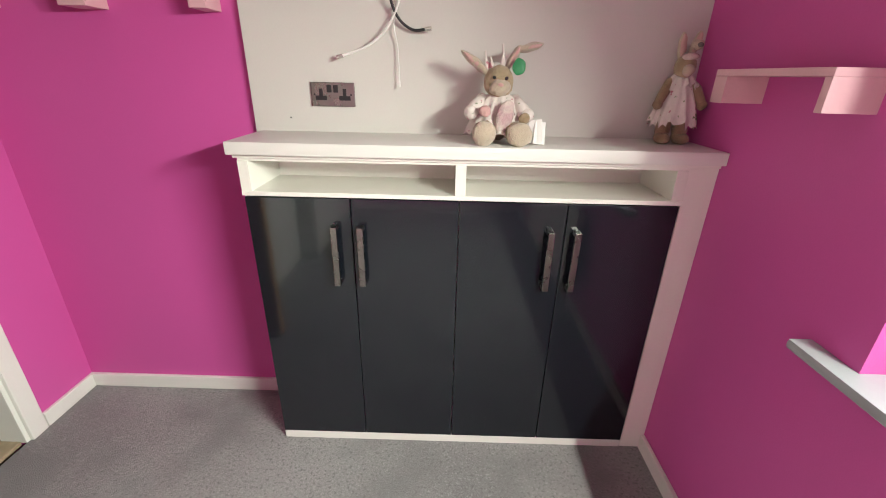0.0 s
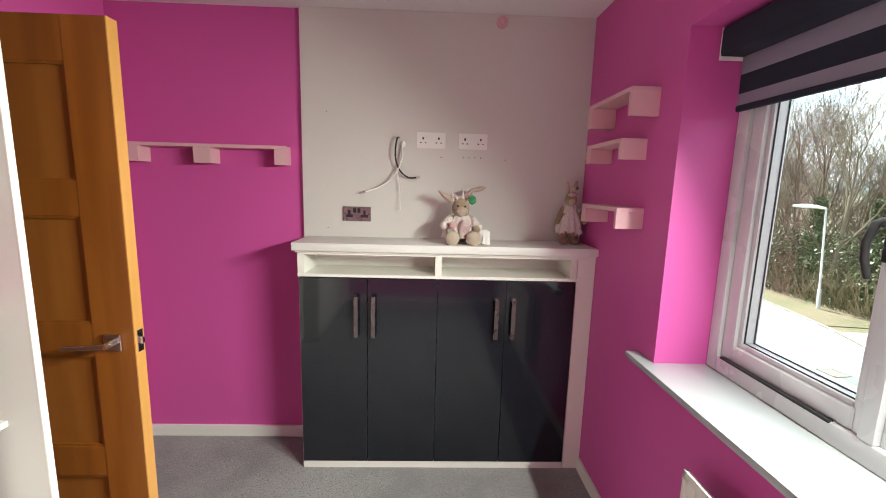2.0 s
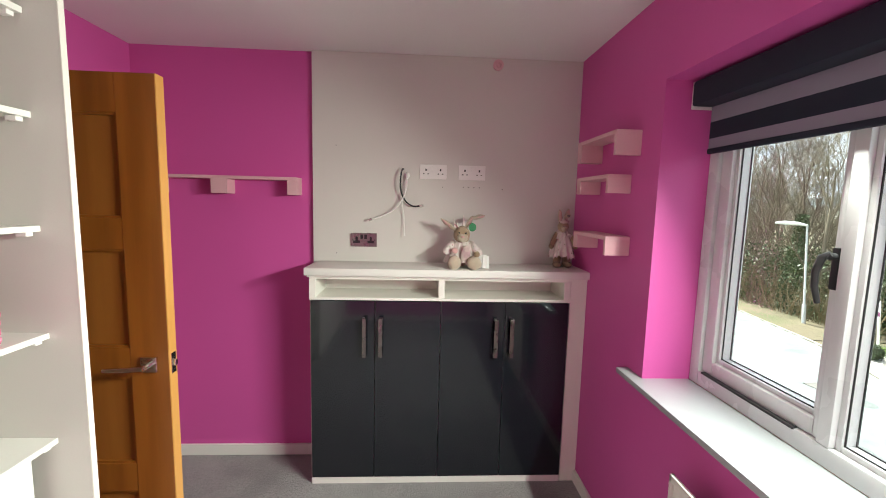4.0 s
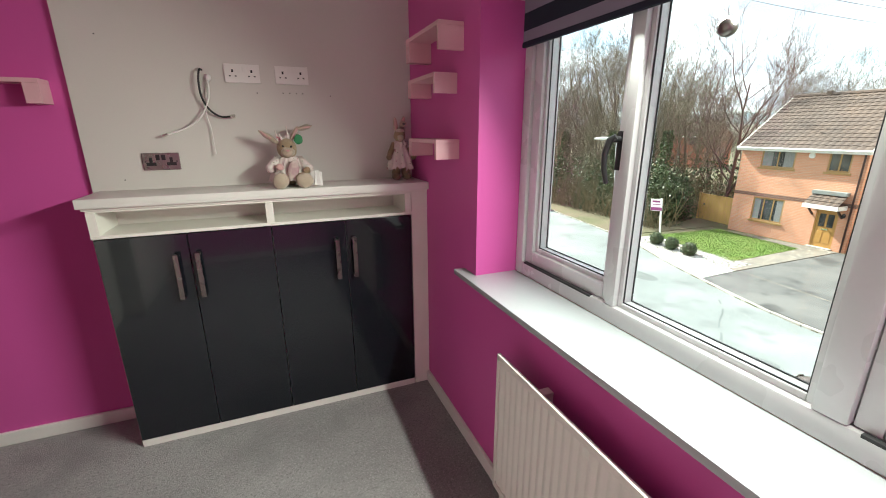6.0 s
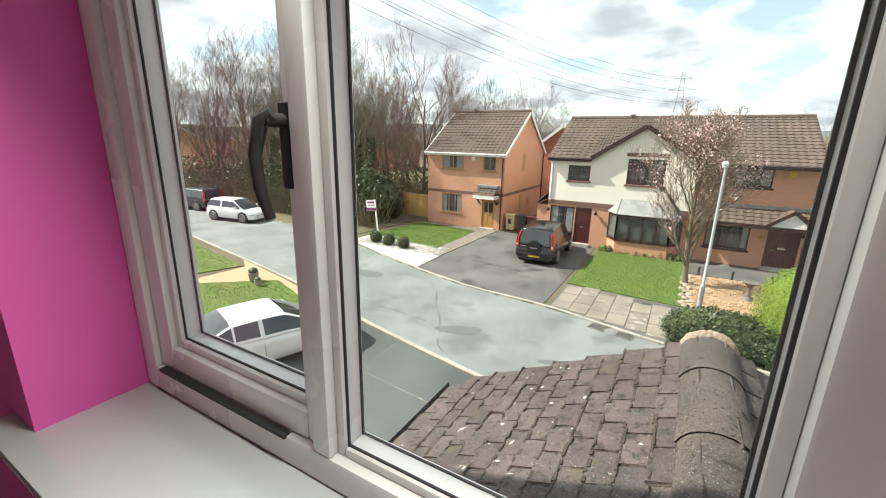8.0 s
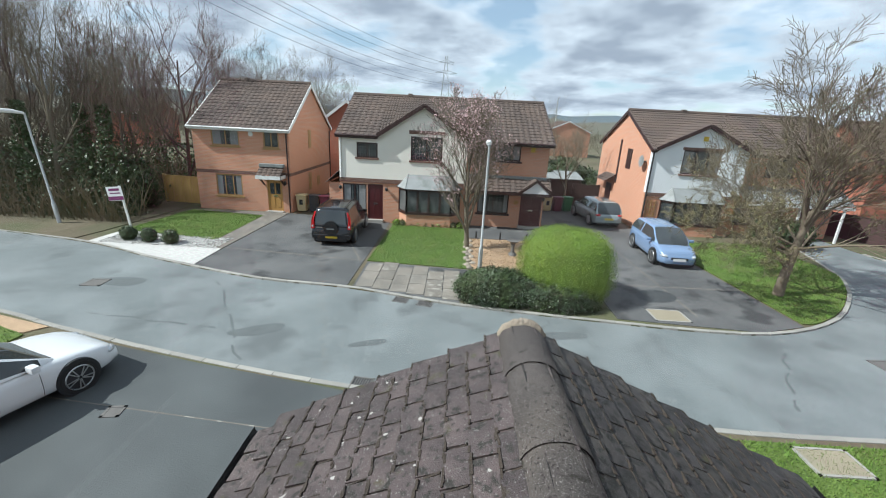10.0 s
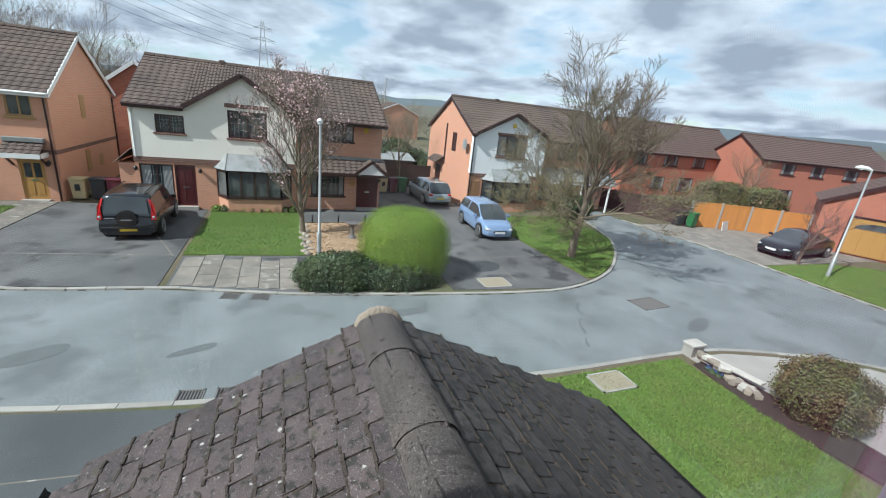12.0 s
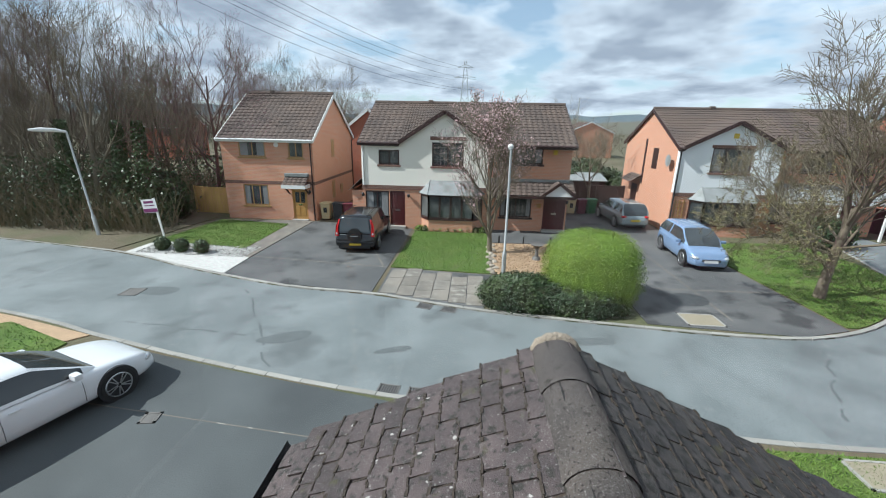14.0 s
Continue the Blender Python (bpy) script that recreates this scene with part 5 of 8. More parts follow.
def tiles(bm, e0, e1, r1, r0, w=0.3, g=0.32, h=0.035):
    """A slope of interlocking roof tiles between the eave e0-e1 and the ridge r0-r1: rolls across it, steps up it."""
    e0, e1, r0, r1 = [Vector(v) for v in (e0, e1, r0, r1)]
    n = (e1 - e0).cross(r0 - e0).normalized()
    if n.z < 0:
        n = -n
    cols = max(2, round((e1 - e0).length / w)) * 4
    rows = max(2, round((r0 - e0).length / g))
    wave = (0.0, 0.75, 1.0, 0.35)
    grid = []
    for k in range(rows):
        for t, lift in ((k / rows, 1.0), ((k + 1) / rows, 0.25)):
            a, c = e0.lerp(r0, t), e1.lerp(r1, t)
            grid.append([bm.verts.new(a.lerp(c, j / cols) + n * (h * lift + 0.03 * wave[j % 4])) for j in range(cols + 1)])
    for p, q in zip(grid, grid[1:]):
        for j in range(cols):
            bm.faces.new((p[j], p[j + 1], q[j + 1], q[j]))
    return bm


def prism(bm, pts, d):
    """A flat outline of points in space, thickened by the vector d."""
    a = [bm.verts.new(p) for p in pts]
    c = [bm.verts.new(Vector(p) + Vector(d)) for p in pts]
    bm.faces.new(a)
    bm.faces.new(c[::-1])
    for k in range(len(pts)):
        bm.faces.new((a[k], c[k], c[(k + 1) % len(pts)], a[(k + 1) % len(pts)]))
    bmesh.ops.recalc_face_normals(bm, faces=bm.faces)
    return bm


def bar(bm, a, c, w, h):
    """A squared timber from a to c."""
    a, c = Vector(a), Vector(c)
    d = c - a
    m = Matrix.Translation((a + c) / 2) @ d.to_track_quat("X", "Z").to_matrix().to_4x4()
    return box(bm, -d.length / 2, d.length / 2, -w / 2, w / 2, -h / 2, h / 2, m=m)


def fwindow(h, x, y0, y1, z0, z1, fm, lights=2, sill=None, curtain=0.0, leaded=False, name="window"):
    """A window in a wall that faces the street, at x; z counted from the street."""
    z0, z1 = z0 + G, z1 + G
    b, t = bmesh.new(), 0.07
    box(b, x + 0.03, x + 0.10, y0, y0 + t, z0, z1)
    box(b, x + 0.03, x + 0.10, y1 - t, y1, z0, z1)
    box(b, x + 0.03, x + 0.10, y0 + t, y1 - t, z0, z0 + t)
    box(b, x + 0.03, x + 0.10, y0 + t, y1 - t, z1 - t, z1)
    w = part(name, b, fm, h)
    step = (y1 - y0 - 2 * t) / lights
    for k in range(lights):
        a, c = y0 + t + step * k, y0 + t + step * (k + 1)
        if k:
            part("mullion", bm_box(x + 0.035, x + 0.09, a - 0.03, a + 0.03, z0 + t, z1 - t), fm, w)
        part("pane", bm_box(x + 0.06, x + 0.068, a, c, z0 + t, z1 - t), FARGLASS, w)
        if leaded:
            lb = bmesh.new()
            for s in range(1, 4):
                zz = z0 + t + (z1 - z0 - 2 * t) * s / 4
                box(lb, x + 0.056, x + 0.0605, a, c, zz - 0.006, zz + 0.006)
                yy = a + (c - a) * s / 4
                box(lb, x + 0.055, x + 0.0595, yy - 0.006, yy + 0.006, z0 + t, z1 - t)
            part("leading", lb, LEAD, w)
    if curtain:
        n = 14
        for side in (0, 1):
            cb = bmesh.new()
            ya, yb = (y1 - t - curtain, y1 - t) if side else (y0 + t, y0 + t + curtain)
            lo = [cb.verts.new((x + 0.045 + 0.008 * (k % 2), ya + (yb - ya) * k / n, z0 + t)) for k in range(n + 1)]
            hi = [cb.verts.new((x + 0.045 + 0.008 * (k % 2), ya + (yb - ya) * k / n, z1 - t)) for k in range(n + 1)]
            for k in range(n):
                cb.faces.new((lo[k], lo[k + 1], hi[k + 1], hi[k]))
            part("curtain", cb, CURTAIN, w, "pale vertical curtains")
    if sill:
        part("sill", bm_box(x - 0.06, x + 0.03, y0 - 0.08, y1 + 0.08, z0 - 0.1, z0, bevel=0.01), sill, w)
    return w


def fdoor(h, x, y0, y1, z0, z1, material, glazed_top=True):
    z0, z1 = z0 + G, z1 + G
    b = bm_box(x + 0.02, x + 0.1, y0, y0 + 0.06, z0, z1)
    box(b, x + 0.02, x + 0.1, y1 - 0.06, y1, z0, z1)
    box(b, x + 0.02, x + 0.1, y0 + 0.06, y1 - 0.06, z1 - 0.06, z1)
    d = part("front_door", b, material, h)
    part("leaf", bm_box(x + 0.05, x + 0.09, y0 + 0.06, y1 - 0.06, z0, z1 - 0.06), material, d)
    w = (y1 - y0 - 0.12)
    for k in range(2):
        a = y0 + 0.06 + w * (0.12 + 0.44 * k)
        part("panel", bm_box(x + 0.035, x + 0.052, a, a + w * 0.32, z0 + 0.2, z0 + 0.75, bevel=0.012), material, d)
        part("glazing" if glazed_top else "panel", bm_box(x + 0.035, x + 0.052, a, a + w * 0.32, z0 + 0.98, z1 - 0.28, bevel=0.012), FARGLASS if glazed_top else material, d)
    part("letterbox", bm_box(x + 0.03, x + 0.052, (y0 + y1) / 2 - 0.13, (y0 + y1) / 2 + 0.13, z0 + 0.83, z0 + 0.9), CHROME, d)
    part("step", bm_box(x - 0.25, x + 0.02, y0 - 0.05, y1 + 0.05, G + 0.03, z0 + 0.005, bevel=0.01), CONCRETE, d)
    return d


def gutter(h, x, y0, y1, z, material, xs=-1):
    b = bmesh.new()
    tube(b, [(x + xs * 0.06, y0, z), (x + xs * 0.06, y1, z)], 0.055, 8)
    box(b, x + xs * 0.01 - 0.012, x + xs * 0.01 + 0.012, y0, y1, z - 0.12, z + 0.05)
    return part("gutter", b, material, h)


def pipe(h, x, y, z0, z1, material):
    return part("downpipe", tube(bmesh.new(), [(x, y, z0), (x, y, z1)], 0.04, 8), material, h)


def gable_wall(h, y, x0, x1, eave, ridge, mat, thick, name="gable_wall"):
    e, r = G + eave, G + ridge
    pts = [(x0, y, G - 0.1), (x1, y, G - 0.1), (x1, y, e), ((x0 + x1) / 2, y, r), (x0, y, e)]
    return part(name, prism(bmesh.new(), pts, (0, thick, 0)), mat, h)


def main_roof(h, x0, x1, y0, y1, eave, ridge, mat, trim, over=0.25, gable=None):
    """Ridge along y; bargeboards on both gables, tiles on both slopes, ridge tiles on top.
    gable: (middle, half width, eave, apex) of a front gable, where the front slope starts above that gable's roof."""
    e, r, xm = G + eave, G + ridge, (x0 + x1) / 2
    k = (r - e) / (xm - x0)
    ex = x0 - over
    ez = e - over * k + 0.06
    ya, yb = y0 - 0.12, y1 + 0.12
    b = bmesh.new()
    runs = [(ya, yb)]
    if gable:
        gy, gw, ge, ga = gable
        runs = [(ya, gy - gw), (gy + gw, yb)]
        n = round(2 * gw / 0.3)
        for i in range(n):
            p, q = gy - gw + 2 * gw * i / n, gy - gw + 2 * gw * (i + 1) / n
            zs = G + ga - abs((p + q) / 2 - gy) * (ga - ge) / gw - 0.05
            t = min(max((zs - ez) / (r + 0.06 - ez), 0.0), 0.95)
            xs = ex + (xm - ex) * t
            zz = ez + (r + 0.06 - ez) * t
            tiles(b, (xs, p, zz), (xs, q, zz), (xm, q, r + 0.06), (xm, p, r + 0.06))
    for p, q in runs:
        tiles(b, (ex, p, ez), (ex, q, ez), (xm, q, r + 0.06), (xm, p, r + 0.06))
    tiles(b, (2 * xm - ex, yb, ez), (2 * xm - ex, ya, ez), (xm, ya, r + 0.06), (xm, yb, r + 0.06))
    rf = part("roof", b, mat, h)
    for y in (ya, yb):
        part("bargeboard", bar(bmesh.new(), (ex, y, ez - 0.08), (xm, y, r - 0.02), 0.06, 0.18), trim, rf)
        part("bargeboard", bar(bmesh.new(), (2 * xm - ex, y, ez - 0.08), (xm, y, r - 0.02), 0.06, 0.18), trim, rf)
    n = max(3, round((yb - ya) / 0.45))
    b = bmesh.new()
    for i in range(n):
        a = ya + (yb - ya) * i / n
        tube(b, [(xm, a + 0.01, r + 0.07), (xm, a + (yb - ya) / n - 0.005, r + 0.075)], [0.13, 0.12], 8)
    rt = part("ridge_tiles", b, mat, rf)
    rt["kind"] = "stuff"
    part("vent_cap", bm_box(xm - 0.13, xm + 0.13, yb - (yb - ya) * 0.3 - 0.13, yb - (yb - ya) * 0.3 + 0.13, r + 0.1, r + 0.26, bevel=0.02), mat, rf)
    for p, q in runs:
        gutter(h, x0 - over, p, q, ez - 0.02, trim)
        part("fascia", bm_box(x0 - over + 0.02, x0, p + 0.05, q - 0.05, ez - 0.16, ez + 0.02), trim, h)


def bay(h, x, y0, y1, z0, zw, z1, fm, brick, lights=3):
    """A splayed bay: brick base, three-sided glazing, hipped lead roof."""
    d, s = 0.62, 0.45
    base = [(x, y0), (x - d, y0 + s), (x - d, y1 - s), (x, y1)]
    bb = part("bay_base", poly(bmesh.new(), base, G - 0.05, G + zw), brick, h)
    part("bay_sill", poly(bmesh.new(), [(x, y0 - 0.05), (x - d - 0.06, y0 + s - 0.03), (x - d - 0.06, y1 - s + 0.03), (x, y1 + 0.05)], G + zw, G + zw + 0.06), fm, bb)
    b = bmesh.new()
    for (ax, ay), (cx, cy), n in ((base[0], base[1], 1), (base[1], base[2], lights), (base[2], base[3], 1)):
        for k in range(n + 1):
            px, py = ax + (cx - ax) * k / n, ay + (cy - ay) * k / n
            box(b, px - 0.045, px + 0.045, py - 0.045, py + 0.045, G + zw + 0.06, G + z1)
        bar(b, (ax, ay, G + z1 - 0.06), (cx, cy, G + z1 - 0.06), 0.09, 0.12)
        bar(b, (ax, ay, G + zw + 0.1), (cx, cy, G + zw + 0.1), 0.09, 0.09)
    w = part("bay_window", b, fm, h)
    g = bmesh.new()
    for (ax, ay), (cx, cy) in zip(base, base[1:]):
        prism(g, [(ax, ay, G + zw + 0.06), (cx, cy, G + zw + 0.06), (cx, cy, G + z1), (ax, ay, G + z1)], (0.012, 0, 0))
    part("pane", g, FARGLASS, w)
    cb = bmesh.new()
    n = 26
    lo = [cb.verts.new((x - d + 0.08 + 0.02 * (k % 2), y0 + s + (y1 - y0 - 2 * s) * k / n, G + zw + 0.1)) for k in range(n + 1)]
    hi = [cb.verts.new((v.co.x, v.co.y, G + z1 - 0.05)) for v in lo]
    for k in range(n):
        if k % 5 < 3:
            cb.faces.new((lo[k], lo[k + 1], hi[k + 1], hi[k]))
    part("blind_slats", cb, CURTAIN, w, "pale vertical blind slats")
    o = 0.16
    low = [(x, y0 - o, G + z1), (x - d - o, y0 + s - o * 0.4, G + z1), (x - d - o, y1 - s + o * 0.4, G + z1), (x, y1 + o, G + z1)]
    top = [(x, y0 + 0.45, G + z1 + 0.7), (x, y1 - 0.45, G + z1 + 0.7)]
    b = bmesh.new()
    lv = [b.verts.new(p) for p in low]
    tv = [b.verts.new(p) for p in top]
    b.faces.new((lv[0], lv[1], tv[0]))
    b.faces.new((lv[1], lv[2], tv[1], tv[0]))
    b.faces.new((lv[2], lv[3], tv[1]))
    b.faces.new((lv[0], lv[3], lv[2], lv[1]))
    b.faces.new((lv[0], tv[0], tv[1], lv[3]))
    bmesh.ops.recalc_face_normals(b, faces=b.faces)
    rf = part("bay_roof", b, LEAD, h, "grey lead-covered hipped bay roof")
    b = bmesh.new()
    for p, q in ((low[1], top[0]), (low[2], top[1]), (low[0], top[0]), (low[3], top[1])):
        tube(b, [p, q], 0.03, 6)
    part("roll", b, LEAD, rf)


def lantern(h, x, y, z):
    b = bm_box(x - 0.12, x, y - 0.04, y + 0.04, G + z - 0.02, G + z + 0.02)
    ball(b, (x - 0.12, y, G + z), 0.08, 1, 1, 1.4, u=8, v=6)
    part("wall_lantern", b, BLACK, h)


# first house: plain front, oak-coloured windows, door canopy
h = thing("detached_house", (27.8, 11.75, G), "orange brick detached house with oak-coloured windows and tiled roof", "house")
FXH, YA, YB, EV, RD, BK = 24.1, 9.1, 14.5, 4.75, 7.25, 31.6
ho = [(11.88, 13.45, 3.66, 4.57), (9.66, 10.53, 3.65, 4.57), (11.92, 13.43, 0.85, 2.07), (9.62, 10.5, 0.1, 1.98)]
part("front_wall", pierced(bmesh.new(), FXH, FXH + 0.2, (YA, YB), (G - 0.1, G + EV), [(a, c, G + p, G + q) for a, c, p, q in ho]), BRICK, h)
gable_wall(h, YA, FXH + 0.2, BK, EV, RD - 0.08, BRICK, 0.2)
gable_wall(h, YB - 0.2, FXH + 0.2, BK, EV, RD - 0.08, BRICK, 0.2)
part("back_wall", bm_box(BK - 0.2, BK, YA + 0.2, YB - 0.2, G - 0.1, G + EV), BRICK, h)
band = bm_box(FXH - 0.012, FXH, YA - 0.012, YB, G + 2.12, G + 2.3)
box(band, FXH, BK, YA - 0.012, YA, G + 2.12, G + 2.3)
part("string_course", band, BRICKD, h, "brown brick band")
main_roof(h, FXH, BK, YA, YB, EV, RD, ROOFT, TRIMW)
fwindow(h, FXH, *ho[0], TRIMO, 2, TRIMO, 0.45)
fwindow(h, FXH, *ho[1], TRIMO, 2, TRIMO)
fwindow(h, FXH, *ho[2], TRIMO, 3, TRIMO, 0.3)
fdoor(h, FXH, *ho[3], DOOROAK)
cn = part("door_canopy", tiles(bmesh.new(), (FXH - 0.75, 9.4, G + 2.18), (FXH - 0.75, 10.75, G + 2.18), (FXH, 10.75, G + 2.72), (FXH, 9.4, G + 2.72), g=0.25), ROOFT, h)
b = bm_box(FXH - 0.78, FXH, 9.38, 9.44, G + 2.0, G + 2.2)
box(b, FXH - 0.78, FXH, 10.71, 10.77, G + 2.0, G + 2.2)
box(b, FXH - 0.80, FXH - 0.74, 9.38, 10.77, G + 2.0, G + 2.2)
box(b, FXH - 0.78, FXH, 9.4, 10.75, G + 2.02, G + 2.08)
part("fascia", b, TRIMW, cn)
part("flashing", bm_box(FXH - 0.3, FXH - 0.02, 9.4, 10.75, G + 2.62, G + 2.80, bevel=0.02), LEAD, cn)
for y in (9.5, 10.65):
    part("bracket", bar(bmesh.new(), (FXH, y, G + 1.6), (FXH - 0.5, y, G + 2.0), 0.07, 0.07), TRIMB, cn)
pipe(h, FXH - 0.05, YA + 0.12, G, G + EV - 0.1, TRIMB)
pipe(h, BK - 0.1, YA - 0.05, G, G + EV - 0.3, TRIMB)
for x, z0, z1 in ((27.2, 3.5, 4.6), (27.0, 0.9, 2.0), (28.6, 1.0, 1.6)):
    part("side_window", bm_box(x, x + 0.5, YA - 0.02, YA + 0.01, G + z0, G + z1), TRIMO, h)
lantern(h, FXH, 9.4, 1.75)
b = cyl(bmesh.new(), (FXH - 0.03, 11.2, G + 4.35), 0.13, 0.06, "x", 14)
part("alarm_box", b, TRIMW, h)

# second pair: cream render with a gable, brick with a porch
h = thing("semi_detached_house", (27, 0.5, G), "semi-detached pair in cream render and orange brick with brown trim", "house")
FXH, YA, YB, EV, RD, BK = 23.0, -5.1, 6.0, 4.72, 6.75, 31.0
GY, GW, GA = 1.55, 2.35, 6.25
ho = [(3.95, 5.06, 3.52, 4.29), (0.54, 2.20, 3.49, 4.84), (3.66, 4.49, 0.2, 2.12), (4.55, 5.84, 0.31, 2.1)]
up = [(a, c, G + p, G + q) for a, c, p, q in ho[:2]]
lo_ = [(a, c, G + p, G + q) for a, c, p, q in ho[2:]]
part("render_wall", pierced(bmesh.new(), FXH - 0.03, FXH + 0.2, (-0.75, YB), (G + 2.42, G + EV), [(a, c, p, min(q, G + EV)) for a, c, p, q in up]), RENDERC, h, "cream rendered upper wall")
part("lower_wall", pierced(bmesh.new(), FXH, FXH + 0.2, (-0.75, YB), (G - 0.1, G + 2.42), lo_), BRICK, h)
b = prism(bmesh.new(), [(FXH - 0.03, GY - GW + 0.1, G + EV), (FXH - 0.03, GY + GW - 0.1, G + EV), (FXH - 0.03, GY, G + GA - 0.12)], (0.2, 0, 0))
part("gable_front", b, RENDERC, h, "cream rendered gable")
part("soldier_course", bm_box(FXH - 0.05, FXH, -0.75, YB, G + 2.2, G + 2.42), BRICKD, h, "brown soldier brick course")
b = tiles(bmesh.new(), (FXH - 0.25, GY + GW, G + EV + 0.02), (26.4, GY + GW, G + EV + 0.02), (26.4, GY, G + GA + 0.05), (FXH - 0.25, GY, G + GA + 0.05))
tiles(b, (26.4, GY - GW, G + EV + 0.02), (FXH - 0.25, GY - GW, G + EV + 0.02), (FXH - 0.25, GY, G + GA + 0.05), (26.4, GY, G + GA + 0.05))
gr = part("gable_roof", b, ROOFT, h)
for s in (-1, 1):
    part("bargeboard", bar(bmesh.new(), (FXH - 0.24, GY + s * (GW + 0.05), G + EV - 0.04), (FXH - 0.24, GY, G + GA), 0.06, 0.2), TRIMB, gr)
X2 = 23.35
ho2 = [(-3.62, -2.19, 3.69, 4.62), (-3.21, -1.5, 0.82, 2.05), (-5.02, -3.85, 0.2, 2.1)]
part("upper_wall", pierced(bmesh.new(), X2, X2 + 0.2, (YA, -0.75), (G - 0.1, G + EV), [(a, c, G + p, G + q) for a, c, p, q in ho2]), BRICK, h)
gable_wall(h, YA, X2 + 0.2, BK, EV, RD - 0.08, BRICK, 0.2)
gable_wall(h, YB - 0.2, FXH + 0.2, BK, EV, RD - 0.08, RENDERC, 0.2)
part("back_wall", bm_box(BK - 0.2, BK, YA + 0.2, YB - 0.2, G - 0.1, G + EV), BRICK, h)
main_roof(h, FXH, BK, YA, YB, EV, RD, ROOFT, TRIMB, gable=(GY, GW, EV, GA))
fwindow(h, FXH - 0.03, *ho[0], TRIMB, 2, BRICKD, leaded=True)
fwindow(h, FXH - 0.03, *ho[1], TRIMB, 2, BRICKD, leaded=True)
part("window_head", bm_box(FXH - 0.05, FXH - 0.03, 0.45, 2.3, G + 4.84, G + 5.02), BRICKD, h)
fwindow(h, FXH, *ho[3], TRIMB, 2, TRIMB, 0.35, leaded=True)
fdoor(h, FXH, *ho[2], DOORRED, False)
bay(h, FXH, -0.5, 2.75, 0.1, 0.72, 2.08, TRIMB, BRICK, 4)
fwindow(h, X2, *ho2[0], TRIMB, 3, TRIMB, 0.3, leaded=True)
fwindow(h, X2, *ho2[1], TRIMB, 2, TRIMB, 0.2, leaded=True)
fdoor(h, X2, *ho2[2], DOORRED, False)
pr = part("porch_roof", tiles(bmesh.new(), (X2 - 0.95, YA - 0.2, G + 2.16), (X2 - 0.95, -0.75, G + 2.16), (X2, -0.75, G + 2.85), (X2, YA - 0.2, G + 2.85), g=0.26), ROOFT, h)
part("flashing", bm_box(X2 - 0.16, X2 - 0.01, YA, -0.75, G + 2.76, G + 2.92, bevel=0.02), LEAD, pr)
b = bm_box(X2 - 1.0, X2 - 0.93, YA - 0.2, -0.75, G + 2.02, G + 2.17)
box(b, X2 - 0.95, X2, YA - 0.2, YA - 0.12, G + 2.02, G + 2.17)
box(b, X2 - 0.95, X2, YA - 0.15, -0.75, G + 2.06, G + 2.1)
part("fascia", b, TRIMB, pr)
b = tiles(bmesh.new(), (X2 - 1.05, -3.6, G + 2.16), (X2 - 0.2, -3.6, G + 2.16), (X2 - 0.2, -4.45, G + 2.86), (X2 - 1.05, -4.45, G + 2.86), g=0.26)
tiles(b, (X2 - 0.2, -5.3, G + 2.16), (X2 - 1.05, -5.3, G + 2.16), (X2 - 1.05, -4.45, G + 2.86), (X2 - 0.2, -4.45, G + 2.86), g=0.26)
part("porch_gable_roof", b, ROOFT, pr)
part("porch_gable", prism(bmesh.new(), [(X2 - 1.0, -3.75, G + 2.16), (X2 - 1.0, -5.15, G + 2.16), (X2 - 1.0, -4.45, G + 2.74)], (0.1, 0, 0)), TRIMW, pr, "white boarded porch gable")
for y in (-3.55, -5.35):
    part("bargeboard", bar(bmesh.new(), (X2 - 1.06, y, G + 2.14), (X2 - 1.06, -4.45, G + 2.84), 0.06, 0.14), TRIMB, pr)
pipe(h, FXH - 0.06, YB - 0.1, G + 2.4, G + EV - 0.1, TRIMW)
for y in (3.45, 5.95):
    lantern(h, FXH, y, 1.9)
lantern(h, X2, -5.06, 1.75)
part("alarm_box", bm_box(X2 - 0.06, X2, -4.35, -4.12, G + 4.2, G + 4.45, bevel=0.02), PLATEY, h)
tr = part("planter_plaque", cyl(bmesh.new(), (X2 - 0.04, -3.6, G + 1.5), 0.13, 0.05, "x", 12), DOOROAK, h)
# side lean-to roof against the left flank
b = tiles(bmesh.new(), (FXH - 0.1, YB + 0.75, G + 2.05), (BK - 2, YB + 0.75, G + 2.05), (BK - 2, YB, G + 2.75), (FXH - 0.1, YB, G + 2.75), g=0.26)
part("lean_to_roof", b, ROOFT, h)
part("lean_to_wall", bm_box(FXH + 0.05, BK - 2.1, YB + 0.001, YB + 0.6, G - 0.1, G + 2.1), BRICK, h)

# third pair: white rendered gable, orange flank
h = thing("semi_detached_house", (28, -16.5, G), "semi-detached pair with white rendered gable and orange brick flank", "house")
FXH, YA, YB, EV, RD, BK = 24.3, -22.0, -10.9, 4.72, 6.7, 32.4
GY, GW, GA = -13.6, 2.55, 6.0
ho = [(-14.63, -12.57, 3.41, 4.70)]
part("render_wall", pierced(bmesh.new(), FXH - 0.03, FXH + 0.2, (-16.1, YB), (G + 2.3, G + EV), [(a, c, G + p, G + q) for a, c, p, q in ho]), RENDERW, h, "white rendered upper wall")
part("lower_wall", bm_box(FXH, FXH + 0.2, -16.1, YB, G - 0.1, G + 2.3), BRICK, h)
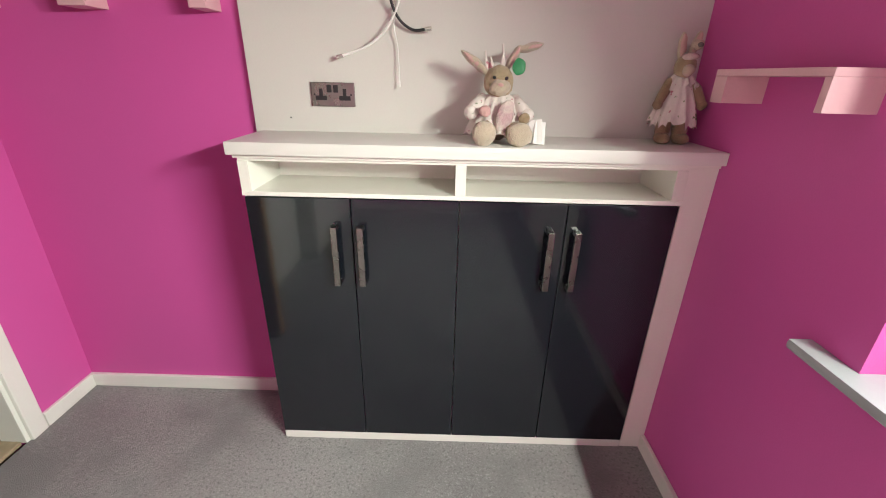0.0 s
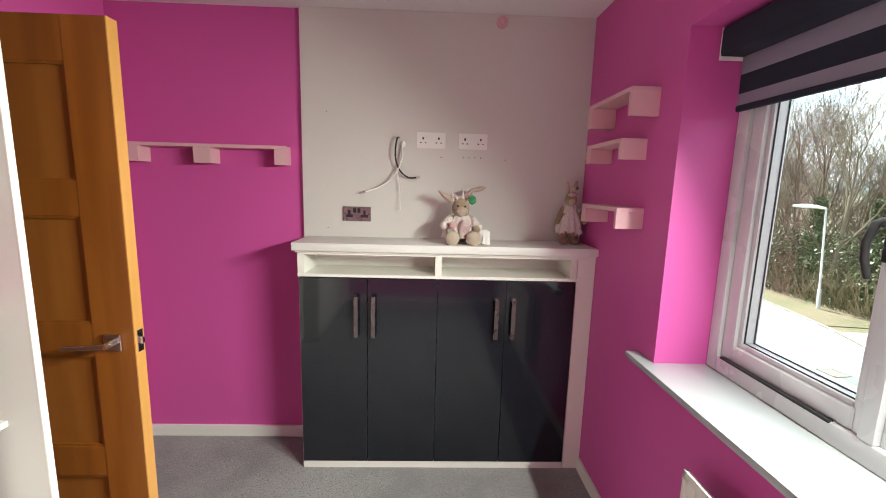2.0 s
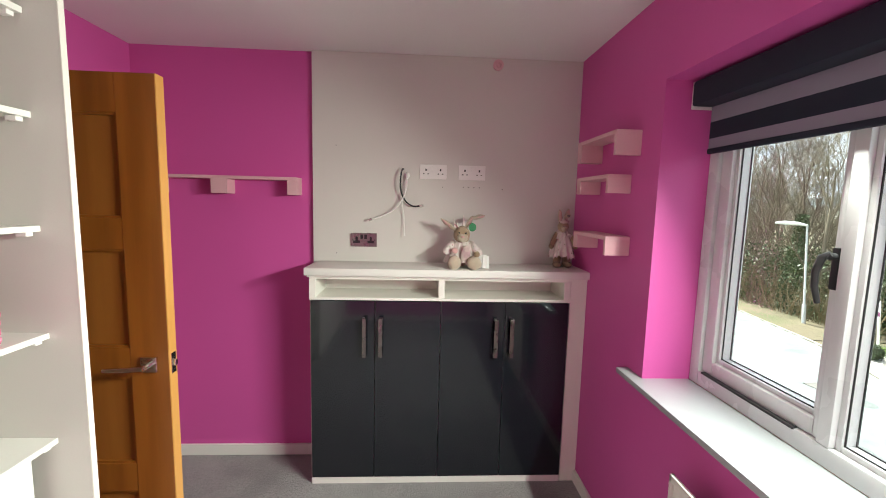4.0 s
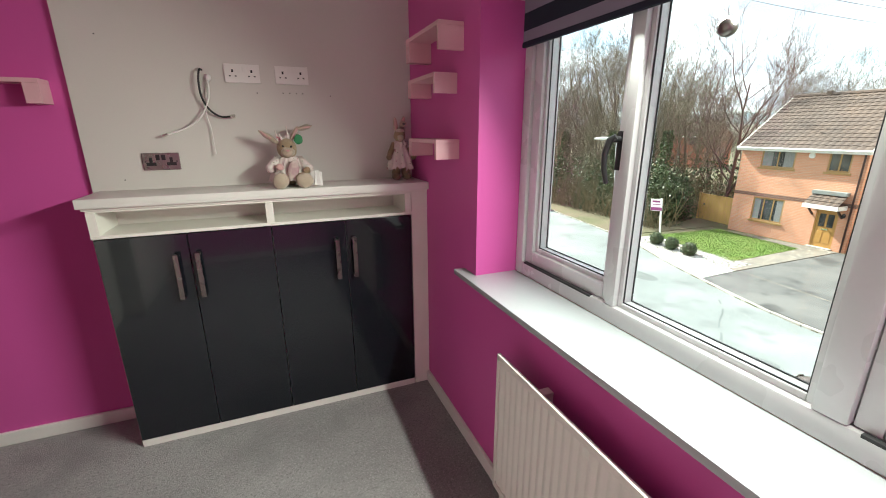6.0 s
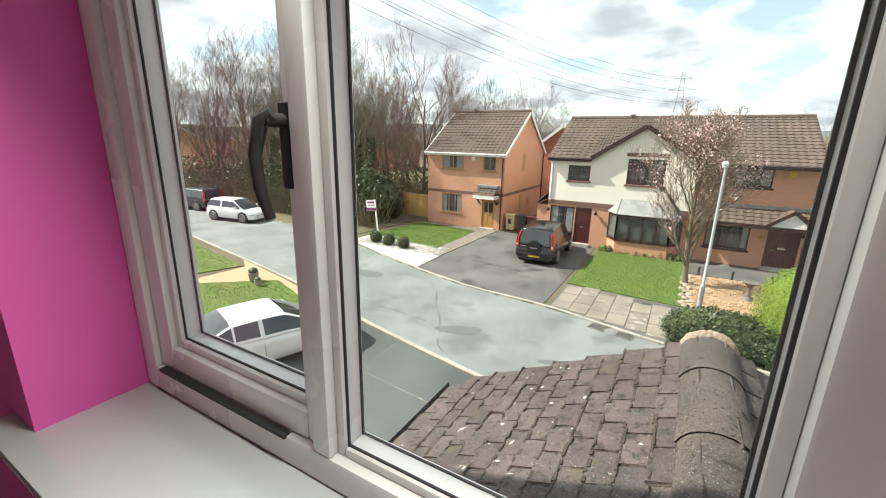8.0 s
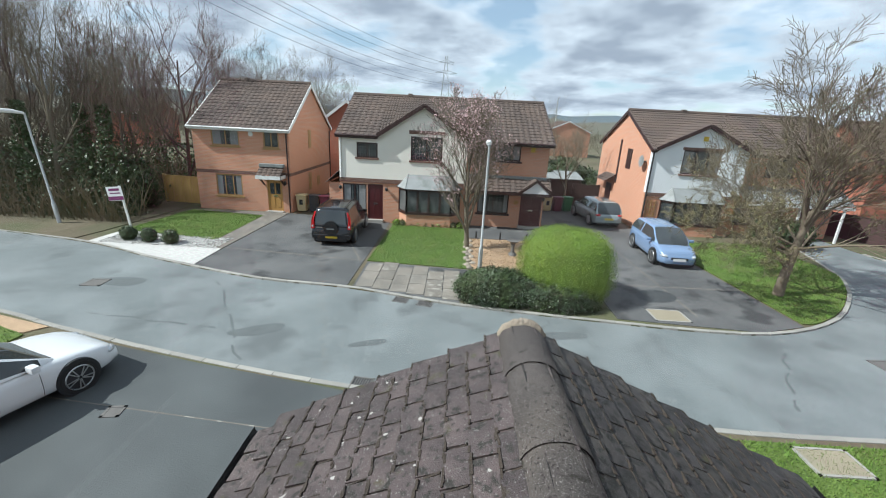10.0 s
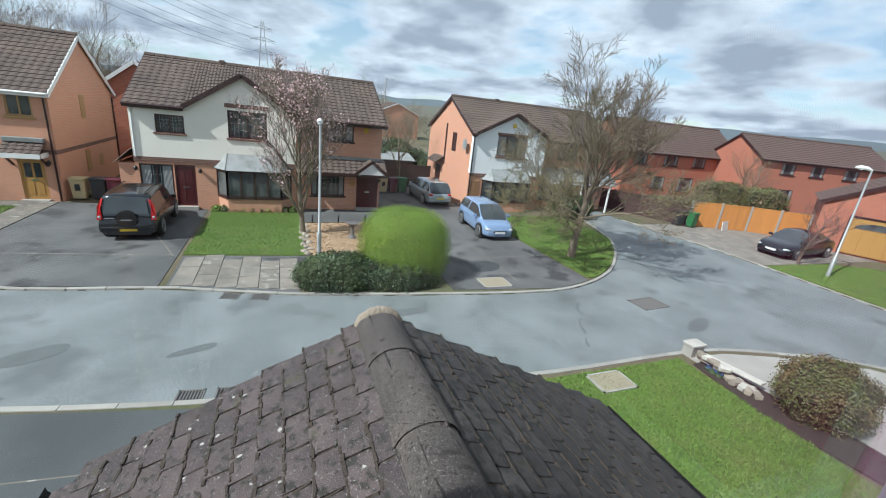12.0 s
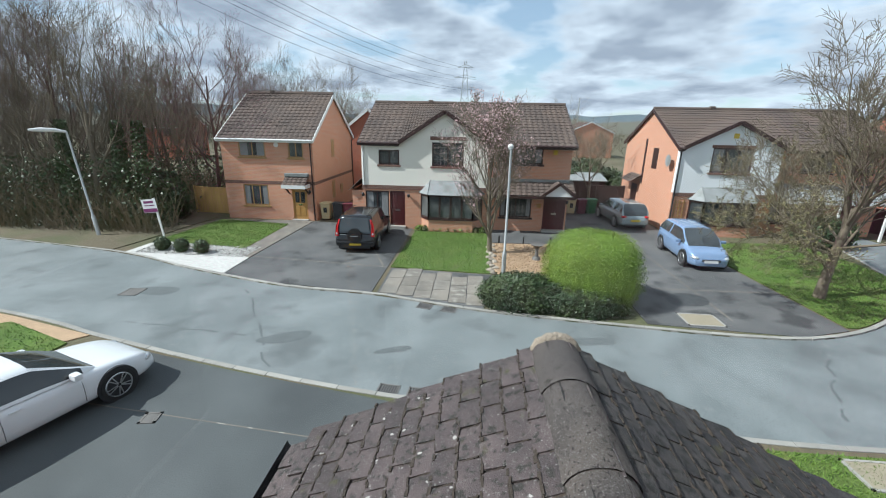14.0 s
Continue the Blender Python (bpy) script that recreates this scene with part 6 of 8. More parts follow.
part("gable_front", prism(bmesh.new(), [(FXH - 0.03, GY - GW + 0.1, G + EV), (FXH - 0.03, GY + GW - 0.1, G + EV), (FXH - 0.03, GY, G + GA - 0.1)], (0.2, 0, 0)), RENDERW, h, "white rendered gable")
part("soldier_course", bm_box(FXH - 0.05, FXH, -16.1, YB, G + 2.1, G + 2.3), BRICKD, h)
gable_wall(h, YB - 0.2, FXH + 0.2, BK, EV, RD - 0.08, BRICK, 0.2)
gable_wall(h, YA, FXH + 0.8, BK, EV, RD - 0.08, BRICK, 0.2)
part("back_wall", bm_box(BK - 0.2, BK, YA + 0.2, YB - 0.2, G - 0.1, G + EV), BRICK, h)
X2 = 24.9
ho2 = [(-19.2, -17.6, 3.5, 4.5), (-18.4, -16.5, 0.7, 1.95), (-21.2, -20.2, 0.1, 2.1), (-21.2, -20.0, 3.5, 4.5)]
part("upper_wall", pierced(bmesh.new(), X2, X2 + 0.2, (YA, -16.1), (G - 0.1, G + EV), [(a, c, G + p, G + q) for a, c, p, q in ho2]), BRICK, h)
main_roof(h, FXH, BK, YA, YB, EV, RD, ROOFT, TRIMB, gable=(GY, GW, EV, GA))
b = tiles(bmesh.new(), (FXH - 0.25, GY + GW, G + EV + 0.02), (27.0, GY + GW, G + EV + 0.02), (27.0, GY, G + GA + 0.05), (FXH - 0.25, GY, G + GA + 0.05))
tiles(b, (27.0, GY - GW, G + EV + 0.02), (FXH - 0.25, GY - GW, G + EV + 0.02), (FXH - 0.25, GY, G + GA + 0.05), (27.0, GY, G + GA + 0.05))
gr = part("gable_roof", b, ROOFT, h)
for s in (-1, 1):
    part("bargeboard", bar(bmesh.new(), (FXH - 0.24, GY + s * (GW + 0.05), G + EV - 0.04), (FXH - 0.24, GY, G + GA), 0.06, 0.2), TRIMB, gr)
fwindow(h, FXH - 0.03, *ho[0], TRIMB, 3, BRICKD, 0.5)
part("window_head", bm_box(FXH - 0.05, FXH - 0.03, -14.72, -12.48, G + 4.70, G + 4.85), BRICKD, h)
bay(h, FXH, -15.3, -11.9, 0.1, 0.6, 1.95, TRIMB, BRICK, 3)
fwindow(h, X2, *ho2[0], TRIMB, 2, TRIMB, 0.3)
fwindow(h, X2, *ho2[1], TRIMB, 3, TRIMB, 0.3)
fwindow(h, X2, *ho2[3], TRIMB, 2, TRIMB, 0.3)
fdoor(h, X2, *ho2[2], DOORRED, False)
pr = part("porch_roof", tiles(bmesh.new(), (X2 - 1.1, YA - 0.2, G + 2.12), (X2 - 1.1, -16.2, G + 2.12), (X2, -16.2, G + 2.85), (X2, YA - 0.2, G + 2.85), g=0.26), LEAD, h)
b = bm_box(X2 - 1.12, X2 - 1.06, YA - 0.2, -16.2, G + 1.95, G + 2.12)
for y in (-19.3, -21.7):
    box(b, X2 - 1.1, X2 - 1.0, y - 0.05, y + 0.05, G, G + 2.0)
part("porch_post", b, TRIMW, pr)
pipe(h, FXH - 0.06, YB - 0.06, G, G + EV - 0.1, BLACK)
for x0, z0, z1, w in ((26.9, 3.3, 4.5, 0.7), (28.7, 2.2, 5.0, 0.25), (29.4, 0.1, 2.05, 0.95)):
    part("side_window" if z0 > 1 else "side_door", bm_box(x0, x0 + w, YB - 0.01, YB + 0.025, G + z0, G + z1), TRIMB, h)
sd = part("side_canopy", tiles(bmesh.new(), (28.9, YB + 0.7, G + 2.25), (30.8, YB + 0.7, G + 2.25), (30.8, YB, G + 2.7), (28.9, YB, G + 2.7), g=0.25), ROOFT, h)
b = cyl(bmesh.new(), (24.9, YB + 0.25, G + 3.95), 0.33, 0.05, "y", 20, 0.22)
box(b, 24.88, 24.92, YB, YB + 0.25, G + 3.93, G + 3.97)
part("satellite_dish", b, LEAD, h, "grey satellite dish", smooth=40)
for y in (-11.35, -15.75):
    b = bmesh.new()
    for k in range(3):
        box(b, FXH - 0.04, FXH - 0.015, y - 0.24 + 0.22 * k, y - 0.2 + 0.22 * k, G + 0.3, G + 1.9)
    for k in range(6):
        box(b, FXH - 0.05, FXH - 0.025, y - 0.26, y + 0.26, G + 0.45 + 0.26 * k, G + 0.49 + 0.26 * k)
    part("trellis", b, TRIMO, h, "oak-stained wooden trellis")
part("alarm_box", bm_box(FXH - 0.09, FXH - 0.03, -13.7, -13.45, G + 5.2, G + 5.45, bevel=0.02), PLATEY, h)


def far_house(x0, x1, y0, y1, eave, ridge, wall, roof, trim, label, along="y", wins=(), turn=0.0):
    """A house farther off: walls, gables, tiled roof, framed windows in its street front."""
    h = thing("house", ((x0 + x1) / 2, (y0 + y1) / 2, G), label, "house", "houses beyond the street")
    h.matrix_world = Matrix.Identity(4)
    if along == "y":
        part("front_wall", pierced(bmesh.new(), x0, x0 + 0.2, (y0, y1), (G - 0.1, G + eave), [(a, c, G + p, G + q) for a, c, p, q in wins]), wall, h)
        gable_wall(h, y0, x0 + 0.2, x1, eave, ridge - 0.08, wall, 0.2)
        gable_wall(h, y1 - 0.2, x0 + 0.2, x1, eave, ridge - 0.08, wall, 0.2)
        part("back_wall", bm_box(x1 - 0.2, x1, y0 + 0.2, y1 - 0.2, G - 0.1, G + eave), wall, h)
        main_roof(h, x0, x1, y0, y1, eave, ridge, roof, trim)
    else:
        ym = (y0 + y1) / 2
        pts = [(x0, y0, G - 0.1), (x0, y1, G - 0.1), (x0, y1, G + eave), (x0, ym, G + ridge - 0.08), (x0, y0, G + eave)]
        part("gable_wall", prism(bmesh.new(), pts, (0.2, 0, 0)), wall, h)
        part("flank_wall", bm_box(x0 + 0.2, x1, y0, y0 + 0.2, G - 0.1, G + eave), wall, h)
        part("flank_wall", bm_box(x0 + 0.2, x1, y1 - 0.2, y1, G - 0.1, G + eave), wall, h)
        b = tiles(bmesh.new(), (x0 - 0.15, y1 + 0.25, G + eave - 0.05), (x1, y1 + 0.25, G + eave - 0.05), (x1, ym, G + ridge), (x0 - 0.15, ym, G + ridge))
        tiles(b, (x1, y0 - 0.25, G + eave - 0.05), (x0 - 0.15, y0 - 0.25, G + eave - 0.05), (x0 - 0.15, ym, G + ridge), (x1, ym, G + ridge))
        rf = part("roof", b, roof, h)
        for y in (y1 + 0.27, y0 - 0.27):
            part("bargeboard", bar(bmesh.new(), (x0 - 0.15, y, G + eave - 0.1), (x0 - 0.15, ym, G + ridge - 0.05), 0.06, 0.2), trim, rf)
    for a, c, p, q in wins:
        if along == "y":
            fwindow(h, x0, a, c, p, q, TRIMB, 2, TRIMB, 0.3)
        else:
            part("window", bm_box(x0 - 0.02, x0 + 0.02, a, c, G + p, G + q), FARGLASS, h)
    if turn:
        c = Matrix.Translation(((x0 + x1) / 2, (y0 + y1) / 2, 0))
        h.matrix_basis = c @ Matrix.Rotation(radians(turn), 4, "Z") @ c.inverted()
    return h


far_house(34.5, 43, 6.0, 11.0, 4.6, 6.7, BRICKR, ROOFT, TRIMW, "red brick house with white bargeboards behind the street", "x")
far_house(33.5, 40, 3.0, 6.6, 2.6, 4.2, BRICK, ROOFT, TRIMW, "low brick garage with white bargeboards", "x")
far_house(32.0, 39.0, -46.3, -30.5, 4.25, 6.95, BRICKR, ROOFR, TRIMB, "row of red brick houses with brown tiled roof", "y", [(-33.2, -31.6, 3.0, 4.0), (-37.3, -35.4, 3.0, 4.1), (-41.2, -39.4, 3.0, 4.1), (-44.9, -43.0, 3.0, 4.1), (-36.2, -34.4, 0.7, 1.9), (-40.2, -38.0, 0.5, 1.9)])
far_house(25.0, 31.4, -57.0, -42.2, 4.8, 6.75, BRICKR, ROOFR, TRIMB, "red brick house pair with brown bargeboards", "y", [(-46.0, -44.5, 3.5, 4.5), (-49.2, -47.7, 3.5, 4.5), (-53, -51.4, 3.5, 4.5), (-46.6, -45.0, 0.9, 2.1)], -14)
far_house(11.75, 17.95, -38.2, -32.2, 3.0, 4.7, BRICKR, ROOFR, TRIMB, "red brick garage with a timber door", "x", (), -60)
for k, (x, y, w, t) in enumerate(((70, -14, 9, 0), (74, 2, 8, 8), (66, -40, 10, -6), (85, -26, 9, 5), (92, 16, 9, 0), (58, 20, 8, 4), (100, -6, 10, -4), (80, 34, 9, 6), (60, 44, 9, 8), (34, 62, 8, 30), (28, 74, 8, 40), (46, 66, 8, 35))):
    far_house(x, x + 8, y, y + w, 4.6, 6.6, (BRICKR, BRICK)[k % 2], (ROOFT, ROOFR)[k % 2], TRIMW, "distant brick house with tiled roof", "y" if k % 3 else "x", [(y + 1, y + 2.4, 3.4, 4.4), (y + w - 3, y + w - 1.6, 3.4, 4.4)] if k % 3 else (), t)
gd = thing("garage_door", (13.55, -32.2, G), "golden timber garage door with arched panel", "garage door")
m = pose(13.55, -32.33, G + 0.1, 0, 0, -60)
part("leaf", box(bmesh.new(), -0.05, 0.1, -1.25, 1.25, 0.05, 2.2, m=m), DOOROAK, gd)
for k in range(4):
    part("plank", box(bmesh.new(), -0.07, -0.05, -1.2 + 0.6 * k, -0.64 + 0.6 * k, 0.1, 1.5, m=m), DOOROAK, gd)
fan = [(1.0 * math.cos(math.pi * k / 10), 1.62 + 0.38 * math.sin(math.pi * k / 10)) for k in range(11)]
part("arch_light", prism(bmesh.new(), [m @ Vector((-0.07, y, z)) for y, z in fan], m.to_3x3() @ Vector((0.02, 0, 0))), FARGLASS, gd, "dark arched fanlight")
part("frame", box(box(box(bmesh.new(), -0.08, 0.1, -1.36, -1.26, 0, 2.32, m=m), -0.08, 0.1, 1.26, 1.36, 0, 2.32, m=m), -0.08, 0.1, -1.26, 1.26, 2.21, 2.32, m=m), TRIMB, gd)

# ---- street things ----
def street_lamp(x, y, h, arm, lean, label, group="street lamps"):
    """A tapered steel column with a lantern; arm: the way the lantern reaches out."""
    l = thing("street_lamp", (x, y, G), label, "street lamp", group)
    t = Vector((x + lean[0], y + lean[1], G + h))
    part("column", tube(bmesh.new(), [(x, y, G), (x + lean[0] * 0.2, y + lean[1] * 0.2, G + h * 0.2), (x + lean[0] * 0.21, y + lean[1] * 0.21, G + h * 0.21), t], [0.085, 0.085, 0.05, 0.042], 12), POLE, l, smooth=40)
    a = Vector((*arm, 0))
    hd = part("lantern", tube(bmesh.new(), [t + Vector((0, 0, -0.02)), t + a * 0.3 + Vector((0, 0, 0.05)), t + a * 0.7 + Vector((0, 0, 0.07)), t + a + Vector((0, 0, 0.05))], [0.05, 0.09, 0.10, 0.05], 10), TRIMW, l, smooth=50)
    part("lens", ball(bmesh.new(), t + a * 0.65 - Vector((0, 0, 0.02)), 0.08, 1.2, 1.0, 0.5, u=10, v=6), CLEARLAMP, hd, smooth=60)
    part("inspection_door", bm_box(x - 0.088, x - 0.07, y - 0.04, y + 0.04, G + 0.5, G + 0.95), POLE, l)


street_lamp(16.1, -1.34, 4.85, (-0.22, 0.05), (0.0, 0.0), "grey steel street lamp with pale lantern beside the hedge")
street_lamp(19.3, 18.4, 5.0, (-0.9, 0.9), (0.1, 0.55), "leaning grey street lamp in front of the bare trees")
street_lamp(11.6, -24.7, 5.2, (0.4, 0.5), (0.1, -0.2), "grey street lamp at the edge of the close lawn")

# estate agent's board
sg = thing("sale_board", (19.1, 14.8, G), "white estate sale board with plum band on a leaning post", "sign")
m = pose(19.1, 14.8, G, -6, 0, 0)
part("post", box(bmesh.new(), -0.035, 0.035, -0.035, 0.035, 0, 2.05, m=m), TRIMW, sg)
bd = part("board", box(bmesh.new(), -0.05, -0.036, -0.1, 0.62, 1.38, 2.02, m=m), PLATEW, sg)
part("band", box(bmesh.new(), -0.0535, -0.0505, -0.09, 0.61, 1.40, 1.58, m=m), PURPLE, bd)
for k, (a, c, z) in enumerate(((0.02, 0.52, 1.83), (0.0, 0.3, 1.70), (0.32, 0.5, 1.70))):
    part("lettering_bar", box(bmesh.new(), -0.0535, -0.0505, a, c, z, z + (0.11 if k == 0 else 0.05), m=m), PURPLE, bd)

# bins
def bin_(x, y, a, mat, lidmat, label, group="wheelie bins"):
    b0 = thing("wheelie_bin", (x, y, G + 0.05), label, "bin", group)
    b0.matrix_world = Matrix.Identity(4)
    b = bmesh.new()
    lo = [(-0.2, -0.24), (0.2, -0.24), (0.2, 0.24), (-0.2, 0.24)]
    v0 = [b.verts.new((p, q, 0.06)) for p, q in lo]
    v1 = [b.verts.new((p * 1.3, q * 1.2, 0.95)) for p, q in lo]
    b.faces.new(v0[::-1])
    b.faces.new(v1)
    for k in range(4):
        b.faces.new((v0[k], v0[(k + 1) % 4], v1[(k + 1) % 4], v1[k]))
    bmesh.ops.bevel(b, geom=b.edges[:], offset=0.025, segments=2, affect="EDGES")
    part("body", b, mat, b0, smooth=40)
    ld = box(bmesh.new(), -0.31, 0.29, -0.31, 0.31, 0.95, 1.03, bevel=0.03)
    lid = part("lid", ld, lidmat, b0, smooth=40)
    part("handle", tube(bmesh.new(), [(0.33, -0.22, 0.98), (0.36, 0, 0.98), (0.33, 0.22, 0.98)], 0.018, 6), lidmat, b0)
    for s in (-1, 1):
        part("wheel", cyl(bmesh.new(), (0.2, s * 0.25, 0.09), 0.09, 0.05, "y", 14), TYRE, b0)
    if mat is BIN_T:
        part("number_plate", bm_box(-0.262, -0.25, -0.1, 0.1, 0.45, 0.75), BLACK, b0)
    b0.matrix_basis = pose(x, y, G + 0.052, 0, 0, a)


BIN_T = pmat("buff_bin_plastic", (0.5, 0.4, 0.22), 0.5, var=0.06, scale=4)
BIN_G = pmat("dark_grey_bin_plastic", (0.03, 0.032, 0.036), 0.5, var=0.08, scale=4)
BIN_R = pmat("maroon_bin_plastic", (0.1, 0.012, 0.03), 0.5, var=0.08, scale=4)
BIN_E = pmat("green_bin_plastic", (0.03, 0.14, 0.05), 0.5, var=0.08, scale=4)
for x, y, m_, l_ in ((24.5, 8.65, BIN_T, "buff wheelie bin"), (24.6, 7.95, BIN_G, "dark grey wheelie bin"), (24.6, 7.3, BIN_R, "maroon wheelie bin"), (24.9, 6.75, BIN_E, "green wheelie bin"), (28.6, -5.75, BIN_E, "green wheelie bin"), (28.6, -6.5, BIN_T, "buff wheelie bin"), (28.6, -7.2, BIN_R, "maroon wheelie bin"), (28.8, -7.9, BIN_E, "green wheelie bin"), (20.6, -25.2, BIN_G, "dark grey wheelie bin"), (20.2, -25.9, BIN_E, "green wheelie bin")):
    bin_(x, y, rng.uniform(-8, 8), m_, m_, l_ + " standing on a driveway")

# fences
def fence(pts, h, mat, post, label, step=1.8, boards=9):
    f = thing("fence", (*pts[0], G), label, "fence")
    f.matrix_world = Matrix.Identity(4)
    for a, c in zip(pts, pts[1:]):
        a, c = Vector(a), Vector(c)
        n = max(1, round((c - a).length / step))
        ang = math.degrees(math.atan2(c.y - a.y, c.x - a.x))
        for k in range(n + 1):
            p = a.lerp(c, k / n)
            part("post", box(bmesh.new(), -0.06, 0.06, -0.06, 0.06, 0, h + 0.06, m=pose(p.x, p.y, G, 0, 0, ang)), post, f)
        for k in range(n):
            p, L = a.lerp(c, k / n), (c - a).length / n
            m = pose(p.x, p.y, G, 0, 0, ang)
            for j in range(boards):
                part("board", box(bmesh.new(), 0.06 + (L - 0.12) * j / boards, 0.06 + (L - 0.12) * (j + 1) / boards + 0.012, -0.012 - 0.01 * (j % 2), 0.012 - 0.01 * (j % 2), 0.06, h, m=m), mat, f)
            part("rail", box(bmesh.new(), 0.06, L - 0.06, -0.03, 0.035, h - 0.03, h + 0.015, m=m), mat, f)


fence([(25.3, 17.3), (25.0, 14.7)], 1.65, FENCEY, FENCEY, "yellow pine close-board fence panels")
fence([(20.6, -26.1), (19.2, -30.0), (17.2, -33.0)], 1.75, FENCEO, CONCRETE, "orange larch fence panels between concrete posts")
fence([(26.5, -22.6), (20.7, -25.9)], 1.5, FENCED, FENCED, "dark brown close-board fence")
fence([(31.5, -5.2), (31.5, -10.8)], 1.6, FENCED, FENCED, "dark brown fence behind the driveway")
wb = solid("white_board", box(bmesh.new(), -0.02, 0.02, -0.55, 0.55, 0, 0.62, bevel=0.005, m=pose(19.45, -28.3, G + 0.04, 0, 8, 17)), TRIMW, "plain white board leaning on the orange fence", "board", kind="")

# bird bath, pots
bb = thing("bird_bath", (18.3, -2.9, G + 0.06), "dark cast stone bird bath on the gravel bed", "bird bath")
b = bmesh.new()
cyl(b, (18.3, -2.9, G + 0.12), 0.2, 0.12, "z", 16, 0.14)
part("foot", b, IRON, bb, smooth=40)
part("stem", tube(bmesh.new(), [(18.3, -2.9, G + 0.17), (18.3, -2.9, G + 0.4), (18.3, -2.9, G + 0.62)], [0.09, 0.06, 0.1], 12), IRON, bb, smooth=50)
part("bowl", cyl(bmesh.new(), (18.3, -2.9, G + 0.68), 0.14, 0.12, "z", 20, 0.3), IRON, bb, smooth=40)
for x, y, s in ((9.95, 13.5, 0.2), (9.7, 12.9, 0.13), (22.1, -12.2, 0.14), (22.0, -16.8, 0.16)):
    p = thing("plant_pot", (x, y, G + 0.06), "small weathered plant pot with a low plant", "plant pot", "plant pots")
    part("pot", cyl(bmesh.new(), (x, y, G + 0.06 + s * 0.9), s * 0.75, s * 1.8, "z", 14, s), STONE, p, smooth=40)
    part("plant", ball(bmesh.new(), (x, y, G + 0.06 + s * 2.1), s * 0.9, 1, 1, 0.7, u=8, v=6), HEDGED, p)
for y in (-1.4, -2.6, -3.9):
    bl_ = thing("bollard_light", (20.7, y, G + 0.06), "short dark garden light post", "garden light", "garden lights")
    part("post", cyl(bmesh.new(), (20.7, y, G + 0.22), 0.04, 0.34, "z", 10), BLACK, bl_)
    part("cap", cyl(bmesh.new(), (20.7, y, G + 0.41), 0.065, 0.05, "z", 12, 0.03), BLACK, bl_)
ew = thing("rockery_edge", (18.2, -0.9, G), "row of rough buff stones edging the gravel bed", "stone edging")
ew.matrix_world = Matrix.Identity(4)
for k in range(16):
    b = ball(bmesh.new(), (0, 0, 0), 0.13, 1.2, 0.9, 0.7, u=8, v=6)
    for v in b.verts:
        v.co += noise.noise_vector(v.co * 7 + Vector((k, 0, 0))) * 0.04
    s = part("stone", b, STONE, ew)
    s.matrix_basis = pose(16.3 + 0.27 * k, -0.95 + 0.14 * math.sin(k * 2.1), G + 0.08, 0, 0, 40 * k)

# broken stone wall between lawn and neighbour's drive
sw = thing("stone_wall", (6.5, -10.1, G), "low broken stone wall with pale end pier", "wall")
sw.matrix_world = Matrix.Identity(4)
part("pier", bm_box(7.45, 7.75, -10.75, -10.3, G, G + 0.36, bevel=0.02), KERB, sw)
part("pier_cap", bm_box(7.42, 7.78, -10.78, -10.27, G + 0.36, G + 0.42, bevel=0.015), RUBBLE, sw, "whitened square cap stone")
for k in range(30):
    b = bm_box(-0.12, 0.12, -0.08, 0.08, -0.06, 0.06, bevel=0.025)
    for v in b.verts:
        v.co += noise.noise_vector(v.co * 6 + Vector((k, 2, 0))) * 0.035
    s = part("stone", b, STONE if k % 3 else RUBBLE, sw)
    s.matrix_basis = pose(7.3 - 0.165 * (k % 10) - 0.04 * (k // 10), -10.42 + 0.10 * (k // 10 - 1) + 0.03 * math.sin(3 * k), G + 0.09 + 0.11 * (k // 10) * (0.25 if k % 10 > 4 else 1), 9 * math.sin(2 * k), 6 * math.sin(k), 17 * k)
part("coping", box(bmesh.new(), -0.75, 0.75, -0.1, 0.1, 0, 0.06, bevel=0.015, m=pose(6.6, -10.66, G + 0.22, 0, 5, 2)), RUBBLE, sw, "pale fallen coping stone")
solid("soil_bed", poly(bmesh.new(), [(7.2, -10.1), (5.4, -9.85), (3.2, -10.2), (1.2, -10.3), (1.2, -11.2), (4.2, -11.2), (5.6, -10.9), (7.2, -10.75)], G - 0.05, G + 0.082), SOIL, "strip of bare dark soil beside the lawn", "soil")
for k, (x, y) in enumerate(((6.9, -10.25), (6.75, -10.2), (6.8, -10.32), (6.6, -10.22), (6.65, -10.3))):
    bf = thing("blue_flowers", (x, y, G + 0.08), "clump of small blue flowers at the wall's foot", "flower", "blue flowers")
    gb = random.Random(k)
    b = bmesh.new()
    for q in range(26):
        c_ = Vector((x + gb.gauss(0, 0.07), y + gb.gauss(0, 0.05), G + 0.10 + gb.random() * 0.10))
        n_ = Vector((gb.gauss(0, 0.5), gb.gauss(0, 0.5), 1)).normalized()
        a_ = n_.orthogonal().normalized() * 0.014
        o_ = n_.cross(a_)
        b.faces.new([b.verts.new(v) for v in (c_ - a_, c_ - o_, c_ + a_, c_ + o_)])
    o = part("petals", b, BLUEFL, bf)
    o["kind"] = "stuff"
    part("leaves", ball(bmesh.new(), (x, y, G + 0.10), 0.1, 1.1, 0.9, 0.6, u=8, v=6), HEDGED, bf)

# ---- cars ----
def profile(keys, xs, n=2):
    """A smooth line through key points."""
    fine = np.linspace(xs[0], xs[-1], 400)
    v = np.interp(fine, [k[0] for k in keys], [k[1] for k in keys])
    for _ in range(n):
        v = np.convolve(np.pad(v, 6, mode="edge"), np.ones(13) / 13, "valid")
    return np.interp(xs, fine, v)


